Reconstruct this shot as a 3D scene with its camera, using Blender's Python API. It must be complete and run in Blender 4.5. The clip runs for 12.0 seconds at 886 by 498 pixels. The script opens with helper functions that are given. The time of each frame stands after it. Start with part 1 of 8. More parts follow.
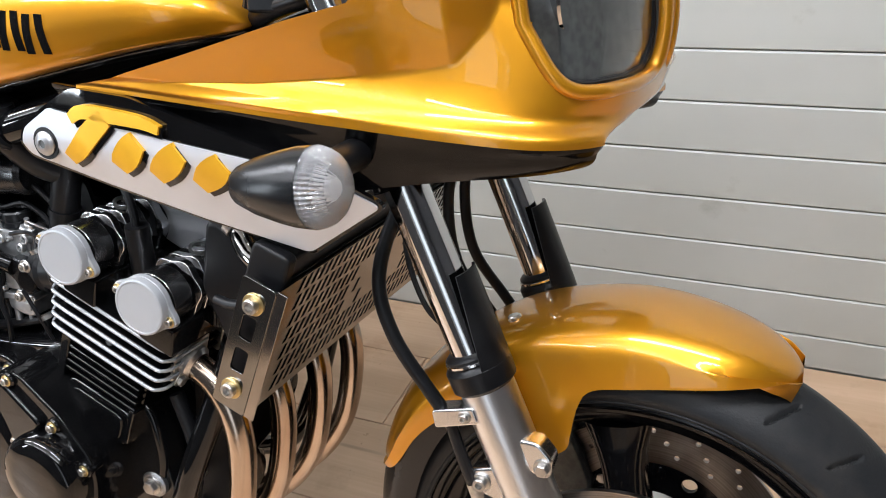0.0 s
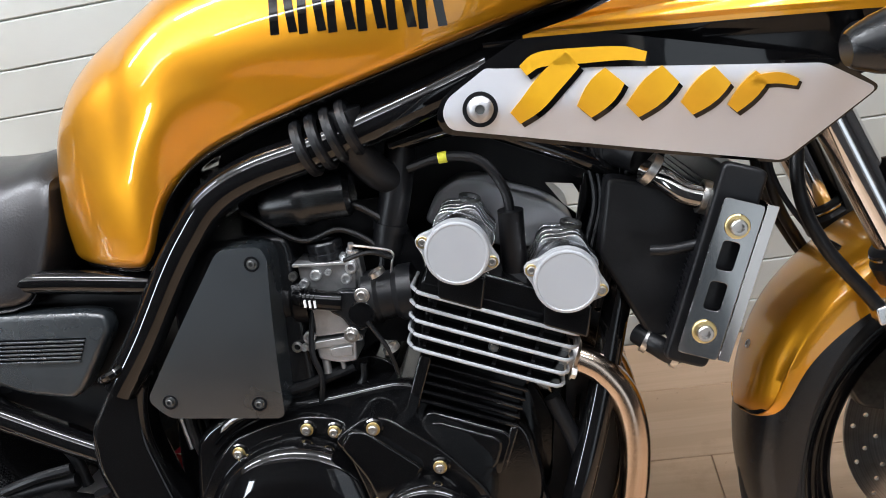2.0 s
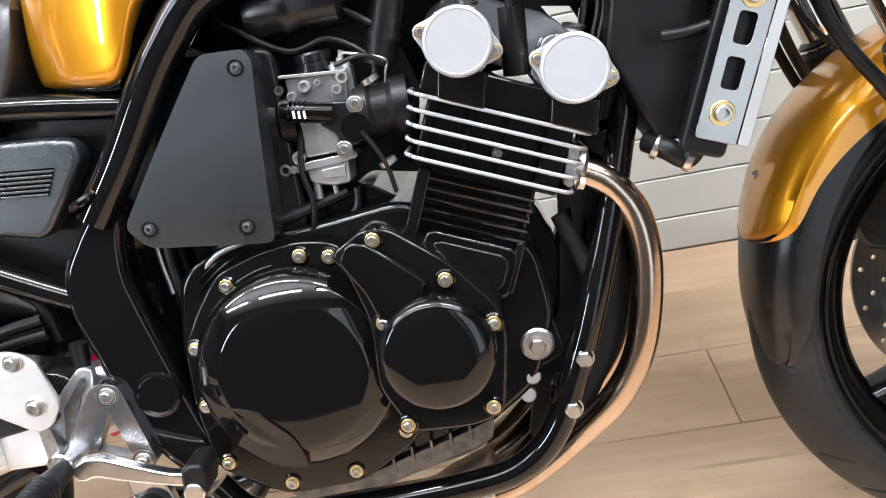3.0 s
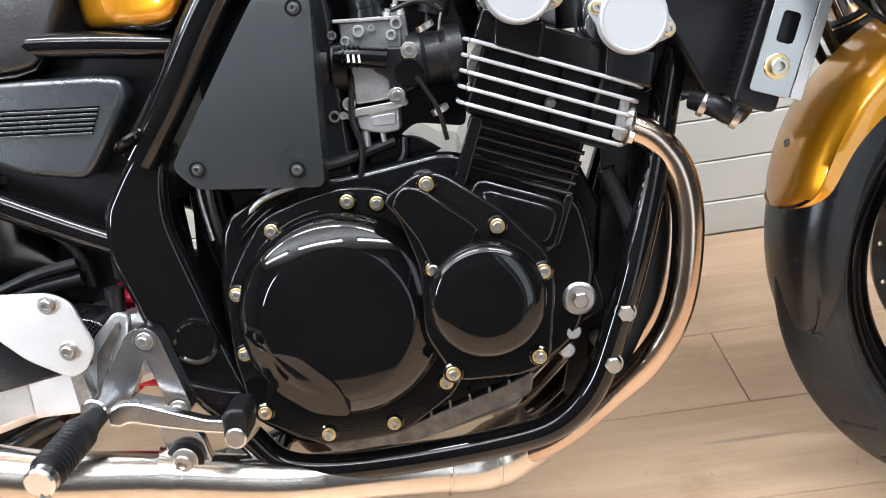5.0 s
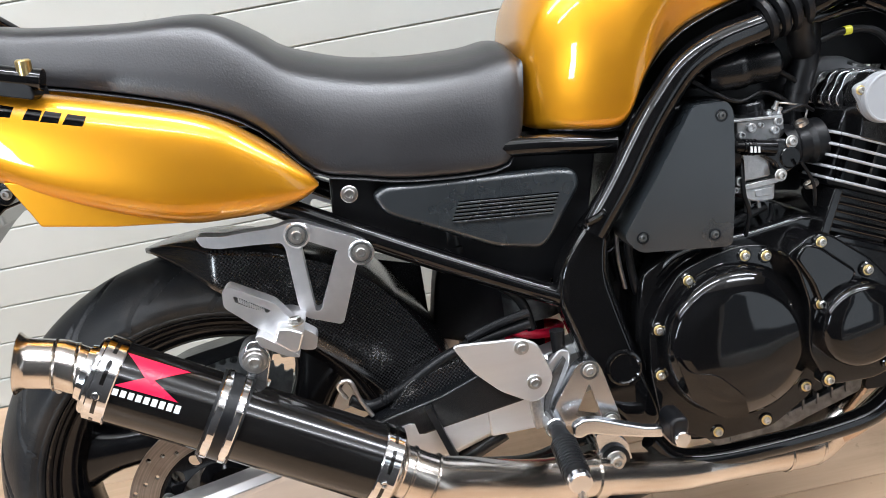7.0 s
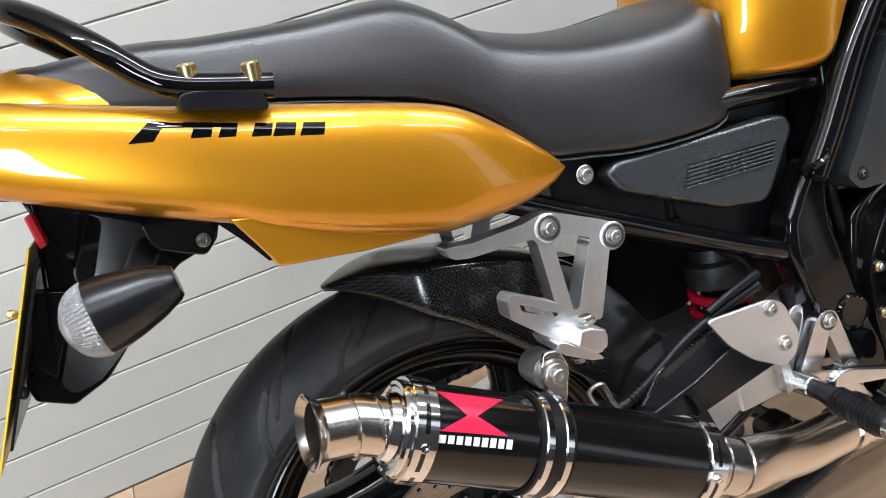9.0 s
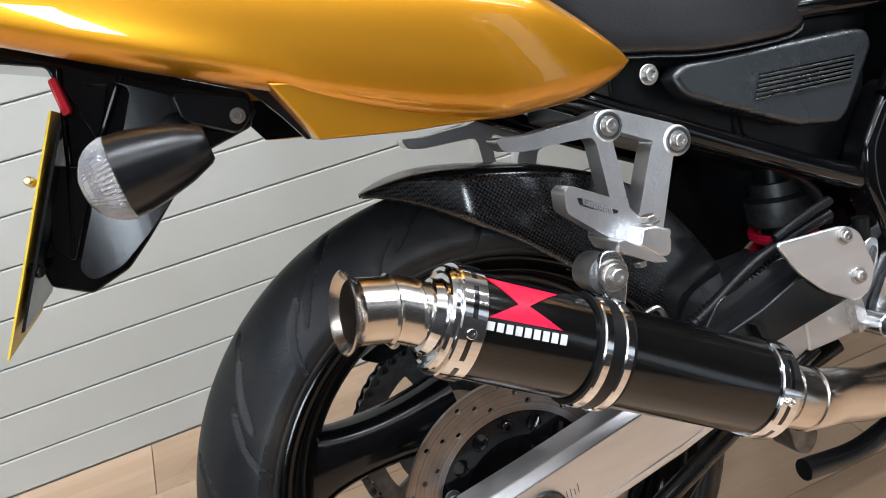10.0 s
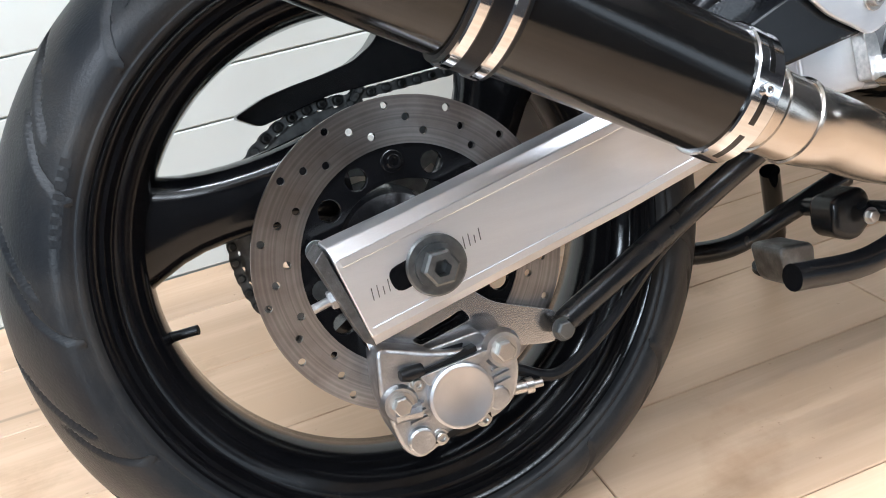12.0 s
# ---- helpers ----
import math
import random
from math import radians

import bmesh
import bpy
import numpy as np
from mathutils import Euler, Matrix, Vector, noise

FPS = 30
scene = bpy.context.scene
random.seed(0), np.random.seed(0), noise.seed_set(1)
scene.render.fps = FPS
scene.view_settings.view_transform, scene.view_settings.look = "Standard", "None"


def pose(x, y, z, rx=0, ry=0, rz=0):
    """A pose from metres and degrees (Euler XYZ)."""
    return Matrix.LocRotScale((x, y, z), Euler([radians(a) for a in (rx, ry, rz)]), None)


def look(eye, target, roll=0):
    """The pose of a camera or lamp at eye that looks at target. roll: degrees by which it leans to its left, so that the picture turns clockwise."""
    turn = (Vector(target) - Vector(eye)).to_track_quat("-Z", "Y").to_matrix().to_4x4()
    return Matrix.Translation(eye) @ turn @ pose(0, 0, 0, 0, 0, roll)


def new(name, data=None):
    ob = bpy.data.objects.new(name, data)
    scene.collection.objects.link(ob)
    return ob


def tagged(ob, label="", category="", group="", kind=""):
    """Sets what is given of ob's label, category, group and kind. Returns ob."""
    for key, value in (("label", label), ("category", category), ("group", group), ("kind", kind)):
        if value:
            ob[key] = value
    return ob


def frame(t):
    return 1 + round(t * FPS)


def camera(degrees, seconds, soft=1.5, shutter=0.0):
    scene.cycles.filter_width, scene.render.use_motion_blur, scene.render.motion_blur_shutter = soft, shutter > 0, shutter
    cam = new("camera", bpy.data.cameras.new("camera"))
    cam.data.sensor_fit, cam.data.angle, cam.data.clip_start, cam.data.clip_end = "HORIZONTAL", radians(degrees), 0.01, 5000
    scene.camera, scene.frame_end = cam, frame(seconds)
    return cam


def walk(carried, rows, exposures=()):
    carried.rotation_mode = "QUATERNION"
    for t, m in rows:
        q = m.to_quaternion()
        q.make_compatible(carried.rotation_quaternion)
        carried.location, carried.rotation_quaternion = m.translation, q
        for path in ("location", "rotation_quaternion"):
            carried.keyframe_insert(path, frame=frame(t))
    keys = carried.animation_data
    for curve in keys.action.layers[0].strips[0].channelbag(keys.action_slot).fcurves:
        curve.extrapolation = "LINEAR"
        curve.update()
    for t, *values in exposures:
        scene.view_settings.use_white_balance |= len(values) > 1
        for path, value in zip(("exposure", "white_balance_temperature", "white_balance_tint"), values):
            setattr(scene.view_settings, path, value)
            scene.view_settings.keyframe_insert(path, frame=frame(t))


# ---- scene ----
# The motorcycle leans on its side stand: BIKE turns its own upright axes into the room's.
BIKE = Matrix(((0.9996, -0.0215, 0.0220, 0.0), (0.0157, 0.9719, 0.2346, 0.0), (-0.0264, -0.2342, 0.9719, -0.0027), (0, 0, 0, 1)))
cam = camera(55.1, 12.0, 1.0)
PATH = [
    (0, (1.529, -0.749, 0.996), (0.761, 0.956, 0.286), -0.7),
    (0.5, (1.321, -0.816, 0.989), (0.751, 0.996, 0.363), -4.0),
    (1, (1.175, -0.903, 0.955), (0.709, 0.965, 0.412), -5.4),
    (1.5, (1.065, -0.947, 0.921), (0.72, 0.963, 0.438), -6.7),
    (2, (0.932, -0.925, 0.866), (0.705, 1.012, 0.425), -8.5),
    (2.5, (0.865, -0.925, 0.779), (0.72, 1.023, 0.351), -9.3),
    (3, (0.868, -0.92, 0.681), (0.729, 1.027, 0.247), -9.7),
    (3.2, (0.871, -0.914, 0.654), (0.73, 1.032, 0.212), -9.7),
    (4.8, (0.794, -0.914, 0.582), (0.749, 1.041, 0.162), -8.1),
    (5, (0.783, -0.935, 0.635), (0.732, 1.021, 0.219), -7.7),
    (5.5, (0.705, -1.048, 0.761), (0.655, 0.903, 0.321), -6.6),
    (6, (0.556, -1.12, 0.811), (0.524, 0.829, 0.359), -6.5),
    (6.5, (0.359, -1.154, 0.817), (0.396, 0.795, 0.367), -7.2),
    (6.7, (0.31, -1.149, 0.827), (0.382, 0.798, 0.374), -7.9),
    (8.3, (-0.084, -0.936, 0.855), (0.517, 0.902, 0.344), -15.0),
    (8.5, (-0.118, -0.922, 0.856), (0.486, 0.918, 0.353), -15.7),
    (9, (-0.194, -0.918, 0.86), (0.389, 0.936, 0.387), -16.8),
    (9.5, (-0.224, -0.905, 0.843), (0.34, 0.963, 0.406), -16.4),
    (10, (-0.231, -0.866, 0.742), (0.311, 1.015, 0.33), -15.1),
    (10.5, (-0.214, -0.81, 0.605), (0.309, 1.079, 0.207), -14.1),
    (11, (-0.176, -0.759, 0.508), (0.336, 1.138, 0.133), -13.5),
    (11.5, (-0.156, -0.738, 0.471), (0.346, 1.16, 0.089), -13.2),
    (12, (-0.141, -0.735, 0.447), (0.361, 1.156, 0.033), -13.1),
]
STOPS = [(0, 0.02, 6420, 9.0), (0.5, -0.38, 6420, 9.0), (1.5, -0.29, 6420, 8.9), (2.0, -0.05, 6410, 8.8), (2.5, 0.33, 6410, 8.8), (3.0, 0.64, 6410, 8.8), (5, 0.63, 6400, 8.6), (5.5, 0.6, 6400, 8.6), (6.0, 0.22, 6400, 8.5), (6.5, 0.06, 6400, 8.5), (8.5, -0.13, 6310, 7.9), (9.5, -0.37, 6320, 8.0), (10.0, -0.39, 6280, 7.7), (10.5, -0.15, 6150, 6.9), (11.2, 0.11, 6030, 6.2), (12, 0.38, 6000, 6.3)]
walk(cam, [(t, BIKE @ look(eye, target, roll)) for t, eye, target, roll in PATH], STOPS)

# ---- light ----
world = bpy.data.worlds.new("world")
scene.world = world
world.use_nodes = True
world.node_tree.nodes["Background"].inputs[0].default_value = (0.75, 0.85, 1.0, 1)
world.node_tree.nodes["Background"].inputs[1].default_value = 0.25


def area_lamp(name, eye, target, w, h, power, colour):
    data = bpy.data.lights.new(name, "AREA")
    data.shape, data.size, data.size_y, data.energy, data.color = "RECTANGLE", w, h, power, colour
    ob = new(name, data)
    ob.matrix_world = look(eye, target)
    return ob


BACK, LEFT, RIGHT, TOP, WALL = -1.95, -2.9, 3.6, 2.6, 0.834
TUBES = [(-1.4, -0.35), (0.2, -0.35), (1.8, -0.35), (-1.4, -1.3), (0.2, -1.3), (1.8, -1.3)]
DROP = 0.28
for tx, ty in TUBES:
    area_lamp("tube_light", (tx, ty, TOP - DROP - 0.04), (tx, ty, 0), 1.2, 0.08, 29 if ty > -1 else 10, (0.95, 0.98, 1.06))
# two long unseen strips over the battens, added to brighten the ceiling
for ty in (-0.35, -1.3):
    area_lamp("ceiling_fill", (0.2, ty, TOP - DROP + 0.04), (0.2, ty, TOP), 4.4, 0.08, 46, (0.95, 0.98, 1.06))
# daylight through the shop window and the glazed door behind the viewer
area_lamp("window_daylight", (-1.45, BACK + 0.03, 1.35), (-1.45, 0, 1.35), 0.30, 0.95, 36, (0.88, 0.96, 1.05))
area_lamp("door_daylight", (1.75, BACK + 0.03, 1.1), (1.75, 0, 1.1), 0.45, 1.9, 3.5, (0.88, 0.96, 1.05))

# ---- materials ----
def surf(name, col, col2=None, metal=0.0, rough=0.5, scale=40.0, bump=0.0, coat=0.0, stretch=(1, 1, 1), rvar=0.08, fine=900.0, grain=0.0, coat_rough=0.03, sheen=0.0, spec=0.5):
    m = bpy.data.materials.new(name)
    m.use_nodes = True
    nt = m.node_tree
    N, L = nt.nodes, nt.links
    b = N["Principled BSDF"]
    co = N.new("ShaderNodeTexCoord")
    mp = N.new("ShaderNodeMapping")
    mp.inputs["Scale"].default_value = stretch
    L.new(co.outputs["Object"], mp.inputs["Vector"])
    n1 = N.new("ShaderNodeTexNoise")
    n1.inputs["Scale"].default_value, n1.inputs["Detail"].default_value = scale, 5
    L.new(mp.outputs[0], n1.inputs["Vector"])
    n2 = N.new("ShaderNodeTexNoise")
    n2.inputs["Scale"].default_value, n2.inputs["Detail"].default_value = fine, 3
    L.new(mp.outputs[0], n2.inputs["Vector"])
    ramp = N.new("ShaderNodeMix")
    ramp.data_type = "RGBA"
    ramp.inputs[6].default_value = (*col, 1)
    ramp.inputs[7].default_value = (*(col2 or tuple(0.8 * c for c in col)), 1)
    mr = N.new("ShaderNodeMapRange")
    mr.inputs["From Min"].default_value, mr.inputs["From Max"].default_value = 0.35, 0.7
    L.new(n1.outputs["Fac"], mr.inputs["Value"])
    ad = N.new("ShaderNodeMath")
    ad.operation = "MULTIPLY_ADD"
    ad.inputs[1].default_value = grain
    L.new(n2.outputs["Fac"], ad.inputs[0])
    L.new(mr.outputs[0], ad.inputs[2])
    ad.use_clamp = True
    L.new(ad.outputs[0], ramp.inputs["Factor"])
    L.new(ramp.outputs[2], b.inputs["Base Color"])
    rr = N.new("ShaderNodeMapRange")
    rr.inputs["To Min"].default_value, rr.inputs["To Max"].default_value = max(0.02, rough - rvar), min(1, rough + rvar)
    L.new(n1.outputs["Fac"], rr.inputs["Value"])
    L.new(rr.outputs[0], b.inputs["Roughness"])
    b.inputs["Metallic"].default_value = metal
    b.inputs["Coat Weight"].default_value, b.inputs["Coat Roughness"].default_value = coat, coat_rough
    b.inputs["Sheen Weight"].default_value = sheen
    b.inputs["Specular IOR Level"].default_value = spec
    if bump:
        bp = N.new("ShaderNodeBump")
        bp.inputs["Strength"].default_value, bp.inputs["Distance"].default_value = bump, 0.001
        L.new(n2.outputs["Fac"], bp.inputs["Height"])
        L.new(bp.outputs[0], b.inputs["Normal"])
    return m


def carbon_material():
    """Fine black twill under clear lacquer: small squares that catch the light by turns."""
    m = surf("carbon_weave", (0.0035, 0.0036, 0.004), (0.006, 0.006, 0.0066), rough=0.2, scale=20, coat=0.4, coat_rough=0.17, spec=0.5)
    N, L = m.node_tree.nodes, m.node_tree.links
    b = N["Principled BSDF"]
    ch = N.new("ShaderNodeTexChecker")
    ch.inputs["Scale"].default_value = 400
    ch.inputs["Color1"].default_value, ch.inputs["Color2"].default_value = (0.0018, 0.0018, 0.0022, 1), (0.021, 0.021, 0.022, 1)
    L.new(N["Mapping"].outputs[0], ch.inputs["Vector"])
    L.new(ch.outputs["Color"], b.inputs["Base Color"])
    return m


def disc_material(name, cx, cz):
    """Turned brake steel: fine rings about the axle, with a brown tint in patches."""
    m = surf(name, (0.44, 0.415, 0.395), (0.25, 0.215, 0.195), metal=1, rough=0.32, scale=22, fine=700, grain=0.2)
    N, L = m.node_tree.nodes, m.node_tree.links
    b = N["Principled BSDF"]
    sh = N.new("ShaderNodeVectorMath")
    sh.operation = "MULTIPLY_ADD"
    sh.inputs[1].default_value, sh.inputs[2].default_value = (1, 0, 1), (-cx, 0, -cz)
    L.new(N["Texture Coordinate"].outputs["Object"], sh.inputs[0])
    ln = N.new("ShaderNodeVectorMath")
    ln.operation = "LENGTH"
    L.new(sh.outputs[0], ln.inputs[0])
    rg = N.new("ShaderNodeTexNoise")
    rg.noise_dimensions = "1D"
    rg.inputs["Scale"].default_value, rg.inputs["Detail"].default_value = 460, 4
    L.new(ln.outputs["Value"], rg.inputs["W"])
    mx = N.new("ShaderNodeMix")
    mx.data_type, mx.blend_type = "RGBA", "MULTIPLY"
    mx.inputs["Factor"].default_value = 0.75
    rp = N.new("ShaderNodeMapRange")
    rp.inputs["From Min"].default_value, rp.inputs["From Max"].default_value = 0.3, 0.7
    rp.inputs["To Min"].default_value, rp.inputs["To Max"].default_value = 0.65, 1.1
    L.new(rg.outputs["Fac"], rp.inputs["Value"])
    L.new(b.inputs["Base Color"].links[0].from_socket, mx.inputs[6])
    L.new(rp.outputs[0], mx.inputs[7])
    L.new(mx.outputs[2], b.inputs["Base Color"])
    bp = N.new("ShaderNodeBump")
    bp.inputs["Strength"].default_value, bp.inputs["Distance"].default_value = 0.09, 0.0006
    L.new(rg.outputs["Fac"], bp.inputs["Height"])
    L.new(bp.outputs[0], b.inputs["Normal"])
    tg = N.new("ShaderNodeTangent")
    tg.direction_type, tg.axis = "RADIAL", "Y"
    L.new(tg.outputs[0], b.inputs["Tangent"])
    b.inputs["Anisotropic"].default_value = 0.8
    return m


def glassy(name, col, rough=0.03, trans=1.0, ior=1.45):
    m = surf(name, col, col, rough=rough, rvar=0.01)
    b = m.node_tree.nodes["Principled BSDF"]
    b.inputs["Transmission Weight"].default_value, b.inputs["IOR"].default_value = trans, ior
    return m


GOLD = surf("gold_metallic_paint", (0.645, 0.284, 0.009), (0.60, 0.257, 0.008), metal=0.78, rough=0.37, scale=6, coat=1.0, coat_rough=0.015, fine=2500, bump=0.02, rvar=0.03)
BLACK_PAINT = surf("black_gloss_paint", (0.0022, 0.0022, 0.0025), (0.0034, 0.0034, 0.0036), rough=0.045, scale=12, coat=0.0, rvar=0.025, spec=0.42)
ENGINE = surf("black_engine_enamel", (0.003, 0.003, 0.0033), (0.0045, 0.0045, 0.0048), rough=0.075, scale=30, bump=0.04, fine=500, spec=0.40, rvar=0.03)
PLASTIC = surf("black_satin_plastic", (0.0045, 0.005, 0.006), (0.007, 0.0075, 0.0085), rough=0.25, scale=20, bump=0.1, fine=1500, spec=0.4)
SATIN = surf("black_grained_plastic", (0.0138, 0.0168, 0.019), (0.019, 0.0225, 0.025), rough=0.29, scale=10, bump=0.15, fine=1300, spec=0.8)
FORK = surf("dull_fork_aluminium", (0.74, 0.74, 0.75), (0.55, 0.54, 0.535), metal=1, rough=0.33, scale=9, stretch=(1, 1, 0.35), fine=700, bump=0.06, grain=0.2)
RUBBER = surf("black_rubber", (0.004, 0.0042, 0.005), (0.0085, 0.0087, 0.0095), rough=0.36, scale=25, bump=0.15, fine=700, spec=0.26)
TYRE = surf("tyre_rubber", (0.0095, 0.0112, 0.0135), (0.021, 0.0212, 0.0215), rough=0.40, scale=14, bump=0.3, fine=420, grain=0.3, spec=0.2)
VINYL = surf("seat_vinyl", (0.0115, 0.0113, 0.0125), (0.0165, 0.016, 0.0172), rough=0.35, scale=14, bump=0.3, fine=420, rvar=0.06, spec=0.7)
CHROME = surf("chrome", (0.70, 0.70, 0.71), (0.62, 0.62, 0.63), metal=1, rough=0.085, scale=8, rvar=0.03)
ALU = surf("polished_aluminium", (0.70, 0.705, 0.72), (0.60, 0.605, 0.62), metal=1, rough=0.22, scale=16, bump=0.05, fine=900)
CAST = surf("cast_aluminium", (0.52, 0.525, 0.535), (0.34, 0.34, 0.345), metal=1, rough=0.38, scale=60, bump=0.4, fine=500, grain=0.3)
BRUSHED = surf("brushed_aluminium", (0.85, 0.85, 0.86), (0.77, 0.77, 0.78), metal=1, rough=0.43, scale=25, stretch=(0.25, 2, 2), bump=0.12, fine=500, grain=0.3)
POLISHED = surf("hand_polished_alloy", (0.90, 0.90, 0.91), (0.76, 0.76, 0.77), metal=1, rough=0.34, scale=30, bump=0.22, fine=300, grain=0.25, rvar=0.1)
SILVER = surf("silver_paint", (0.38, 0.39, 0.405), (0.345, 0.355, 0.37), metal=0.25, rough=0.36, scale=10, fine=2500, bump=0.05)
GREY = surf("light_grey_paint", (0.55, 0.565, 0.60), (0.52, 0.535, 0.57), metal=0.25, rough=0.3, scale=8, coat=0.5, fine=2500)
STEEL = surf("stainless_pipe", (0.60, 0.57, 0.53), (0.47, 0.42, 0.37), metal=1, rough=0.2, scale=9, fine=400, bump=0.05)
HEAT = surf("heat_tinted_pipe", (0.40, 0.30, 0.23), (0.54, 0.45, 0.37), metal=1, rough=0.17, scale=7, fine=400, bump=0.08)
BOLT_GOLD = surf("passivated_zinc", (0.72, 0.55, 0.24), (0.60, 0.47, 0.25), metal=1, rough=0.3, scale=200)
BOLT_STEEL = surf("bolt_steel", (0.60, 0.58, 0.55), (0.38, 0.37, 0.36), metal=1, rough=0.33, scale=200)
# darker copy of the guard's steel: dim reflections are put into its colour
BRACKET = surf("steel_dark_reflection", (0.27, 0.268, 0.262), (0.20, 0.197, 0.19), metal=1, rough=0.10, scale=9, rvar=0.04)
GREY_CAST = surf("soiled_cast_alloy", (0.20, 0.20, 0.20), (0.10, 0.098, 0.095), metal=0.9, rough=0.42, scale=70, bump=0.4, fine=420, grain=0.4)
DULL_ALU = surf("machined_dull_aluminium", (0.50, 0.50, 0.51), (0.42, 0.42, 0.43), metal=1, rough=0.42, scale=30, bump=0.06, fine=600)
CARB = surf("pale_carburettor_alloy", (0.56, 0.565, 0.57), (0.42, 0.425, 0.43), metal=0.85, rough=0.36, scale=60, bump=0.3, fine=500, grain=0.25)
CARB_GREY = surf("stained_carburettor_alloy", (0.30, 0.30, 0.30), (0.20, 0.20, 0.20), metal=0.85, rough=0.36, scale=70, bump=0.35, fine=450, grain=0.3)
DARK_STEEL = surf("dark_nut_steel", (0.11, 0.112, 0.112), (0.17, 0.175, 0.17), metal=0.9, rough=0.45, scale=120)
DISC, DISC_FRONT = disc_material("rear_disc_steel", 0.0, 0.312), disc_material("front_disc_steel", 1.418, 0.343)
WHEEL = surf("black_wheel_enamel", (0.0025, 0.0025, 0.003), (0.004, 0.004, 0.0045), rough=0.12, scale=30, bump=0.05, spec=0.3)
TRIM = surf("black_trim_plastic", (0.0022, 0.0022, 0.0025), (0.0034, 0.0034, 0.0036), rough=0.11, scale=14, rvar=0.03, spec=0.22)
CHEEK = surf("black_moulded_plastic", (0.006, 0.0064, 0.007), (0.009, 0.0095, 0.0105), rough=0.24, scale=14, bump=0.06, fine=1500, spec=0.55)
CARBON = carbon_material()
CAN = surf("black_silencer_enamel", (0.004, 0.0037, 0.0036), (0.006, 0.0056, 0.0053), rough=0.13, scale=10, coat=0.0, rvar=0.03, spec=0.5)
RED = surf("red_paint", (0.70, 0.008, 0.05), (0.64, 0.007, 0.045), rough=0.3, scale=20)
WHITE = surf("white_print", (0.68, 0.68, 0.68), (0.64, 0.64, 0.64), rough=0.4)
YELLOW_PRINT = surf("gold_print", (0.74, 0.40, 0.015), (0.68, 0.36, 0.012), metal=0.3, rough=0.35)
PLATE = surf("yellow_number_plate", (0.72, 0.52, 0.04), (0.62, 0.42, 0.03), rough=0.4)
BLUE = surf("blue_anodised", (0.01, 0.16, 0.42), (0.01, 0.12, 0.34), metal=0.7, rough=0.25)
LENS = glassy("clear_lens", (0.96, 0.96, 0.98), 0.04, 0.84)
GUARD = surf("mirror_steel", (0.42, 0.395, 0.375), (0.34, 0.315, 0.295), metal=1, rough=0.08, scale=8, rvar=0.04)
GLASS = glassy("headlight_glass", (0.97, 0.98, 0.98), 0.01)
REDLENS = surf("red_reflector", (0.5, 0.02, 0.03), (0.42, 0.015, 0.02), rough=0.2)
TAPE = surf("yellow_tape", (0.75, 0.72, 0.05), (0.7, 0.65, 0.05), rough=0.5)
BOARD = surf("painted_wall_board", (0.515, 0.525, 0.491), (0.487, 0.499, 0.465), rough=0.5, scale=3, bump=0.08, fine=180, grain=0.1)
# for unseen walls; its darkness is there for the bike's black parts to reflect
DARK_WALL = surf("dark_unseen_wall", (0.030, 0.031, 0.034), (0.024, 0.025, 0.028), rough=0.7, scale=4, bump=0.2, fine=200)
PLASTER = surf("white_ceiling_paint", (0.66, 0.655, 0.64), (0.60, 0.595, 0.58), rough=0.8, scale=4, bump=0.2, fine=200)
TRIM_WHITE = surf("white_frame_paint", (0.75, 0.75, 0.73), (0.7, 0.7, 0.68), rough=0.4)


def wood_material():
    m = surf("oak_laminate", (0.71, 0.505, 0.348), (0.585, 0.398, 0.255), rough=0.40, scale=5, stretch=(0.3, 5.0, 1), fine=38, grain=0.75, bump=0.15, rvar=0.06)
    nt = m.node_tree
    N, L = nt.nodes, nt.links
    b = N["Principled BSDF"]
    info = N.new("ShaderNodeObjectInfo")
    off = N.new("ShaderNodeVectorMath")
    off.operation = "SCALE"
    off.inputs[0].default_value = (37, 19, 11)
    L.new(info.outputs["Random"], off.inputs["Scale"])
    mp = N["Mapping"]
    L.new(off.outputs[0], mp.inputs["Location"])
    # knots and short dark streaks
    kn = N.new("ShaderNodeTexVoronoi")
    kn.inputs["Scale"].default_value = 3.2
    L.new(mp.outputs[0], kn.inputs["Vector"])
    kr = N.new("ShaderNodeMapRange")
    kr.inputs["From Min"].default_value, kr.inputs["From Max"].default_value = 0.02, 0.10
    kr.inputs["To Min"].default_value, kr.inputs["To Max"].default_value = 0.45, 1.0
    L.new(kn.outputs["Distance"], kr.inputs["Value"])
    vary = N.new("ShaderNodeMapRange")
    vary.inputs["To Min"].default_value, vary.inputs["To Max"].default_value = 0.86, 1.1
    L.new(info.outputs["Random"], vary.inputs["Value"])
    mul = N.new("ShaderNodeMath")
    mul.operation = "MULTIPLY"
    L.new(kr.outputs[0], mul.inputs[0])
    L.new(vary.outputs[0], mul.inputs[1])
    tint = N.new("ShaderNodeVectorMath")
    tint.operation = "SCALE"
    L.new(b.inputs["Base Color"].links[0].from_socket, tint.inputs[0])
    L.new(mul.outputs[0], tint.inputs["Scale"])
    L.new(tint.outputs[0], b.inputs["Base Color"])
    return m


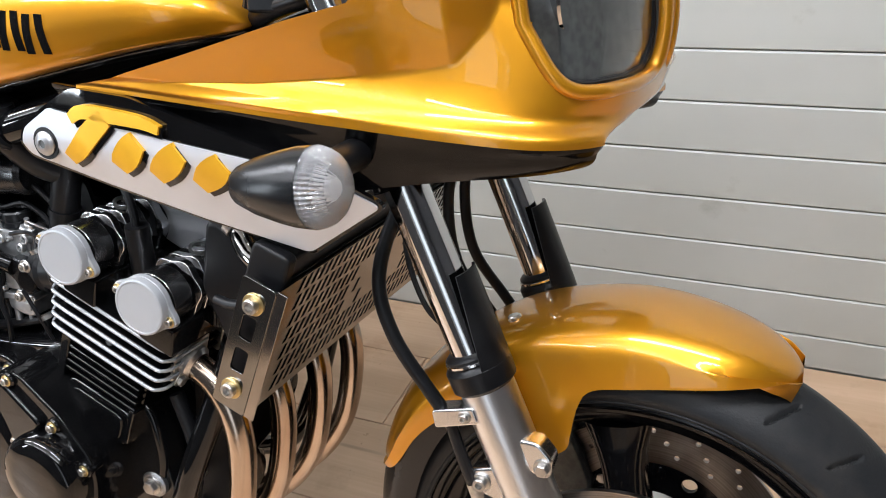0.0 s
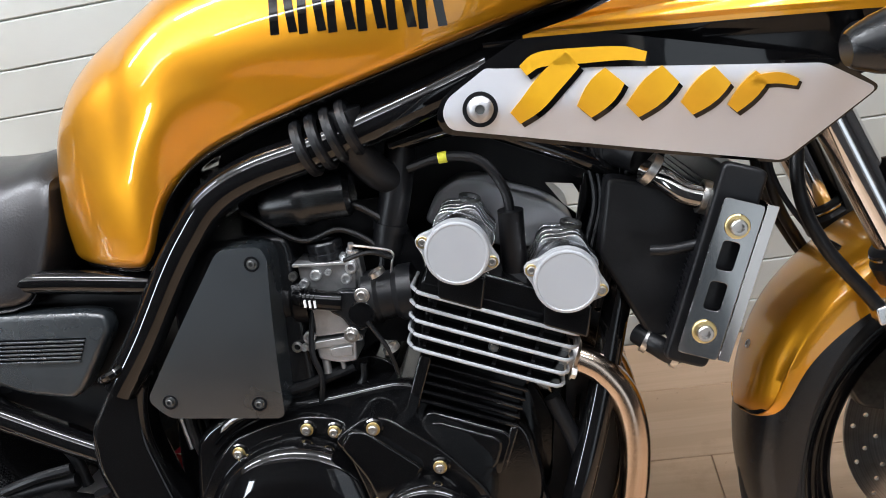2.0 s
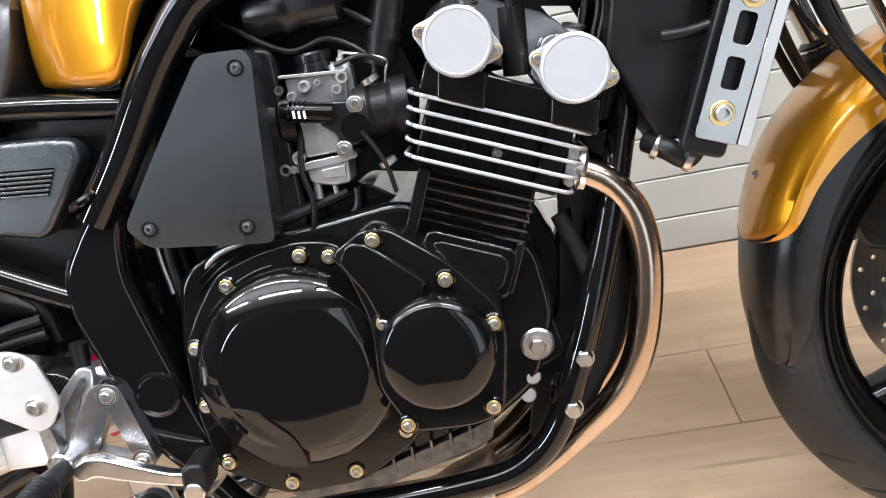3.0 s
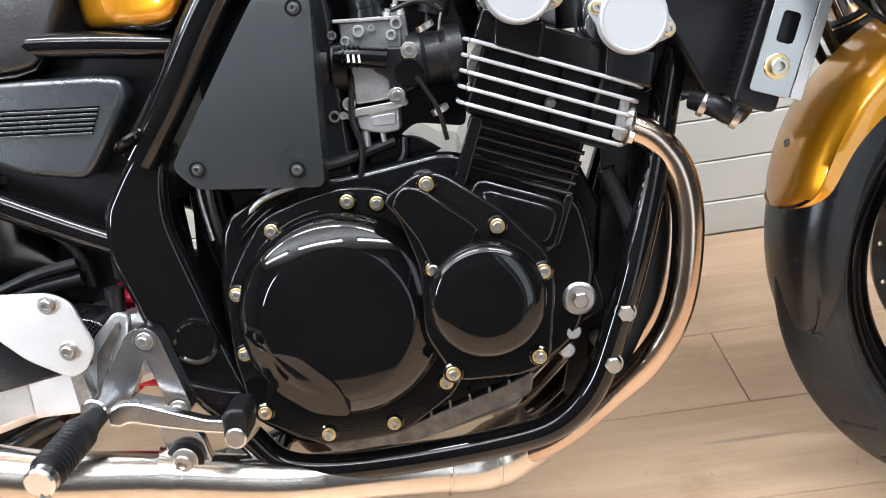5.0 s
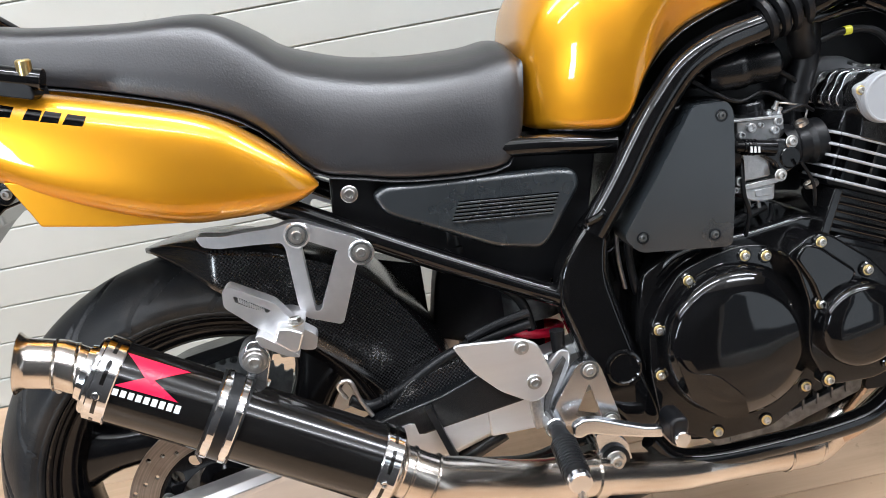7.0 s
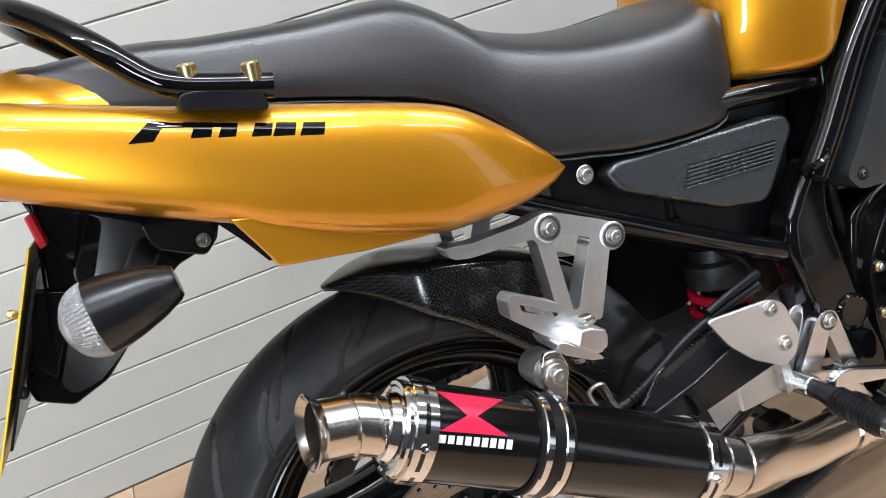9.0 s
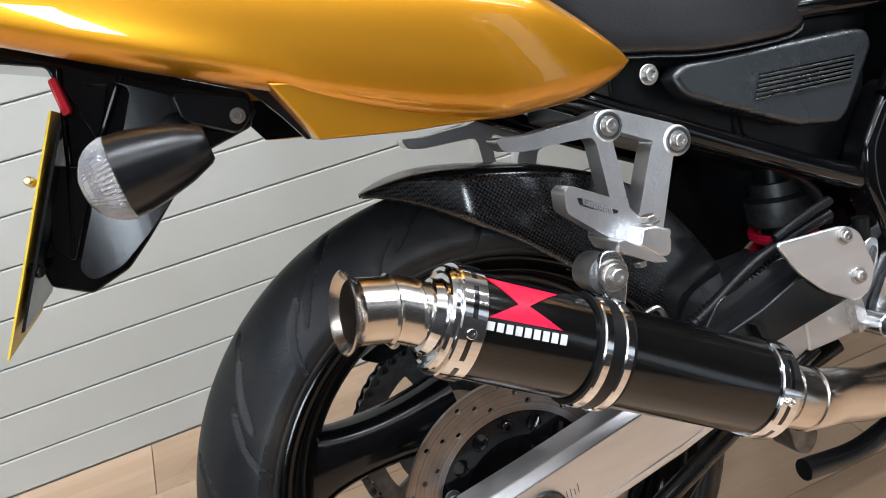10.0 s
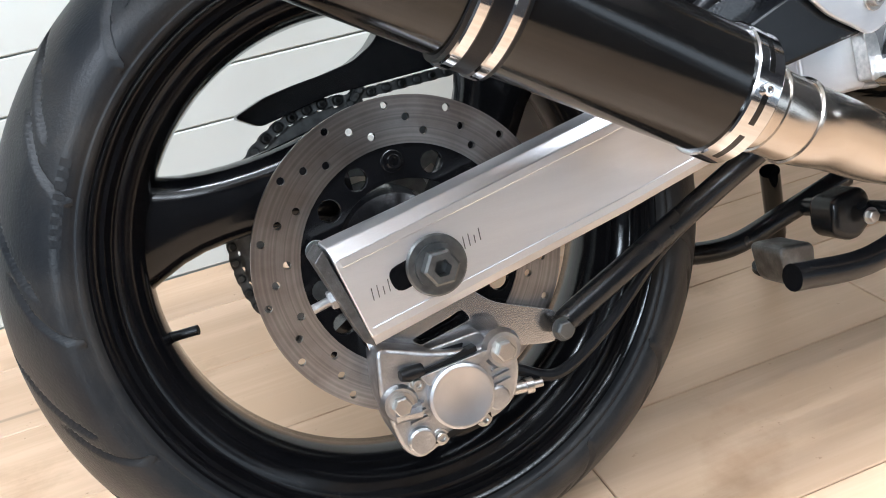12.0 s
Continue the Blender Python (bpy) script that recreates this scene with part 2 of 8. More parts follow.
def smudge(m, scale, lo, hi, tint, stretch=(1, 1, 1)):
    """Sparse soiled patches with soft edges over a material's colour."""
    N, L = m.node_tree.nodes, m.node_tree.links
    b = N["Principled BSDF"]
    mp = N.new("ShaderNodeMapping")
    mp.inputs["Scale"].default_value = stretch
    L.new(N["Texture Coordinate"].outputs["Object"], mp.inputs["Vector"])
    n = N.new("ShaderNodeTexNoise")
    n.inputs["Scale"].default_value, n.inputs["Detail"].default_value, n.inputs["Roughness"].default_value = scale, 7, 0.62
    L.new(mp.outputs[0], n.inputs["Vector"])
    r = N.new("ShaderNodeMapRange")
    r.inputs["From Min"].default_value, r.inputs["From Max"].default_value = lo, hi
    L.new(n.outputs["Fac"], r.inputs["Value"])
    mx = N.new("ShaderNodeMix")
    mx.data_type, mx.blend_type = "RGBA", "MULTIPLY"
    L.new(r.outputs[0], mx.inputs["Factor"])
    L.new(b.inputs["Base Color"].links[0].from_socket, mx.inputs[6])
    mx.inputs[7].default_value = (*tint, 1)
    L.new(mx.outputs[2], b.inputs["Base Color"])


WOOD = wood_material()
smudge(WOOD, 5, 0.56, 0.74, (0.72, 0.66, 0.60))
smudge(WOOD, 60, 0.66, 0.74, (0.62, 0.55, 0.48))
smudge(BOARD, 7, 0.66, 0.76, (0.80, 0.79, 0.76))
smudge(BOARD, 1.3, 0.48, 0.72, (0.95, 0.945, 0.92))
smudge(TYRE, 9, 0.52, 0.70, (1.9, 1.7, 1.5))
smudge(SATIN, 90, 0.68, 0.74, (1.7, 1.7, 1.7))
smudge(PLASTIC, 120, 0.66, 0.74, (1.8, 1.8, 1.8))


# ---- mesh helpers ----
def finish(bm, name, mat, sharp=32.0):
    bmesh.ops.recalc_face_normals(bm, faces=bm.faces[:])
    me = bpy.data.meshes.new(name)
    bm.to_mesh(me)
    bm.free()
    me.polygons.foreach_set("use_smooth", [True] * len(me.polygons))
    me.set_sharp_from_angle(angle=radians(sharp))
    me.materials.append(mat)
    return me


def part(name, bm, mat, parent=None, label="", bevel=0.0, sharp=32.0, at=None):
    """One mesh object from a bmesh, under a thing or a part."""
    ob = new(name, bm if isinstance(bm, bpy.types.Mesh) else finish(bm, name, mat, sharp))
    ob.parent = parent
    if at is not None:
        ob.matrix_local = at
    if label:
        ob["label"] = label
    if bevel:
        mod = ob.modifiers.new("bevel", "BEVEL")
        mod.width, mod.segments, mod.limit_method, mod.angle_limit = bevel, 2, "ANGLE", radians(40)
        mod.harden_normals = True
    return ob


def smooth_path(pts, n=6, closed=False):
    P = [Vector(p) for p in pts]
    k = len(P)
    out = []
    for i in range(k if closed else k - 1):
        if closed:
            a, b, c, d = P[i - 1], P[i], P[(i + 1) % k], P[(i + 2) % k]
        else:
            b, c = P[i], P[i + 1]
            a = P[i - 1] if i else b * 2 - c
            d = P[i + 2] if i + 2 < k else c * 2 - b
        for j in range(n):
            s = j / n
            out.append(0.5 * (2 * b + (c - a) * s + (2 * a - 5 * b + 4 * c - d) * s * s + (3 * b - a - 3 * c + d) * s ** 3))
    if not closed:
        out.append(P[-1].copy())
    return out


def interp(x, table):
    xs = [a for a, _ in table]
    return float(np.interp(x, xs, [b for _, b in table]))


def loft(rings, caps=True, closed=True, bm=None):
    bm = bm or bmesh.new()
    R = [[bm.verts.new(p) for p in ring] for ring in rings]
    n = len(R[0])
    for a, b in zip(R, R[1:]):
        for i in range(n if closed else n - 1):
            j = (i + 1) % n
            bm.faces.new((a[i], a[j], b[j], b[i]))
    if caps and closed:
        bm.faces.new(R[0][::-1])
        bm.faces.new(R[-1])
    return bm


def tube(pts, r, n=12, steps=6, smooth=True, caps=True, flat=1.0, bm=None):
    """A round bar along a path; r is one radius or one a point."""
    P = smooth_path(pts, steps) if smooth and len(pts) > 2 else [Vector(p) for p in pts]
    rad = r if isinstance(r, (int, float)) else None
    rings, up = [], None
    for i, p in enumerate(P):
        d = (P[min(i + 1, len(P) - 1)] - P[max(i - 1, 0)]).normalized()
        if up is None:
            up = d.orthogonal().normalized() if abs(d.y) > 0.9 else Vector((0, 1, 0))
        up = (up - d * up.dot(d)).normalized()
        side = d.cross(up)
        ri = rad if rad is not None else float(np.interp(i / (len(P) - 1) * (len(r) - 1), range(len(r)), r))
        rings.append([p + up * (ri * flat * math.cos(2 * math.pi * k / n)) + side * (ri * math.sin(2 * math.pi * k / n)) for k in range(n)])
    return loft(rings, caps, bm=bm)


def frame_on(loc, axis):
    """A pose at loc whose local z points along axis."""
    return Matrix.Translation(loc) @ Vector(axis).normalized().to_track_quat("Z", "Y").to_matrix().to_4x4()


def lathe(profile, loc=(0, 0, 0), axis=(0, -1, 0), n=32, closed=False, bm=None, arc=None):
    """Turns a profile of (height, radius) about an axis."""
    m = frame_on(loc, axis)
    bm = bm or bmesh.new()
    rows = []
    for h, r in profile:
        if r < 1e-6:
            rows.append([bm.verts.new(m @ Vector((0, 0, h)))])
        else:
            rows.append([bm.verts.new(m @ Vector((r * math.cos(2 * math.pi * k / n), r * math.sin(2 * math.pi * k / n), h))) for k in range(n)])
    pairs = list(zip(rows, rows[1:])) + ([(rows[-1], rows[0])] if closed else [])
    for a, b in pairs:
        for k in range(n):
            j = (k + 1) % n
            if len(a) == 1 and len(b) > 1:
                bm.faces.new((a[0], b[j], b[k]))
            elif len(b) == 1 and len(a) > 1:
                bm.faces.new((a[k], a[j], b[0]))
            elif len(a) > 1:
                bm.faces.new((a[k], a[j], b[j], b[k]))
    return bm


def can(r, h, loc, axis=(0, -1, 0), n=24, b=0.0015, bm=None):
    """A short round drum from loc along axis, with softened rims."""
    return lathe([(0, 0), (0, r - b), (b, r), (h - b, r), (h, r - b), (h, 0)], loc, axis, n, bm=bm)


def circle(cx, cz, r, n=20, turn=0.0):
    return [(cx + r * math.cos(2 * math.pi * k / n + turn), cz + r * math.sin(2 * math.pi * k / n + turn)) for k in range(n)]


def rounded(poly, r, n=4):
    """Rounds the corners of a flat outline."""
    out = []
    k = len(poly)
    for i in range(k):
        p, a, b = Vector(poly[i]), Vector(poly[i - 1]), Vector(poly[(i + 1) % k])
        ri = min(r, 0.45 * (a - p).length, 0.45 * (b - p).length)
        s, e = p + (a - p).normalized() * ri, p + (b - p).normalized() * ri
        for j in range(n + 1):
            t = j / n
            q = s * (1 - t) ** 2 + p * (2 * t * (1 - t)) + e * t * t
            out.append((q.x, q.y))
    return out


def slab(outline, y0, y1, holes=(), m=None, bm=None):
    """A flat plate in the bike's side plane (x, z) from y0 to y1, with holes through it."""
    bm = bm or bmesh.new()
    old = set(bm.faces)
    loops, edges = [], []
    for loop in (outline, *holes):
        vs = [bm.verts.new((x, y0, z)) for x, z in loop]
        loops.append(vs)
        edges += [bm.edges.new((vs[i], vs[(i + 1) % len(vs)])) for i in range(len(vs))]
    if holes:
        bmesh.ops.triangle_fill(bm, use_beauty=True, use_dissolve=False, edges=edges)
        front = [f for f in bm.faces if f not in old]
    else:
        front = [bm.faces.new(loops[0])]
    back = {}
    for vs in loops:
        for v in vs:
            back[v] = bm.verts.new((v.co.x, y1, v.co.z))
    for f in front:
        bm.faces.new([back[v] for v in reversed(f.verts[:])])
    for vs in loops:
        for i in range(len(vs)):
            a, b = vs[i], vs[(i + 1) % len(vs)]
            bm.faces.new((a, b, back[b], back[a]))
    if m is not None:
        bmesh.ops.transform(bm, matrix=m, verts=[v for vs in loops for v in vs] + list(back.values()))
    return bm


def box(lo, hi, bm=None):
    return slab([(lo[0], lo[2]), (hi[0], lo[2]), (hi[0], hi[2]), (lo[0], hi[2])], lo[1], hi[1], bm=bm)


SHARED = {}


def cap_screw(kind):
    """A socket cap screw, one unit in radius, standing on its washer along local z."""
    bm = bmesh.new()
    lathe([(0, 0), (0, 1.45), (0.22, 1.5), (0.3, 1.4), (0.3, 1.0), (1.05, 1.0), (1.2, 0.86), (1.2, 0.56), (0.55, 0.5), (0.55, 0)], (0, 0, 0), (0, 0, 1), 18, bm=bm)
    return bm


def hex_bolt(kind):
    bm = bmesh.new()
    lathe([(0, 0), (0, 1.5), (0.25, 1.5), (0.25, 0)], (0, 0, 0), (0, 0, 1), 18, bm=bm)
    lathe([(0.25, 0), (0.25, 1.12), (1.0, 1.12), (1.15, 0.95), (1.15, 0)], (0, 0, 0), (0, 0, 1), 6, bm=bm)
    return bm


def bolt(parent, loc, r=0.005, mat=None, kind="cap", axis=(0, -1, 0), label=""):
    mat = mat or BOLT_GOLD
    key = (kind, mat.name)
    if key not in SHARED:
        me = finish((cap_screw if kind == "cap" else hex_bolt)(kind), "bolt", mat)
        if kind == "cap" and mat is BOLT_GOLD:
            # bright head on a yellow-passivated washer
            me.materials.append(BOLT_STEEL)
            for f in me.polygons:
                f.material_index = 1 if f.center.z > 0.34 else 0
        SHARED[key] = me
    return part("bolt", SHARED[key], mat, parent, label, at=frame_on(loc, axis) @ Matrix.Scale(r, 4))


def thing(name, label, category, group="", m=None):
    ob = new(name)
    ob.empty_display_size = 0.1
    if m is not None:
        ob.matrix_world = m
    return tagged(ob, label, category, group)

# ---- the room ----
def structure(name, bm, mat, label, category, bevel=0.0):
    ob = part(name, bm, mat, None, bevel=bevel)
    return tagged(ob, label, category, kind="structure")


floor = structure("floor", box((LEFT, BACK, -0.03), (RIGHT, WALL, -0.006)), WOOD, "pale oak laminate floor laid in long planks", "floor")
ceiling = structure("ceiling", box((LEFT, BACK, TOP), (RIGHT, WALL, TOP + 0.1)), PLASTER, "plain white painted ceiling with tube lights", "ceiling")
wall_north = structure("wall_north", box((LEFT, WALL + 0.012, -0.03), (RIGHT, WALL + 0.15, TOP)), BOARD, "pale grey-green wall clad in horizontal painted boards", "wall")
# unseen side walls, added dark so that black parts mirror no pale room
wall_west = structure("wall_west", box((LEFT - 0.12, BACK, -0.03), (LEFT, WALL, TOP)), DARK_WALL, "unseen side wall, added dark to keep reflections black", "wall")
wall_east = structure("wall_east", box((RIGHT, BACK, -0.03), (RIGHT + 0.12, WALL, TOP)), DARK_WALL, "unseen side wall, added dark to keep reflections black", "wall")
# the unseen wall behind the viewer, set near and dark to blacken reflections, with a window and a glazed door through
# it
WIN, DOOR = ((-1.66, 0.82), (-1.24, 1.88)), ((1.3, -0.006), (2.2, 2.1))
outline = [(LEFT, -0.03), (RIGHT, -0.03), (RIGHT, TOP), (LEFT, TOP)]
holes = [[(a[0], a[1]), (b[0], a[1]), (b[0], b[1]), (a[0], b[1])] for a, b in (WIN, (DOOR[0], DOOR[1]))]
wall_south = structure("wall_south", slab(outline, BACK - 0.12, BACK, holes), DARK_WALL, "unseen dark wall added behind the viewer, with a window and a glazed door", "wall")
for nm, (a, b), lab in (("window_1", WIN, "white framed shop window full of daylight"), ("door_1", DOOR, "white framed glazed shop door, closed")):
    w = structure(nm, slab([(a[0], a[1]), (b[0], a[1]), (b[0], b[1]), (a[0], b[1])], BACK - 0.1, BACK - 0.04,
                           [[(a[0] + 0.05, a[1] + 0.05), (b[0] - 0.05, a[1] + 0.05), (b[0] - 0.05, b[1] - 0.05), (a[0] + 0.05, b[1] - 0.05)]]), TRIM_WHITE, lab, nm[:-2])
    pane = part("pane", box((a[0] + 0.05, BACK - 0.072, a[1] + 0.05), (b[0] - 0.05, BACK - 0.066, b[1] - 0.05)), GLASS, w)
    pane.visible_shadow = False
for tx, ty in TUBES:
    f = thing("ceiling_light", "slim white batten light hung from the ceiling", "ceiling light", "ceiling lights")
    part("housing", box((tx - 0.63, ty - 0.05, TOP - DROP - 0.035), (tx + 0.63, ty + 0.05, TOP - DROP + 0.035)), TRIM_WHITE, f, bevel=0.004)
    for dx in (-0.5, 0.5):
        part("rod", tube([(tx + dx, ty + 0.02, TOP - DROP + 0.035), (tx + dx, ty + 0.02, TOP)], 0.005, 8, smooth=False), TRIM_WHITE, f)

# boards of the wall
PITCH, FIRST = 0.0881, 0.0736
z = FIRST - PITCH
while z < TOP:
    lo, hi = max(z, 0.0) + 0.0012, min(z + PITCH, TOP) - 0.0012
    c = 0.0022
    prof = [(WALL + 0.012, lo), (WALL + c, lo), (WALL, lo + c), (WALL, hi - c), (WALL + c, hi), (WALL + 0.012, hi)]
    part("board", loft([[(x, y, zz) for y, zz in prof] for x in (LEFT, RIGHT)]), BOARD, wall_north)
    z += PITCH
# planks of the floor
ROW, y, k = 0.1941, 0.2823 - 18 * 0.1941, 0
STARTS = (0.163, 0.62, -0.21, -0.523, 0.95)
while y < WALL:
    x = STARTS[(k - 16) % 5] - 4 * 1.38
    while x < RIGHT:
        a, b, c, d = max(x, LEFT) + 0.0006, min(x + 1.38, RIGHT) - 0.0006, max(y, BACK) + 0.0006, min(y + ROW, WALL) - 0.0006
        if b - a > 0.02 and d - c > 0.01:
            e = 0.0012
            part("plank", loft([[(a, c, -0.006), (b, c, -0.006), (b, d, -0.006), (a, d, -0.006)], [(a, c, -e), (b, c, -e), (b, d, -e), (a, d, -e)],
                                [(a + e, c + e, 0), (b - e, c + e, 0), (b - e, d - e, 0), (a + e, d - e, 0)]]), WOOD, floor)
        x += 1.38
    y += ROW
    k += 1

# ---- the motorcycle, in its own axes: x forward, y to its left, z up; rear wheel at x = 0 ----
bike = thing("motorcycle", "gold and black street motorcycle with half fairing on its side stand", "motorcycle", m=BIKE)
REAR, FRONT, GUARD_AT = (0.0, 0.312), (1.418, 0.343), (1.447, 0.292)


def lean_x(z, base=1.264, at=0.64):
    """The fork's slope: x on its axis at a height."""
    return base + 0.428 * (at - z)


def ring_grid(profile, centre, n, groove=None):
    """A closed ring turned about the wheel's axle; profile of (y, r); groove(angle, s, i) sinks the tread."""
    bm = bmesh.new()
    s, arcs = 0.0, []
    for i, (yy, rr) in enumerate(profile):
        if i:
            s += math.hypot(yy - profile[i - 1][0], rr - profile[i - 1][1])
        arcs.append(s)
    mid = s / 2
    rows = []
    for k in range(n):
        a = 2 * math.pi * k / n
        row = []
        for i, (yy, rr) in enumerate(profile):
            d = groove(a, arcs[i] - mid) if groove else 0.0
            r = rr - d
            row.append(bm.verts.new((centre[0] + r * math.cos(a), yy, centre[1] + r * math.sin(a))))
        rows.append(row)
    m = len(profile)
    for k in range(n):
        a, b = rows[k], rows[(k + 1) % n]
        for i in range(m - 1):
            bm.faces.new((a[i], a[i + 1], b[i + 1], b[i]))
    return bm


def tyre_profile(w, R, bead):
    h = R - bead
    half = [(a * w, R - b * h) for a, b in ((0.0, 0.0), (0.3, 0.075), (0.62, 0.27), (0.86, 0.49), (0.97, 0.64), (1.0, 0.74), (0.985, 0.82), (0.955, 0.875), (0.962, 0.905), (0.92, 0.955), (0.8, 1.0))]
    pts = smooth_path([(-y, r, 0) for y, r in half[::-1]] + [(y, r, 0) for y, r in half[1:]], 9)
    return [(p.x, p.y) for p in pts]


def groove_rear(a, s):
    """Long slanting sipes that bend once on their way to the shoulder."""
    best = 0.0
    step = 2 * math.pi / 15
    for side in (-1, 1):
        u = s * side
        if u < 0.006 or u > 0.114:
            continue
        off = 0.0 if side > 0 else step / 2
        for w0, lo, hi, k1, k2 in ((0.0, 0.006, 0.086, 2.6, 4.2), (0.21, 0.048, 0.113, 3.8, 3.2)):
            if lo < u < hi:
                t = (u - lo) / (hi - lo)
                ang = w0 + off + k1 * (u - lo) + (k2 - k1) * max(0.0, u - lo - 0.028) + 0.02 * math.sin(3.1 * t)
                d = abs(((a - ang + step / 2) % step) - step / 2) * 0.3
                fade = min(1.0, t / 0.12, (1 - t) / 0.12)
                wd = 0.0030 * fade * math.sqrt(1 + (0.3 * (k2 if u - lo > 0.028 else k1)) ** 2)
                if d < wd:
                    best = max(best, 0.006 * fade * min(1.0, 2.0 * (1 - d / max(wd, 1e-6))))
    return best


def groove_front(a, s):
    """Short slits over the shoulders."""
    step = 2 * math.pi / 26
    for side in (-1, 1):
        u = s * side
        if 0.022 < u < 0.058:
            t = (u - 0.022) / 0.036
            ang = 2.2 * (u - 0.022) + (0.0 if side > 0 else step / 2)
            d = abs(((a - ang + step / 2) % step) - step / 2) * 0.28
            wd = 0.0026 * min(1.0, t / 0.15, (1 - t) / 0.15)
            if d < wd:
                return 0.0045 * min(1.0, 2.0 * (1 - d / max(wd, 1e-6)))
    return 0.0


def wheel(name, label, centre, w, R, rim_r, rim_w, spoke_turn, groove, spoke_w, root=(0.03, 0.0)):
    tyre = part(name, ring_grid(tyre_profile(w, R, rim_r + 0.004), centre, 1000, groove), TYRE, bike, label, sharp=50)
    rw, rr = rim_w, rim_r
    prof = [(-rw, rr + 0.011), (-rw - 0.003, rr + 0.004), (-rw + 0.0005, rr - 0.001), (-rw + 0.0035, rr - 0.0025), (-rw + 0.004, rr - 0.006), (-rw + 0.013, rr - 0.010), (-rw + 0.0145, rr - 0.013), (-rw + 0.02, rr - 0.024), (-rw + 0.034, rr - 0.033), (0, rr - 0.036),
            (rw - 0.034, rr - 0.033), (rw - 0.02, rr - 0.024), (rw - 0.013, rr - 0.011), (rw - 0.002, rr - 0.004), (rw + 0.003, rr + 0.004), (rw, rr + 0.011), (rw - 0.012, rr + 0.006), (-rw + 0.012, rr + 0.006), (-rw, rr + 0.011)]
    part("rim", ring_grid(prof, centre, 120), WHEEL, tyre, "black cast wheel rim", sharp=40)
    for k in range(3):
        a = spoke_turn + k * 2 * math.pi / 3
        ca, sa = math.cos(a), math.sin(a)
        tip = (rr - 0.018 if root[1] else rr - 0.032, 0.0)
        run = Vector((tip[0] - root[0], tip[1] - root[1])).normalized()
        rings = []
        for t in np.linspace(0, 1, 11):
            p = root[0] + (tip[0] - root[0]) * t, root[1] + (tip[1] - root[1]) * t
            hw = spoke_w * (1 - 0.28 * math.sin(math.pi * t) + 0.25 * max(0, t - 0.75) * 4 * t)
            hy = 0.036 - 0.008 * t
            ring = []
            for q in range(24):
                f = 2 * math.pi * q / 24
                u = math.copysign(abs(math.cos(f)) ** 0.8, math.cos(f)) * hw
                v = math.copysign(abs(math.sin(f)) ** 0.8, math.sin(f)) * hy
                r, w2 = p[0] - u * run.y, p[1] + u * run.x
                ring.append((centre[0] + r * ca - w2 * sa, v, centre[1] + r * sa + w2 * ca))
            rings.append(ring)
        part("spoke", loft(rings), WHEEL, tyre)
    part("hub", lathe([(-0.07, 0), (-0.07, 0.03), (-0.06, 0.045), (-0.03, 0.05), (0.03, 0.05), (0.06, 0.045), (0.07, 0.03), (0.07, 0)], (centre[0], 0, centre[1]), (0, 1, 0), 32), WHEEL, tyre)
    return tyre


def brake_disc(parent, centre, y, ro, ri, thick, rows, per, car_r, carrier_mat, label):
    holes = [circle(*centre, ri, 64)]
    for k in range(per):
        for j, (rad, ph) in enumerate(rows):
            a = 2 * math.pi * (k + ph) / per
            holes.append(circle(centre[0] + rad * math.cos(a), centre[1] + rad * math.sin(a), 0.0031, 10))
    d = part("brake_disc", slab(circle(*centre, ro, 120), y - thick, y + thick, holes), DISC if centre is REAR else DISC_FRONT, parent, label, sharp=25)
    ch = [circle(*centre, car_r, 40)]
    for k in range(15):
        if k % 3:
            a = 2 * math.pi * k / 15 + 0.3
            ch.append(circle(centre[0] + (ri - 0.013) * math.cos(a), centre[1] + (ri - 0.013) * math.sin(a), 0.0085, 14))
    part("disc_carrier", slab(circle(*centre, ri + 0.003, 80), y - 0.001, y + 0.006, ch), carrier_mat, parent, "black disc carrier with round holes", bevel=0.0008)
    for k in range(5):
        a = 2 * math.pi * k / 5 + 0.3
        bolt(parent, (centre[0] + (ri - 0.012) * math.cos(a), y - 0.001, centre[1] + (ri - 0.012) * math.sin(a)), 0.0058, WHEEL if k % 2 else DARK_STEEL)
    return d


def sidewall_print(tyre, centre, y, r, start, bars, size, gap):
    """Raised marks moulded round a tyre's side, one small bar each."""
    for k, w in enumerate(bars):
        a = start + gap * k
        ca, sa = math.cos(a), math.sin(a)
        m = Matrix(((-sa, 0, ca, centre[0] + r * ca), (0, 1, 0, y), (ca, 0, sa, centre[1] + r * sa), (0, 0, 0, 1)))
        part("mark", slab([(-w / 2, -size / 2), (w / 2, -size / 2), (w / 2, size / 2), (-w / 2, size / 2)], -0.0006, 0.003, m=m), TYRE, tyre)


# rear wheel, disc, sprocket and chain
rear = wheel("rear_wheel", "worn black radial tyre on a black three-spoke wheel", REAR, 0.080, 0.312, 0.231, 0.068, radians(163.5), groove_rear, 0.043, (0.0385, -0.0595))
brake_disc(rear, REAR, -0.112, 0.1225, 0.0865, 0.0025, ((0.0962, 0.0), (0.1060, 0.33), (0.1157, 0.66)), 15, 0.060, WHEEL, "drilled steel brake disc with a rust-brown tint")
part("valve", tube([(-0.206, -0.002, 0.279), (-0.198, -0.005, 0.2795), (-0.188, -0.009, 0.2805), (-0.171, -0.014, 0.2815)], [0.0068, 0.0052, 0.0042, 0.0042], 14), RUBBER, rear)
sidewall_print(rear, REAR, -0.0795, 0.256, radians(150), (0.006, 0.005, 0.006, 0.004, 0.006, 0.006, 0.005, 0.006), 0.008, 0.033)
sidewall_print(rear, REAR, -0.0795, 0.254, radians(196), (0.004, 0.012, 0.004), 0.005, 0.036)
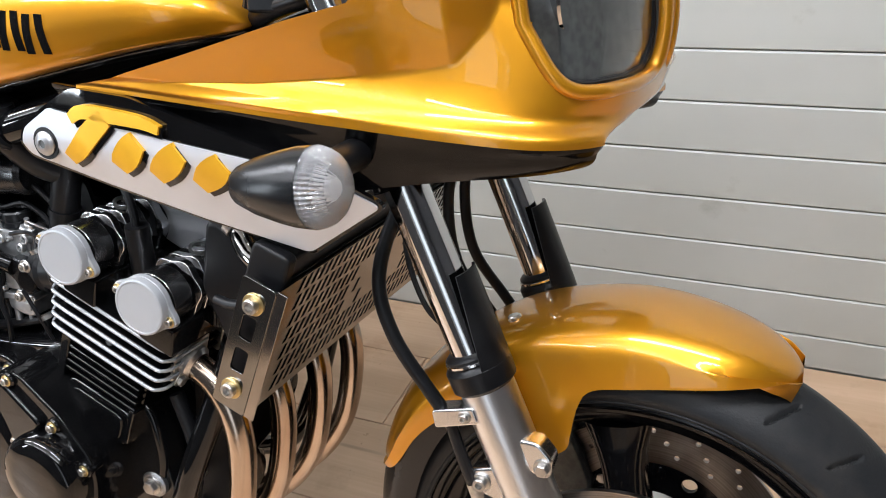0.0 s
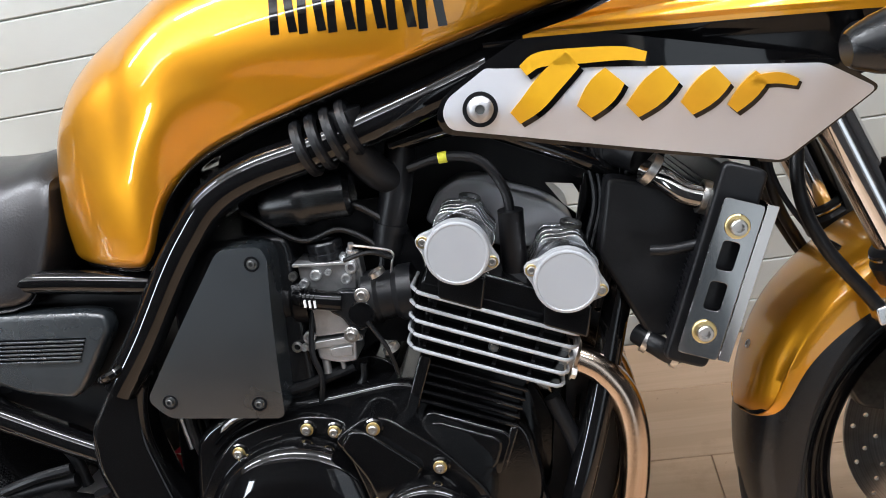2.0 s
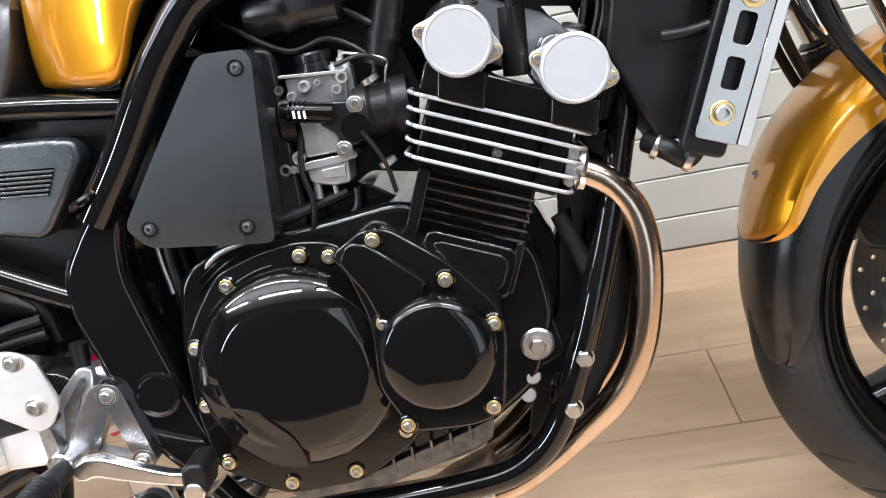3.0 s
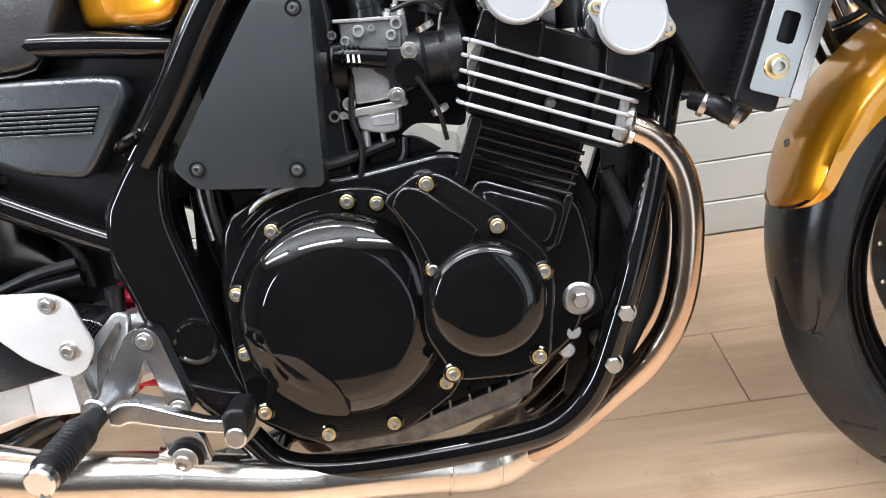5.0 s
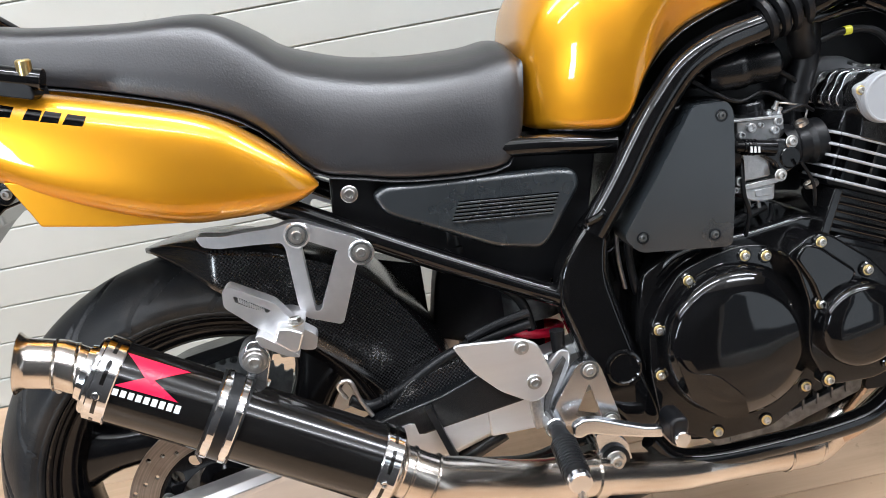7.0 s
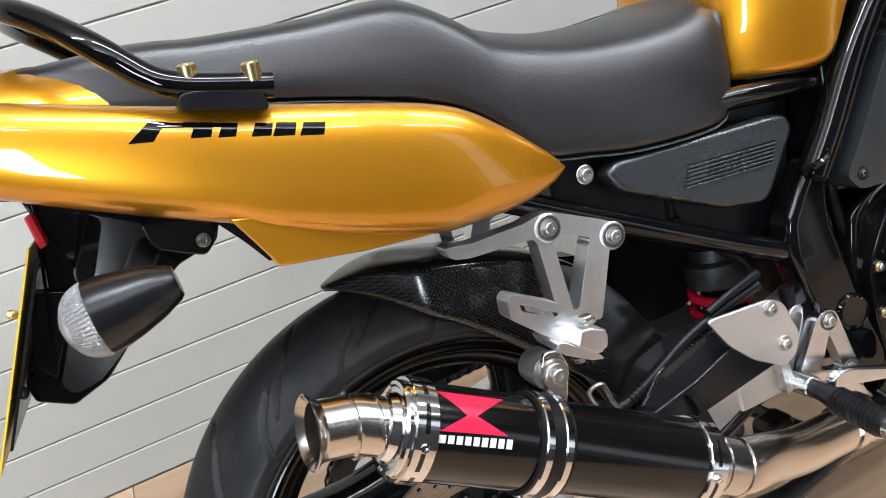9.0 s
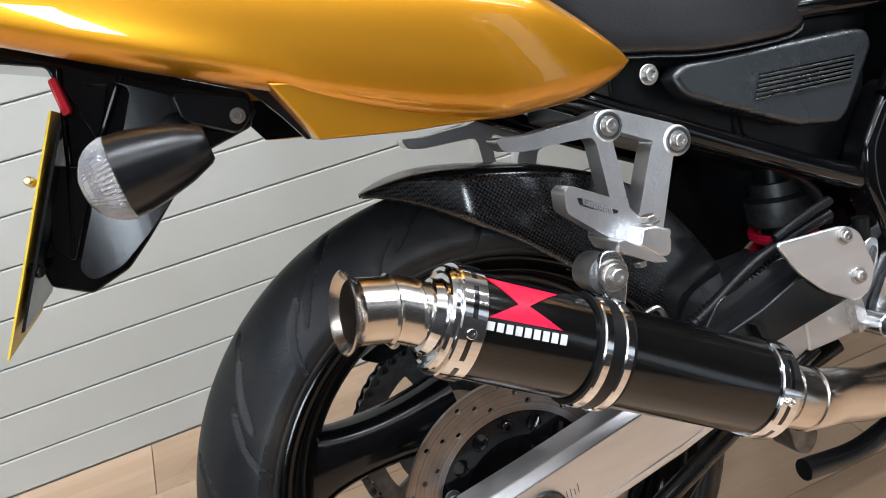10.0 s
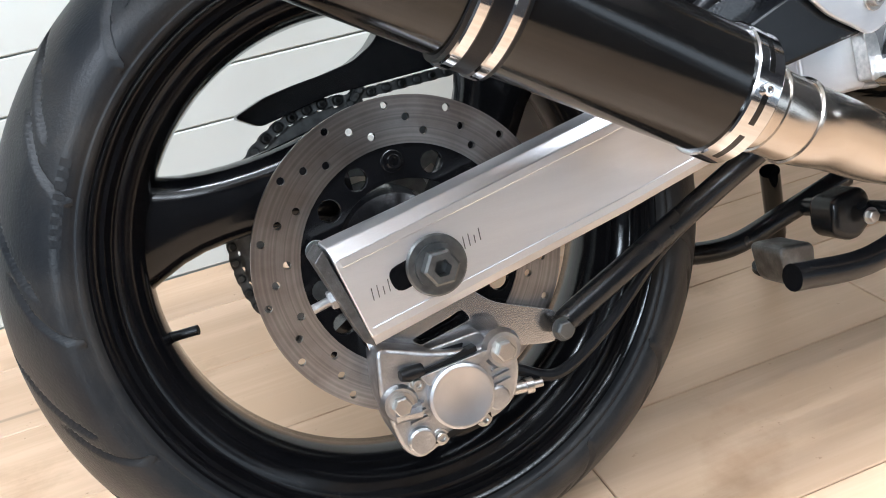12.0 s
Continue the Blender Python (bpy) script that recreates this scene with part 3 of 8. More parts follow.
sidewall_print(rear, REAR, -0.0795, 0.256, radians(70), (0.006, 0.006, 0.005, 0.006, 0.006, 0.006), 0.009, 0.036)
teeth = []
for k in range(48 * 4):
    a = 2 * math.pi * k / (48 * 4)
    teeth.append((REAR[0] + (0.122 + 0.0035 * (1, 1, -1, -1)[k % 4]) * math.cos(a), REAR[1] + (0.122 + 0.0035 * (1, 1, -1, -1)[k % 4]) * math.sin(a)))
sp_holes = [circle(*REAR, 0.05, 40)]
for k in range(6):
    a = 2 * math.pi * k / 6 + 0.2
    q = []
    for j in range(9):
        b = a - 0.27 + 0.54 * j / 8
        q.append((REAR[0] + 0.098 * math.cos(b), REAR[1] + 0.098 * math.sin(b)))
    for j in range(9):
        b = a + 0.27 - 0.54 * j / 8
        q.append((REAR[0] + 0.08 * math.cos(b), REAR[1] + 0.08 * math.sin(b)))
    sp_holes.append(rounded(q, 0.006, 2))
part("sprocket", slab(teeth, 0.088, 0.094, sp_holes), DARK_STEEL, rear, "black rear chain sprocket")
chain = part("chain", tube([(0.5, 0.091, 0.452), (0.25, 0.091, 0.448), (0.02, 0.091, 0.4365)], 0.004, 6, smooth=False), DARK_STEEL, bike, "dark roller drive chain")
link_path = [(0.5 - 0.0158 * k, 0.452 - 0.0005 * k) for k in range(31)]
for k in range(34):
    a = math.pi / 2 - 0.19 + k * 0.0158 / 0.125
    link_path.append((REAR[0] + 0.125 * math.cos(a), REAR[1] + 0.125 * math.sin(a)))
link_bm = bmesh.new()
for yy in (0.083, 0.0985):
    slab(rounded([(-0.0135, -0.004), (-0.005, -0.0055), (0, -0.0035), (0.005, -0.0055), (0.0135, -0.004), (0.0135, 0.004), (0.005, 0.0055), (0, 0.0035), (-0.005, 0.0055), (-0.0135, 0.004)], 0.003, 2), yy - 0.001, yy + 0.001, bm=link_bm)
can(0.0042, 0.022, (-0.008, 0.102, 0), n=10, bm=link_bm)
can(0.0042, 0.022, (0.008, 0.102, 0), n=10, bm=link_bm)
link_me = finish(link_bm, "chain_link", DARK_STEEL)
for k in range(0, len(link_path) - 1):
    (x0, z0), (x1, z1) = link_path[k], link_path[k + 1]
    if math.hypot(x1 - x0, z1 - z0) < 0.03:
        part("chain_link", link_me, DARK_STEEL, chain, at=Matrix.Translation(((x0 + x1) / 2, 0, (z0 + z1) / 2)) @ Matrix.Rotation(-math.atan2(z1 - z0, x1 - x0), 4, "Y"))
part("chain_guard", slab(rounded([(-0.092, 0.4425), (-0.06, 0.4545), (-0.032, 0.4595), (0.0, 0.4635), (0.029, 0.469), (0.05, 0.480), (0.066, 0.496), (0.08, 0.53), (0.20, 0.56), (0.30, 0.53), (0.30, 0.452), (0.0, 0.443), (-0.07, 0.429)], 0.006), 0.075, 0.12), PLASTIC, bike, "black plastic chain guard", bevel=0.003)

# front wheel
front = wheel("front_wheel", "black front tyre on a black three-spoke wheel", FRONT, 0.056, 0.2905, 0.226, 0.048, radians(100), groove_front, 0.030)
for yy in (-0.068, 0.068):
    brake_disc(front, FRONT, yy, 0.149, 0.098, 0.0025, ((0.112, 0.0), (0.126, 0.33), (0.139, 0.66)), 18, 0.06, WHEEL, "drilled steel front brake disc")

# swingarm: a box-section arm each side, joined ahead of the wheel
def arm_ring(x, zc, hz, y0, y1, c):
    lo, hi = zc - hz, zc + hz
    return [(x, y0, lo + c), (x, y0, hi - c), (x, y0 + c * 1.1 * (1 if y1 > y0 else -1), hi), (x, y1, hi), (x, y1, lo), (x, y0 + c * 1.1 * (1 if y1 > y0 else -1), lo)]


def arm(y0, y1):
    st = [(-0.062, 0.3065, 0.0385, 0.004), (0.0, 0.318, 0.0375, 0.004), (0.15, 0.347, 0.0375, 0.004), (0.25, 0.366, 0.037, 0.004), (0.36, 0.388, 0.036, 0.004), (0.52, 0.412, 0.034, 0.004)]
    rings = []
    for x, zc, hz, c in st:
        dx = 0.24 * hz
        k = interp(x, [(0.2, 0.0), (0.5, 0.055)]) * (-1 if y0 > 0 else 1)
        ring = arm_ring(x, zc, hz, y0 + k, y1 + k, 0.009)
        rings.append([(px - (pz - zc) * 0.22, py, pz) for px, py, pz in ring])
    return loft(rings)


swingarm = part("swingarm", arm(-0.172, -0.128), BRUSHED, bike, "brushed aluminium box-section swingarm", bevel=0.0015)
part("arm", arm(0.172, 0.128), BRUSHED, swingarm, bevel=0.0015)
part("cross_brace", box((0.34, -0.15, 0.35), (0.42, 0.15, 0.42)), BRUSHED, swingarm, bevel=0.004)
part("end_cap", slab([(-0.081, 0.338), (-0.073, 0.346), (-0.053, 0.269), (-0.061, 0.275)], -0.170, -0.130), GREY_CAST, swingarm, "grey cast end block", bevel=0.001)
part("adjuster_bolt", tube([(-0.06, -0.143, 0.307), (-0.087, -0.143, 0.3013)], 0.0036, 10), CAST, swingarm)
bolt(swingarm, (-0.067, -0.143, 0.3055), 0.0066, CAST, "hex", (-1, 0, -0.2))
# the slot's dark inside is a black patch on the uncut arm
part("axle_slot_shade", slab(rounded([(-0.031, 0.302), (0.012, 0.312), (0.008, 0.330), (-0.035, 0.320)], 0.0098), -0.1728, -0.165), BLACK_PAINT, swingarm)
part("axle_washer", can(0.0225, 0.0035, (0.001, -0.172, 0.3145), n=40), DARK_STEEL, swingarm, "dark steel axle washer")
nut = bmesh.new()
lathe([(0, 0), (0, 0.0165), (0.003, 0.0165), (0.003, 0)], (0.001, -0.1755, 0.3145), n=28, bm=nut)
lathe([(0.003, 0.0135), (0.012, 0.0135), (0.0135, 0.0115), (0.0135, 0.0065), (0.002, 0.006), (0.002, 0)], (0.001, -0.1755, 0.3145), n=6, bm=nut)
part("axle_nut", nut, DARK_STEEL, swingarm, "dark hexagonal axle nut")
for k in range(4):
    for ox, oz in ((-0.048, 0.3025), (0.024, 0.3195)):
        part("mark", box((ox + 0.0042 * k, -0.1725, oz + 0.001 * k), (ox + 0.0042 * k + 0.0006, -0.1719, oz + 0.001 * k + (0.009 if k != 2 else 0.006))), DARK_STEEL, swingarm)
part("clip", slab([(0.288, 0.335), (0.296, 0.337), (0.272, 0.415), (0.264, 0.413)], -0.1735, -0.125), RUBBER, swingarm)

# rear brake
cal = part("rear_caliper", slab(rounded([(-0.052, 0.262), (-0.058, 0.222), (-0.050, 0.178), (-0.038, 0.166), (-0.012, 0.176), (0.030, 0.180), (0.046, 0.19), (0.055, 0.215), (0.050, 0.238), (0.02, 0.238), (-0.01, 0.245)], 0.01), -0.148, -0.09), CAST, bike, "cast aluminium rear brake caliper", bevel=0.004)
part("bracket", slab(rounded([(-0.055, 0.268), (-0.02, 0.262), (0.030, 0.282), (0.05, 0.262), (0.10, 0.240), (0.106, 0.226), (0.094, 0.214), (0.06, 0.222), (0.01, 0.225), (-0.05, 0.235)], 0.008), -0.126, -0.116,
                     [rounded([(-0.02, 0.252), (0.025, 0.264), (0.03, 0.254), (-0.014, 0.246)], 0.004)]), ALU, cal, bevel=0.002)
part("piston_cap", lathe([(0, 0), (0, 0.0255), (0.008, 0.0255), (0.0095, 0.0235), (0.0095, 0.0215), (0.0088, 0.020), (0.0088, 0)], (0.002, -0.1475, 0.208), n=44), DULL_ALU, cal, "round machined piston cap")
for q, rr in (((-0.044, -0.147, 0.216), 0.0078), ((0.042, -0.147, 0.232), 0.0085)):
    part("boss", lathe([(0, 0), (0, rr * 1.9), (0.006, rr * 1.6), (0.006, 0)], q, n=20), CAST, cal)
    bolt(cal, (q[0], q[1] - 0.005, q[2]), rr * 0.85, BOLT_STEEL, "hex")
for q, rr in (((-0.035, -0.146, 0.183), 0.0105), ((0.030, -0.146, 0.196), 0.0095)):
    part("pin_plug", can(rr, 0.008, q, n=20), CAST, cal)
part("pad_rail", tube([(-0.03, -0.15, 0.207), (-0.05, -0.149, 0.209)], 0.007, 10), CAST, cal)
# black strips on the casting draw the shade of its gaps
for a0, a1, yy in (((-0.034, 0.2315), (0.022, 0.2385), -0.1505), ((-0.026, 0.178), (0.022, 0.184), -0.1495)):
    part("gap", slab([(a0[0], a0[1] - 0.002), (a1[0], a1[1] - 0.002), (a1[0], a1[1] + 0.002), (a0[0], a0[1] + 0.002)], yy, yy + 0.01), RUBBER, cal)
part("bridge", slab(rounded([(-0.05, 0.252), (-0.012, 0.246), (0.03, 0.248), (0.036, 0.236), (0.0, 0.232), (-0.048, 0.236)], 0.004), -0.140, -0.10), CAST, cal, bevel=0.003)
# shade of the bridge's opening, drawn as a black patch on its face
part("bridge_gap_shade", slab(rounded([(-0.028, 0.244), (0.016, 0.243), (0.012, 0.237), (-0.026, 0.238)], 0.002), -0.1405, -0.13), RUBBER, cal)
for q, rr in (((-0.020, -0.148, 0.180), 0.0045), ((0.016, -0.148, 0.183), 0.0045), ((-0.028, -0.148, 0.226), 0.0042)):
    bolt(cal, q, rr, BOLT_STEEL)
for k in range(3):
    part("rib", slab(rounded([(-0.040 + 0.004 * k, 0.196 + 0.006 * k), (-0.026, 0.198 + 0.006 * k), (-0.026, 0.2005 + 0.006 * k), (-0.040 + 0.004 * k, 0.1985 + 0.006 * k)], 0.001), -0.1515, -0.146), CAST, cal)
    part("rib", slab(rounded([(0.030, 0.204 + 0.006 * k), (0.044, 0.206 + 0.006 * k), (0.044, 0.2085 + 0.006 * k), (0.030, 0.2065 + 0.006 * k)], 0.001), -0.1515, -0.146), CAST, cal)
part("ridge", slab(rounded([(-0.026, 0.232), (0.03, 0.236), (0.03, 0.228), (-0.02, 0.222)], 0.003), -0.153, -0.145), CAST, cal, bevel=0.002)
part("bleed_nipple", lathe([(0, 0), (0, 0.005), (0.010, 0.005), (0.010, 0.0065), (0.016, 0.0065), (0.016, 0.0035), (0.024, 0.0035), (0.024, 0)], (0.048, -0.136, 0.192), (1, -0.1, -0.05), 12), BOLT_STEEL, cal)
part("bleed_nipple", lathe([(0, 0), (0, 0.0055), (0.012, 0.006), (0.018, 0.004), (0.018, 0)], (-0.022, -0.148, 0.235), (-1, -0.2, 0.1), 12), RUBBER, cal)
rod = part("torque_rod", tube([(0.098, -0.131, 0.228), (0.12, -0.131, 0.238), (0.26, -0.131, 0.301), (0.36, -0.131, 0.345)], [0.0105, 0.0105, 0.0105, 0.0105], 16, smooth=False), PLASTIC, bike, "black brake torque rod")
bolt(rod, (0.098, -0.139, 0.228), 0.0065, DARK_STEEL, "hex")
part("hose", tube([(0.055, -0.13, 0.205), (0.09, -0.13, 0.19), (0.14, -0.13, 0.215), (0.2, -0.125, 0.26), (0.26, -0.12, 0.29)], 0.0048, 10), RUBBER, rod)

# exhaust
E0, E1 = Vector((-0.068, -0.243, 0.5525)), Vector((0.2105, -0.238, 0.3835))
EX = (E1 - E0).normalized()
EL = (E1 - E0).length
RS = 0.0435
silencer = part("silencer", lathe([(0.0, 0), (0.0, RS - 0.003), (0.004, RS), (EL - 0.004, RS), (EL, RS - 0.003), (EL, 0)], E0, EX, 64), CAN, bike, "round gloss black silencer with polished end caps")


def strap(d, w, name="strap", r=RS + 0.0016, mat=CHROME):
    return part(name, lathe([(0, r - 0.0025), (0, r), (0.0012, r + 0.0012), (w - 0.0012, r + 0.0012), (w, r), (w, r - 0.0025)], E0 + EX * d, EX, 64), mat, silencer, "polished steel band")


strap(-0.002, 0.022)
strap(EL - 0.018, 0.021)
for d in (0.008, EL - 0.008):
    bolt(silencer, E0 + EX * d + Vector((0, -RS - 0.001, 0)), 0.0042, CHROME)
part("clamp_rubber", lathe([(0, RS), (0, RS + 0.004), (0.034, RS + 0.004), (0.034, RS)], E0 + EX * 0.119, EX, 64), RUBBER, silencer)
for d in (0.122, 0.142):
    strap(d, 0.0085, r=RS + 0.0042)
part("end_cap", lathe([(-0.001, RS - 0.001), (-0.006, RS - 0.0012), (-0.0085, RS - 0.003), (-0.009, RS - 0.006), (-0.0075, RS - 0.008), (-0.0078, 0.0315), (-0.012, 0.0305), (-0.0165, 0.0295), (-0.018, 0.0265), (-0.018, 0.0)], E0, EX, 56), CHROME, silencer, "polished rear end cap")
T0 = E0 - EX * 0.018
T1, T2 = T0 - EX * 0.022, Vector((-0.1325, -0.248, 0.582))
outlet = bmesh.new()
tube([T0, T1 - EX * 0.002, T1 + (T2 - T1) * 0.06, T2], 0.0262, 40, 5, smooth=False, caps=False, bm=outlet)
AX = (T2 - T1).normalized()
lathe([(0, 0.0262), (0.004, 0.0275), (0.0075, 0.031), (0.0095, 0.0325), (0.0105, 0.031), (0.0085, 0.0285), (0.004, 0.0245), (-0.05, 0.0235), (-0.05, 0.0)], T2, AX, 40, bm=outlet)
part("outlet", outlet, STEEL, silencer, "polished outlet pipe with a flared lip")
for q in (T0 - EX * 0.006, T1 + (T2 - T1) * 0.18):
    part("weld", lathe([(-0.002, 0.0262), (0, 0.0282), (0.002, 0.0262)], q, AX, 40), STEEL, silencer)
part("grub_screw", can(0.0045, 0.012, T1 + (T2 - T1) * 0.5 + Vector((0.004, 0, -0.022)), (0.4, 0, -1), 12), BOLT_STEEL, silencer)
part("front_cone", lathe([(0, RS - 0.002), (0.006, RS - 0.003), (0.010, 0.033), (0.014, 0.0305), (0.014, 0)], E1, EX, 56), STEEL, silencer)
link = part("link_pipe", tube([E1 + EX * 0.01, E1 + EX * 0.055, (0.30, -0.222, 0.337), (0.37, -0.196, 0.306), (0.46, -0.168, 0.281), (0.58, -0.140, 0.247), (0.68, -0.12, 0.238)], [0.030, 0.0295, 0.028, 0.027, 0.0265, 0.026, 0.026], 30), STEEL, bike, "polished stainless link pipe, slightly heat tinted")
for d in (0.022, 0.05):
    part("band", lathe([(0, 0.030), (0.001, 0.0315), (0.003, 0.0315), (0.004, 0.030)], E1 + EX * d, EX, 40), STEEL, link)
part("clamp", lathe([(0, 0.0265), (0, 0.0295), (0.016, 0.0295), (0.016, 0.0265)], (0.455, -0.169, 0.283), (0.9, 0.25, -0.3), 32), STEEL, link)
# logo on the silencer: two red wedges and a row of pale bars
def on_can(d, h, rr=RS + 0.0008):
    """A point of the silencer's skin: d along it, h up round it from its outer side."""
    up = Vector((0, 1, 0)).cross(EX).normalized()
    if up.z < 0:
        up = -up
    a = h / RS
    return E0 + EX * d + (Vector((0, -1, 0)) * math.cos(a) + up * math.sin(a)) * rr


def can_patch(corners, mat, name, n=6):
    """A thin print bent round the silencer; corners as (d, h) in order."""
    a, b, c, d = corners
    rings = []
    for off in (0.0008, -0.0004):
        bmv = []
        for i in range(n + 1):
            u = i / n
            p = (a[0] + (d[0] - a[0]) * u, a[1] + (d[1] - a[1]) * u)
            q = (b[0] + (c[0] - b[0]) * u, b[1] + (c[1] - b[1]) * u)
            bmv.append((on_can(*p, RS + off), on_can(*q, RS + off)))
        rings.append(bmv)
    bm = bmesh.new()
    o = [[bm.verts.new(x) for x in pq] for pq in rings[0]]
    s = [[bm.verts.new(x) for x in pq] for pq in rings[1]]
    for i in range(n):
        bm.faces.new((o[i][0], o[i][1], o[i + 1][1], o[i + 1][0]))
        bm.faces.new((s[i][0], s[i + 1][0], s[i + 1][1], s[i][1]))
        for j in (0, 1):
            bm.faces.new((o[i][j], o[i + 1][j], s[i + 1][j], s[i][j]))
    return part(name, bm, mat, silencer)


can_patch([(0.0205, 0.052), (0.086, 0.0525), (0.0555, 0.0305), (0.046, 0.0300)], RED, "print", 10)
can_patch([(0.046, 0.0300), (0.0555, 0.0305), (0.0855, 0.0165), (0.0210, 0.0145)], RED, "print", 8)
for k in range(10):
    d0 = 0.0135 + 0.0079 * k
    can_patch([(d0, 0.0112 + 0.0003 * k), (d0 + 0.0055, 0.0114 + 0.0003 * k), (d0 + 0.0055, 0.0050 + 0.0001 * k), (d0, 0.0048 + 0.0001 * k)], WHITE, "print", 3)
# slots pressed through the polished bands
for d, w, rr in ((-0.002, 0.022, RS + 0.003), (EL - 0.018, 0.021, RS + 0.003)):
    for k in range(5):
        h0 = -0.055 + 0.033 * k
        can_slot = bmesh.new()
        rows = [[on_can(d + w * 0.5 + s, h0 + 0.025 * j / 5, rr) for j in range(6)] + [on_can(d + w * 0.5 + s, h0 + 0.025 * (5 - j) / 5, rr - 0.004) for j in range(6)] for s in (-0.0021, 0.0021)]
        loft(rows, bm=can_slot)
        part("slot_strip", can_slot, CAN, silencer)
# raised extrusion edges along the swingarm
for up, w in ((0.0262, 0.0065), (-0.0265, 0.0065)):
    rows = []
    for x, zc in ((-0.058, 0.3072), (0.0, 0.318), (0.15, 0.347), (0.25, 0.366)):
        k = interp(x, [(0.2, 0.0), (0.5, 0.055)])
        rows.append([(x - (up + v) * 0.22, y + k, zc + up + v) for y, v in ((-0.1718, -w / 2), (-0.1732, -w / 2 + 0.001), (-0.1732, w / 2), (-0.1700, w / 2 + 0.0004))])
    part("flange", loft(rows), BRUSHED, swingarm)


# ---- frame ----
frame_main = part("main_frame", tube([(1.10, -0.045, 0.915), (1.02, -0.075, 0.885), (0.93, -0.115, 0.858), (0.84, -0.142, 0.828), (0.745, -0.152, 0.800), (0.676, -0.153, 0.785), (0.632, -0.153, 0.765), (0.602, -0.153, 0.734), (0.576, -0.153, 0.700), (0.535, -0.153, 0.638), (0.497, -0.153, 0.588)], 0.0185, 20), BLACK_PAINT, bike, "gloss black tubular steel frame")
part("tube", tube([(1.10, 0.045, 0.915), (1.02, 0.075, 0.885), (0.93, 0.115, 0.858), (0.84, 0.142, 0.828), (0.745, 0.152, 0.800), (0.632, 0.153, 0.765), (0.576, 0.153, 0.700), (0.535, 0.153, 0.638), (0.497, 0.153, 0.588)], 0.0185, 16), BLACK_PAINT, frame_main)
PLATE_XZ = [(0.503, 0.612), (0.478, 0.585), (0.450, 0.545), (0.447, 0.50), (0.460, 0.455), (0.478, 0.385), (0.500, 0.345), (0.535, 0.305), (0.566, 0.335), (0.553, 0.375), (0.535, 0.44), (0.522, 0.49), (0.513, 0.53), (0.516, 0.565), (0.528, 0.60)]
for s in (-1, 1):
    part("pivot_plate", slab(rounded(PLATE_XZ, 0.015), s * 0.156, s * 0.112), BLACK_PAINT, frame_main, "gloss black pivot plate" if s < 0 else "", bevel=0.016)
part("pivot_cap", lathe([(0, 0), (0, 0.0235), (0.004, 0.0225), (0.0045, 0.020), (0.003, 0.018), (0.003, 0)], (0.516, -0.156, 0.411), n=36), BLACK_PAINT, frame_main, "round black pivot cap")
part("weld", tube([(0.514, -0.154, 0.618), (0.506, -0.172, 0.612), (0.492, -0.172, 0.606), (0.482, -0.16, 0.60)], 0.0045, 8), BLACK_PAINT, frame_main)
for s in (-1, 1):
    y = s * 0.14
    part("cradle", tube([(0.545, y, 0.30), (0.572, y, 0.268), (0.62, y, 0.256), (0.70, y, 0.255), (0.80, y, 0.262), (0.855, y, 0.275), (0.893, y, 0.31), (0.922, y, 0.374), (0.946, s * 0.137, 0.437), (0.974, s * 0.12, 0.515), (1.0, s * 0.10, 0.60), (1.045, s * 0.075, 0.73), (1.10, s * 0.045, 0.86)], 0.0145, 16), BLACK_PAINT, frame_main, "gloss black lower cradle tube" if s < 0 else "")
    part("seat_rail", tube([(0.545, s * 0.128, 0.686), (0.43, s * 0.128, 0.701), (0.25, s * 0.12, 0.715), (0.05, s * 0.11, 0.76), (-0.2, s * 0.10, 0.80)], 0.0125, 14), BLACK_PAINT, frame_main)
    part("stay", tube([(0.465, s * 0.135, 0.505), (0.40, s * 0.135, 0.537), (0.30, s * 0.135, 0.590), (0.20, s * 0.132, 0.645), (0.10, s * 0.128, 0.70), (0.0, s * 0.12, 0.74)], 0.0135, 14), BLACK_PAINT, frame_main)
part("head_tube", tube([(1.085, 0, 0.955), (1.135, 0, 0.84)], 0.032, 24), BLACK_PAINT, frame_main)
part("gusset", slab(rounded([(0.92, 0.83), (1.06, 0.86), (1.11, 0.82), (1.06, 0.73), (1.01, 0.76)], 0.01), -0.058, -0.052), BLACK_PAINT, frame_main, bevel=0.002)
part("cross_tube", tube([(0.87, -0.125, 0.806), (0.96, -0.115, 0.762), (1.045, -0.08, 0.716)], 0.0085, 12, smooth=False), BLACK_PAINT, frame_main)
part("cross_tube", tube([(0.80, -0.11, 0.79), (0.87, -0.11, 0.80), (0.95, -0.1, 0.79), (1.02, -0.09, 0.78)], 0.011, 12), BLACK_PAINT, frame_main)
for q in ((0.928, -0.150, 0.384), (0.911, -0.150, 0.334)):
    part("spacer", can(0.009, 0.012, (q[0], q[1] + 0.008, q[2]), n=20), BLACK_PAINT, frame_main)
    bolt(frame_main, q, 0.0072, BOLT_STEEL, "hex")

# ---- engine ----
crank = [(0.555, 0.52), (0.60, 0.545), (0.70, 0.55), (0.78, 0.56), (0.90, 0.50), (0.91, 0.43), (0.885, 0.36), (0.82, 0.315), (0.76, 0.29), (0.60, 0.28), (0.545, 0.32), (0.54, 0.44)]
engine = part("engine", slab(rounded(crank, 0.02), -0.140, 0.14), ENGINE, bike, "gloss black enamelled four-cylinder engine", bevel=0.008)
part("sump", slab(rounded([(0.60, 0.29), (0.83, 0.31), (0.82, 0.285), (0.72, 0.262), (0.62, 0.268)], 0.01), -0.11, 0.11), CAST, engine, "bare cast aluminium sump", bevel=0.004)
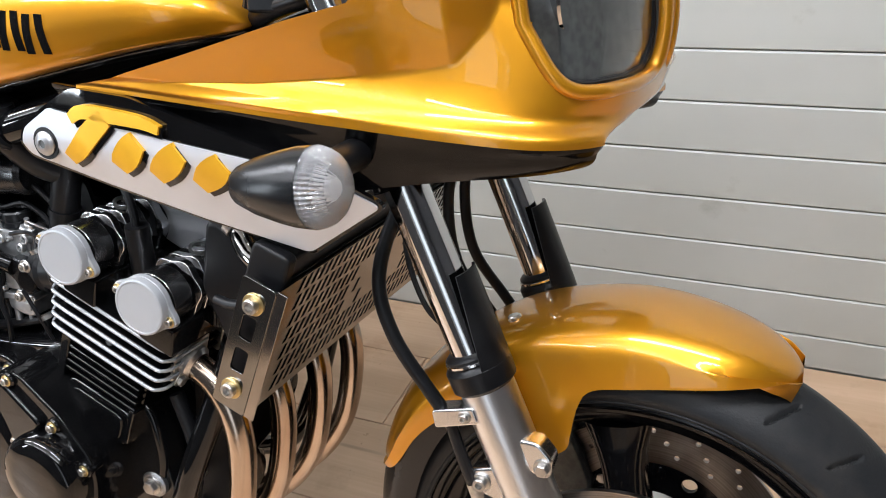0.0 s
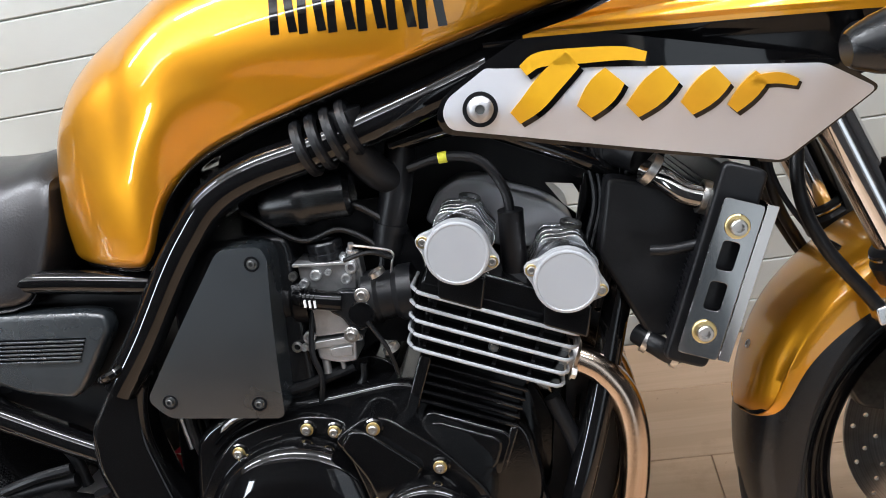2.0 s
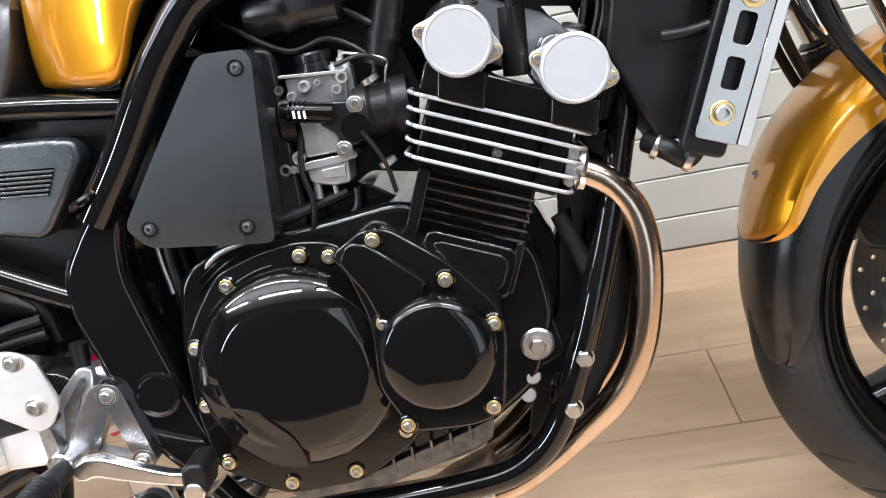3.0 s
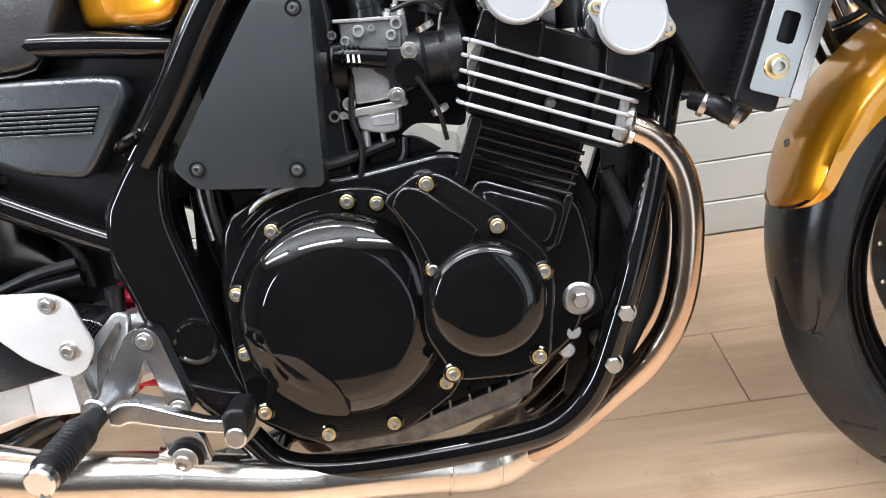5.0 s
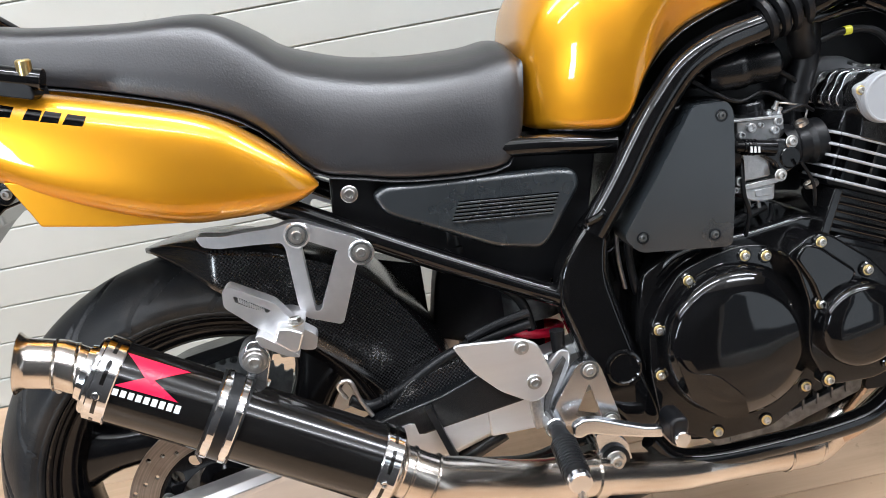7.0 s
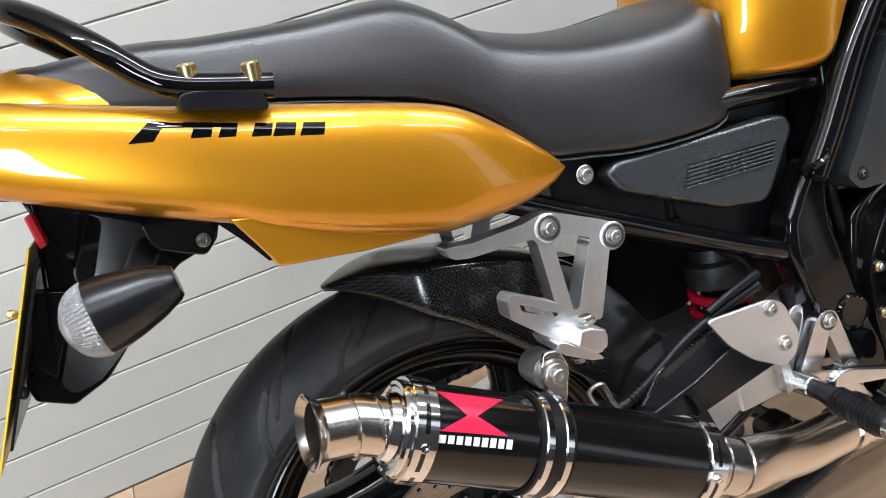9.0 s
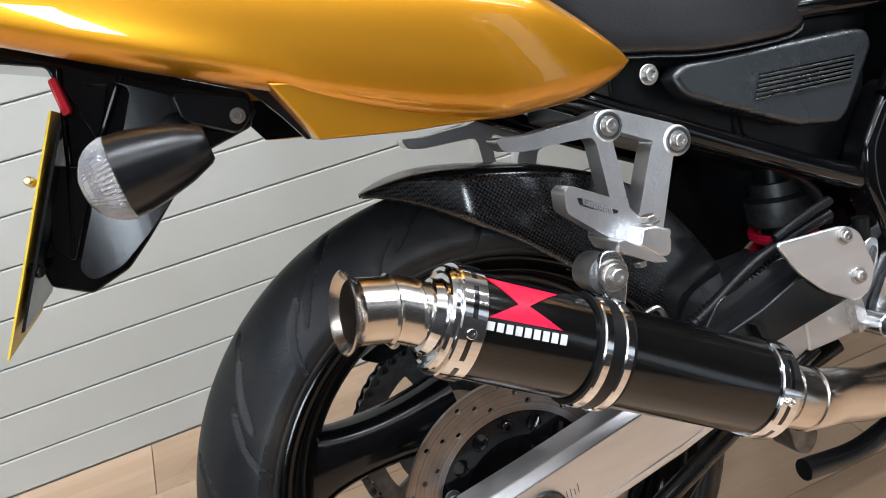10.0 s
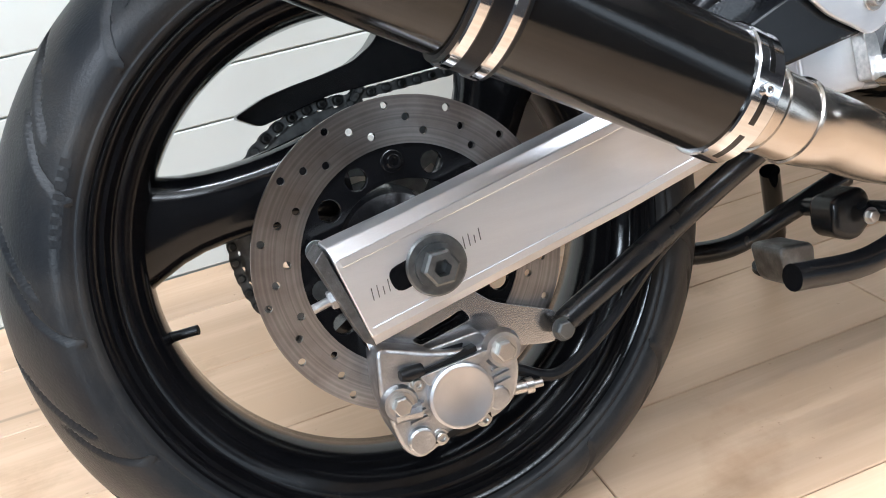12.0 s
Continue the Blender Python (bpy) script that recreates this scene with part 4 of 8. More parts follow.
part("sump_panel", slab(rounded([(0.615, 0.290), (0.70, 0.293), (0.80, 0.322), (0.835, 0.335), (0.83, 0.312), (0.72, 0.278), (0.63, 0.274)], 0.006), -0.148, -0.12), GREY_CAST, engine, "soiled aluminium sump side", bevel=0.003)
for k in range(9):
    part("sump_rib", slab([(0.648 + 0.02 * k, 0.279 + 0.0045 * k), (0.6505 + 0.02 * k, 0.279 + 0.0045 * k), (0.6505 + 0.02 * k, 0.294 + 0.0045 * k), (0.648 + 0.02 * k, 0.294 + 0.0045 * k)], -0.1505, -0.14), GREY_CAST, engine)
for k in range(7):
    part("sump_rib", slab([(0.655 + 0.024 * k, 0.272 + 0.0035 * k), (0.659 + 0.024 * k, 0.272 + 0.0035 * k), (0.659 + 0.024 * k, 0.298 + 0.003 * k), (0.655 + 0.024 * k, 0.298 + 0.003 * k)], -0.118, -0.10), CAST, engine)
CL = [(0.607, 0.508), (0.564, 0.452), (0.561, 0.393), (0.570, 0.331), (0.628, 0.301), (0.693, 0.304), (0.749, 0.339), (0.758, 0.363), (0.708, 0.520), (0.681, 0.526)]
cover_out = [(0.598, 0.520), (0.572, 0.487), (0.553, 0.455), (0.549, 0.392), (0.557, 0.325), (0.622, 0.287), (0.70, 0.291), (0.757, 0.326), (0.775, 0.36), (0.77, 0.44), (0.745, 0.50), (0.715, 0.534), (0.678, 0.540), (0.640, 0.534)]
part("clutch_flange", slab(rounded(cover_out, 0.014), -0.158, -0.13), ENGINE, engine, "gloss black clutch cover flange", bevel=0.003)
part("clutch_cover", lathe([(0, 0.099), (0.012, 0.0985), (0.022, 0.096), (0.028, 0.0915), (0.0305, 0.0885), (0.0312, 0.0875), (0.0393, 0.0715), (0.0402, 0.0692), (0.0406, 0.066), (0.041, 0.03), (0.0411, 0)], (0.6605, -0.152, 0.4205), n=72), BLACK_PAINT, engine, "round gloss black clutch cover", sharp=60)
part("cover_step", slab(rounded([(-0.046, 0.052), (-0.030, 0.028), (0.003, 0.021), (0.036, -0.012), (0.043, -0.045), (0.006, -0.040), (-0.028, -0.012)], 0.010), 0.0, 0.03, m=Matrix.Translation((0.616, -0.1917, 0.374)) @ Matrix.Rotation(radians(9), 4, "X") @ Matrix.Rotation(radians(-9), 4, "Z")), BLACK_PAINT, engine, bevel=0.006)
for k in range(5):
    a0, a1 = radians(96 + 3 * k), radians(150 - 4 * k)
    pts = [(0.6635 + (0.100 + 0.0065 * k) * math.cos(a), -0.157 + 0.004 * k, 0.421 + (0.100 + 0.0065 * k) * math.sin(a)) for a in np.linspace(a0, a1, 9)]
    part("cover_rib", tube(pts, 0.0016, 6, 2), ENGINE, engine)
pick = [(0.748, 0.548), (0.770, 0.546), (0.822, 0.505), (0.858, 0.460), (0.860, 0.43), (0.848, 0.36), (0.82, 0.35), (0.76, 0.352), (0.737, 0.40), (0.741, 0.462), (0.728, 0.51), (0.715, 0.528)]
part("pickup_flange", slab(rounded(pick, 0.012), -0.196, -0.13), ENGINE, engine, "gloss black pickup cover flange", bevel=0.003)
part("pickup_arm", slab(rounded([(0.735, 0.540), (0.752, 0.536), (0.80, 0.495), (0.790, 0.480), (0.752, 0.458), (0.742, 0.49), (0.722, 0.524)], 0.008), -0.204, -0.19), BLACK_PAINT, engine, bevel=0.004)
part("pickup_cover", lathe([(0, 0.054), (0.022, 0.0525), (0.028, 0.0495), (0.031, 0.045), (0.0325, 0.030), (0.033, 0)], (0.797, -0.190, 0.430), n=56), BLACK_PAINT, engine, "round gloss black ignition cover", sharp=60)
for x, z in CL[:7] + [(0.681, 0.526), (0.708, 0.521)]:
    part("boss", can(0.0095, 0.018, (x, -0.142, z), n=18), ENGINE, engine)
    bolt(engine, (x, -0.160, z), 0.0045)
for x, z in ((0.753, 0.462), (0.757, 0.538), (0.814, 0.493), (0.850, 0.447), (0.838, 0.368), (0.758, 0.362)):
    part("boss", can(0.0095, 0.02, (x, -0.18, z), n=18), ENGINE, engine)
    bolt(engine, (x, -0.200, z), 0.0045)
# cylinder block, tilted forward: u along the fins, v up the bores
U, V = Vector((0.925, 0, -0.38)), Vector((0.38, 0, 0.925))
C0 = Vector((0.800, 0, 0.600))


def on_block(u, v):
    p = C0 + U * u + V * v
    return p.x, p.z


def block_slab(u0, u1, v0, v1, y0, y1, r=0.004):
    return slab(rounded([on_block(u0, v0), on_block(u1, v0), on_block(u1, v1), on_block(u0, v1)], r, 2), y0, y1)


part("cylinder_block", block_slab(0.002, 0.138, -0.008, 0.062, -0.146, 0.146), RUBBER, engine, "black cylinder block", bevel=0.004)
for k in range(5):
    v = 0.0005 + 0.0137 * k
    f = -0.006 - 0.0024 * k
    g = 0.149 + 0.0006 * k
    # the fin's silver edge runs along the side and bends round both corners
    loop = [(f, -0.100), (f, -0.146), (f + 0.002, -0.1545), (f + 0.0065, -0.1615), (f + 0.014, -0.1648), (0.05, -0.1655), (0.10, -0.1655), (g - 0.012, -0.1648), (g - 0.005, -0.1615), (g - 0.001, -0.1545), (g, -0.146), (g, -0.100)]
    part("cooling_fin", block_slab(f + 0.0045, g - 0.004, v - 0.0019, v + 0.0019, -0.1625, 0.165, 0.0018), ENGINE, engine)
    edge = []
    for u, y in loop:
        x, z = on_block(u, v)
        edge.append((x, y, z))
    part("fin_edge", tube(edge, 0.0019, 10), SILVER, engine, "silver fin edge")
part("lower_cylinder", block_slab(0.010, 0.118, -0.115, -0.004, -0.142, 0.142), ENGINE, engine, bevel=0.004)
for k in range(5):
    v = -0.0155 - 0.0098 * k
    part("cooling_fin", block_slab(0.018, 0.118, v - 0.0016, v + 0.0016, -0.153, 0.15, 0.001), BLACK_PAINT, engine)
    (xa, za), (xb, zb) = on_block(0.018, v), on_block(0.118, v)
    part("fin_bead", tube([(xa, -0.153, za), (xb, -0.153, zb)], 0.0021, 10, smooth=False), BLACK_PAINT, engine)
part("pad_frame", block_slab(0.026, 0.118, -0.112, -0.062, -0.1565, -0.13, 0.010), BLACK_PAINT, engine, bevel=0.004)
for u in (0.008, 0.042, 0.077, 0.112):
    part("fin_post", block_slab(u, u + 0.0035, 0, 0.055, -0.160, -0.14, 0.001), BLACK_PAINT, engine)
part("side_pad", block_slab(0.034, 0.110, -0.106, -0.070, -0.1585, -0.13, 0.010), ENGINE, engine, bevel=0.003)
part("post", block_slab(0.008, 0.020, -0.105, -0.008, -0.156, -0.13, 0.003), ENGINE, engine, bevel=0.002)
part("post", block_slab(0.112, 0.120, -0.105, -0.055, -0.156, -0.13, 0.003), ENGINE, engine, bevel=0.002)
bolt(engine, (*on_block(0.075, 0.0205)[:1], -0.158, on_block(0.075, 0.0205)[1]), 0.004, DARK_STEEL, "hex")
part("cylinder_head", block_slab(-0.008, 0.142, 0.055, 0.086, -0.150, 0.15), ENGINE, engine, "black cylinder head", bevel=0.005)
part("head_cover", slab(rounded([(0.815, 0.70), (0.831, 0.728), (0.854, 0.740), (0.88, 0.737), (0.905, 0.723), (0.935, 0.711), (0.95, 0.702), (0.968, 0.683), (0.972, 0.66), (0.90, 0.66)], 0.008), -0.06, 0.12), SILVER, engine, "silver painted cam cover", bevel=0.006)
for (cx, cz), tl in (((0.857, 0.692), 1), ((0.9515, 0.654), 1)):
    part("cam_tower", lathe([(0, 0.0285), (0.12, 0.0285), (0.12, 0)], (cx, -0.178, cz), (0, 1, 0), 40), ENGINE, engine, "dark cam tower")
    part("tower_foot", slab(rounded([(cx - 0.022, cz - 0.02), (cx + 0.022, cz - 0.03), (cx + 0.014, cz - 0.062), (cx - 0.026, cz - 0.045)], 0.004), -0.168, -0.06), ENGINE, engine, bevel=0.003)
    for y0, w in ((-0.179, 0.007), (-0.168, 0.026), (-0.134, 0.009), (-0.118, 0.009), (-0.100, 0.009), (-0.076, 0.012)):
        ringo = []
        for k in range(48):
            a = 2 * math.pi * k / 48
            ear = max(0.0, math.cos(2 * (a - radians(157)))) ** 6 * (0.0095 if y0 < -0.17 else 0.0)
            wav = (0.002 * math.cos(6 * a) if y0 > -0.15 else -0.003) if y0 > -0.17 else 0.0
            rr = (0.0305 if y0 < -0.17 else 0.0318) + ear + wav
            ringo.append((cx + rr * math.cos(a), cz + rr * math.sin(a)))
        part("cam_flange", slab(ringo, y0, y0 + w), SILVER if y0 < -0.17 else ALU, engine, "silver scalloped flange", bevel=0.0012)
    part("cam_cap", lathe([(0, 0.0300), (0.006, 0.0300), (0.0085, 0.0292), (0.0092, 0.0280), (0.0092, 0.0268), (0.0087, 0.0262), (0.0087, 0)], (cx, -0.178, cz), n=56), SILVER, engine, "round silver cam end cap")
    for s in (-1, 1):
        bolt(engine, (cx + s * 0.0328 * math.cos(radians(157)), -0.1795, cz + s * 0.0328 * math.sin(radians(157))), 0.0038)
    part("plug_hole", lathe([(0, 0.011), (0.003, 0.011), (0.003, 0.008), (0, 0.0075)], (cx + 0.012, -0.105, cz + 0.034), (0.3, -0.2, 1), 20), DARK_STEEL, engine)
# engine bolt by the front mount, starter side clutter
part("front_mount", slab(rounded([(0.868, 0.425), (0.905, 0.43), (0.915, 0.385), (0.885, 0.372), (0.862, 0.39)], 0.008), -0.135, -0.11), ENGINE, engine, bevel=0.003)
part("mount_collar", lathe([(0, 0), (0, 0.0165), (0.01, 0.0165), (0.012, 0.014), (0.012, 0)], (0.887, -0.13, 0.4), n=28), CAST, engine)
bolt(engine, (0.887, -0.142, 0.400), 0.0075, BOLT_STEEL, "hex")
for q in ((0.875, -0.12, 0.365), (0.905, -0.1, 0.345), (0.868, -0.115, 0.345)):
    part("union", can(0.008, 0.02, q, (0.2, -1, 0.1), 14), CAST, engine)
part("oil_filter", lathe([(0, 0), (0, 0.034), (0.05, 0.034), (0.055, 0.028), (0.055, 0)], (0.885, -0.03, 0.36), (1, 0, -0.1), 28), ENGINE, engine)
part("gearbox", slab(rounded([(0.51, 0.33), (0.512, 0.47), (0.52, 0.545), (0.575, 0.565), (0.60, 0.53), (0.60, 0.33)], 0.012), -0.10, 0.10), ENGINE, engine, bevel=0.006)
part("front_case", slab(rounded([(0.87, 0.36), (0.87, 0.545), (0.905, 0.53), (0.925, 0.48), (0.93, 0.42), (0.91, 0.37)], 0.012), -0.085, 0.10), ENGINE, engine, bevel=0.006)
part("starter_cover", slab(rounded([(0.60, 0.54), (0.66, 0.575), (0.75, 0.575), (0.79, 0.545), (0.70, 0.53)], 0.012), -0.1, 0.1), ENGINE, engine, bevel=0.006)
part("hose", tube([(0.595, -0.13, 0.535), (0.63, -0.135, 0.553), (0.68, -0.13, 0.561), (0.73, -0.12, 0.573)], 0.006, 10), RUBBER, engine)
part("hose", tube([(0.575, -0.135, 0.515), (0.60, -0.14, 0.536), (0.64, -0.142, 0.546)], 0.003, 8), CAST, engine)
part("hose", tube([(0.555, -0.12, 0.60), (0.548, -0.125, 0.55), (0.552, -0.125, 0.50), (0.562, -0.12, 0.48)], 0.0055, 10), RUBBER, engine)
part("hose", tube([(0.54, -0.115, 0.60), (0.535, -0.12, 0.55), (0.54, -0.12, 0.50)], 0.003, 8), CAST, engine)
part("hose", tube([(0.780, -0.11, 0.685), (0.788, -0.111, 0.71), (0.797, -0.112, 0.737), (0.805, -0.11, 0.765), (0.812, -0.10, 0.80)], 0.0155, 18), RUBBER, engine, "thick black breather hose")
part("hose_clip", lathe([(0, 0.0155), (0, 0.0172), (0.008, 0.0172), (0.008, 0.0155)], (0.787, -0.111, 0.706), (0.3, 0, 1), 20), RUBBER, engine)
wire = part("ignition_lead", tube([(0.815, -0.118, 0.765), (0.85, -0.12, 0.772), (0.885, -0.125, 0.765), (0.905, -0.13, 0.735), (0.908, -0.13, 0.70)], 0.0048, 10), RUBBER, engine)
part("tape", tube([(0.846, -0.1201, 0.7716), (0.8545, -0.1202, 0.772)], 0.0056, 12, smooth=False), TAPE, engine, "yellow tape mark")
part("plug_cap", tube([(0.908, -0.13, 0.715), (0.905, -0.125, 0.655)], 0.0125, 16, smooth=False), RUBBER, engine)

part("front_bracket", slab(rounded([(0.930, 0.553), (0.962, 0.545), (0.985, 0.515), (0.988, 0.44), (0.972, 0.375), (0.94, 0.318), (0.90, 0.283), (0.865, 0.285), (0.88, 0.34), (0.915, 0.42), (0.925, 0.49)], 0.008), -0.098, -0.09,
                            [rounded([(0.936, 0.520), (0.941, 0.519), (0.936, 0.485), (0.931, 0.486)], 0.001), rounded([(0.950, 0.508), (0.955, 0.507), (0.950, 0.478), (0.945, 0.479)], 0.001), rounded([(0.897, 0.345), (0.908, 0.352), (0.905, 0.325), (0.893, 0.32)], 0.003)]), RUBBER, engine, "black brackets and pipework ahead of the engine", bevel=0.002)
part("oil_pipe", tube([(0.925, -0.125, 0.52), (0.945, -0.128, 0.46), (0.942, -0.13, 0.42), (0.93, -0.13, 0.38), (0.905, -0.125, 0.335)], 0.0085, 14), RUBBER, engine)
part("oil_pipe_clip", lathe([(0, 0.0085), (0, 0.0108), (0.009, 0.0108), (0.009, 0.0085)], (0.944, -0.129, 0.425), (0.15, 0, 1), 20), BOLT_STEEL, engine)

# ---- carburettor ----
carb = part("carburettor", slab(rounded([(0.694, 0.687), (0.752, 0.6835), (0.750, 0.656), (0.736, 0.652), (0.696, 0.657)], 0.004), -0.1345, -0.09), CARB_GREY, bike, "cast aluminium carburettor with a black throttle sensor", bevel=0.0025)
part("top_cap", lathe([(0, 0), (0, 0.0185), (0.006, 0.0185), (0.0065, 0.0170), (0.0085, 0.0170), (0.009, 0.0178), (0.0155, 0.0178), (0.0175, 0.0165), (0.0175, 0.012), (0.016, 0.011), (0.016, 0)], (0.7215, -0.117, 0.688), (-0.06, 0, 1), 36), PLASTIC, carb, "black ribbed slide cover")
part("cap_flange", slab(rounded([(0.690, 0.6895), (0.752, 0.6855), (0.752, 0.6825), (0.690, 0.6865)], 0.0012), -0.1375, -0.09), CARB, carb, bevel=0.0006)
part("body", slab(rounded([(0.699, 0.662), (0.736, 0.660), (0.735, 0.612), (0.699, 0.611)], 0.004), -0.133, -0.09), CARB, carb, bevel=0.003)
part("bowl_flange", slab(rounded([(0.688, 0.6035), (0.700, 0.608), (0.745, 0.6105), (0.747, 0.6055), (0.738, 0.603), (0.700, 0.6005), (0.690, 0.598)], 0.002), -0.1365, -0.09), CARB, carb, bevel=0.001)
part("float_bowl", slab(rounded([(0.6975, 0.6015), (0.7395, 0.604), (0.7375, 0.5825), (0.722, 0.5815), (0.7085, 0.585), (0.699, 0.588)], 0.004), -0.134, -0.09), CARB, carb, "silver float bowl", bevel=0.003)
part("bowl_pad", slab(rounded([(0.7115, 0.5985), (0.7355, 0.600), (0.734, 0.589), (0.7125, 0.590)], 0.002), -0.1355, -0.13), CARB, carb, bevel=0.0008)
part("drain", tube([(0.7045, -0.128, 0.590), (0.7040, -0.128, 0.5715)], 0.0042, 14), CARB, carb)
part("drain", tube([(0.720, -0.125, 0.585), (0.7205, -0.125, 0.5735)], 0.0028, 12), CARB, carb)
for q, rr, mt in (((0.7121, -0.133, 0.6762), 0.0058, CARB), ((0.7245, -0.133, 0.6775), 0.0032, CARB), ((0.6990, -0.133, 0.6690), 0.0047, CARB), ((0.6937, -0.131, 0.6130), 0.0062, CARB), ((0.6780, -0.126, 0.6030), 0.0056, BOLT_STEEL), ((0.6870, -0.131, 0.6030), 0.0038, CARB), ((0.7450, -0.131, 0.6080), 0.0036, CARB), ((0.7415, -0.133, 0.6690), 0.0052, CARB), ((0.7475, -0.131, 0.6790), 0.0058, CARB), ((0.6870, -0.126, 0.6760), 0.0045, CARB_GREY), ((0.6885, -0.128, 0.6550), 0.0040, BOLT_STEEL)):
    part("nozzle", lathe([(0, 0), (0, rr), (0.006, rr), (0.007, rr * 0.85), (0.007, rr * 0.62), (0.003, rr * 0.58), (0.003, 0)], q, n=20), mt, carb)
for x, z, h in ((0.7475, 0.697, 0.010), (0.752, 0.691, 0.008), (0.7395, 0.6915, 0.006)):
    part("adjuster", lathe([(0, 0), (0, 0.0042), (0.003, 0.0042), (0.0035, 0.0028), (h, 0.0028), (h, 0)], (x, -0.128, z - 0.004), (0.3, -0.3, 1), 14), CARB, carb)
part("side_arm", slab(rounded([(0.744, 0.692), (0.756, 0.690), (0.757, 0.661), (0.748, 0.656), (0.7435, 0.668)], 0.003), -0.131, -0.11), CARB_GREY, carb, bevel=0.001)
part("throttle_sensor", slab(rounded([(0.734, 0.660), (0.754, 0.6575), (0.7665, 0.647), (0.7680, 0.633), (0.7610, 0.621), (0.7480, 0.6155), (0.7390, 0.619), (0.7330, 0.632), (0.7200, 0.640), (0.7240, 0.655)], 0.006), -0.147, -0.13), PLASTIC, carb, "black throttle sensor", bevel=0.003)
part("sensor_disc", can(0.0135, 0.0035, (0.7535, -0.146, 0.6345), n=32), TRIM, carb, bevel=0.0008)
part("sensor_plug", tube([(0.6880, -0.143, 0.6580), (0.7060, -0.145, 0.6545), (0.7350, -0.144, 0.6485)], [0.0072, 0.0092, 0.0102], 18), TRIM, carb, "black sensor plug")
for k in range(4):
    part("plug_rib", lathe([(0, 0.0086), (0.0006, 0.0103), (0.002, 0.0103), (0.0026, 0.0086)], (0.6955 + 0.0042 * k, -0.1438 - 0.0004 * k, 0.6565 - 0.0008 * k), (0.97, -0.06, -0.2), 18), TRIM, carb)
for k in range(3):
    part("plug_mark", box((0.7005 + 0.0048 * k, -0.1566, 0.6500 - 0.0008 * k), (0.7024 + 0.0048 * k, -0.1525, 0.6570 - 0.0008 * k)), WHITE, carb)
for q in ((0.7563, -0.1475, 0.6533), (0.7397, -0.1475, 0.6149)):
    bolt(carb, q, 0.0052, BOLT_STEEL)
part("intake_rubber", lathe([(0, 0.026), (0.012, 0.028), (0.016, 0.025), (0.03, 0.024), (0.036, 0.028), (0.05, 0.028), (0.05, 0)], (0.755, -0.122, 0.643), (1, 0, 0.05), 28), RUBBER, carb)
part("intake_rubber", lathe([(0, 0.028), (0.014, 0.028), (0.018, 0.024), (0.045, 0.026), (0.045, 0)], (0.697, -0.11, 0.648), (-1, 0, 0.05), 28), RUBBER, carb)
for yy in (-0.045, 0.045, 0.12):
    part("body", slab(rounded([(0.695, 0.70), (0.758, 0.695), (0.752, 0.60), (0.70, 0.60)], 0.012), yy - 0.026, yy + 0.026), CARB_GREY, carb, bevel=0.005)
part("fuel_hose", tube([(0.70, -0.13, 0.64), (0.695, -0.14, 0.60), (0.70, -0.14, 0.57), (0.69, -0.135, 0.53)], 0.003, 8), RUBBER, carb)
part("overflow", tube([(0.74, -0.12, 0.575), (0.735, -0.12, 0.555), (0.71, -0.12, 0.54), (0.66, -0.12, 0.54)], 0.0035, 8), RUBBER, carb)

part("choke_rod", tube([(0.752, -0.132, 0.700), (0.767, -0.132, 0.6965), (0.788, -0.128, 0.6885), (0.7865, -0.128, 0.676), (0.784, -0.128, 0.664)], 0.0013, 8), BOLT_STEEL, carb)
for pts in ([(0.745, -0.15, 0.69), (0.77, -0.15, 0.695), (0.79, -0.14, 0.685)], [(0.76, -0.16, 0.63), (0.775, -0.158, 0.60), (0.78, -0.15, 0.57)]):
    part("cable", tube(pts, 0.0022, 8), RUBBER, carb)
for q in ((0.772, -0.142, 0.675), (0.782, -0.135, 0.655), (0.776, -0.15, 0.60)):
    part("hose_clip", lathe([(0, 0.007), (0, 0.0085), (0.005, 0.0085), (0.005, 0.007)], q, (0.4, 0.1, -1), 14), BOLT_STEEL, carb)

# ribbed intake boot and battery leads under the tank
boot = part("intake_boot", tube([(0.770, -0.155, 0.832), (0.772, -0.150, 0.80), (0.785, -0.13, 0.77), (0.80, -0.11, 0.755)], 0.016, 20), RUBBER, bike, "black ribbed rubber intake boot")
for k in range(4):
    part("rib", lathe([(0, 0.02), (0.002, 0.0275), (0.007, 0.0285), (0.010, 0.0265), (0.011, 0.02)], (0.724 + 0.0148 * k, -0.150, 0.799 + 0.0045 * k), (0.96, 0, 0.28), 32), RUBBER, boot)
part("lower_boot", lathe([(0, 0), (0, 0.018), (0.012, 0.024), (0.03, 0.0245), (0.034, 0.026), (0.046, 0.026), (0.050, 0.0235), (0.085, 0.023), (0.09, 0.018), (0.09, 0)], (0.668, -0.118, 0.748), (1, 0, 0.02), 26), PLASTIC, boot)
part("coil", box((0.655, -0.11, 0.732), (0.70, -0.06, 0.756)), RUBBER, boot, bevel=0.004)
part("lead", tube([(0.66, -0.11, 0.75), (0.70, -0.12, 0.735), (0.75, -0.12, 0.74), (0.79, -0.12, 0.715)], 0.0035, 8), RUBBER, boot)
part("lead", tube([(0.645, -0.12, 0.745), (0.70, -0.125, 0.71), (0.74, -0.12, 0.715), (0.775, -0.118, 0.69), (0.77, -0.12, 0.66)], 0.003, 8), RUBBER, boot)

# ---- airbox and side covers ----
air = part("airbox", slab(rounded([(0.56, 0.72), (0.69, 0.72), (0.69, 0.54), (0.55, 0.545)], 0.02), -0.13, 0.13), PLASTIC, bike, "black plastic airbox", bevel=0.008)


def bow_at(z):
    return -0.0065 * (1 - ((z - 0.630) / 0.092) ** 2)


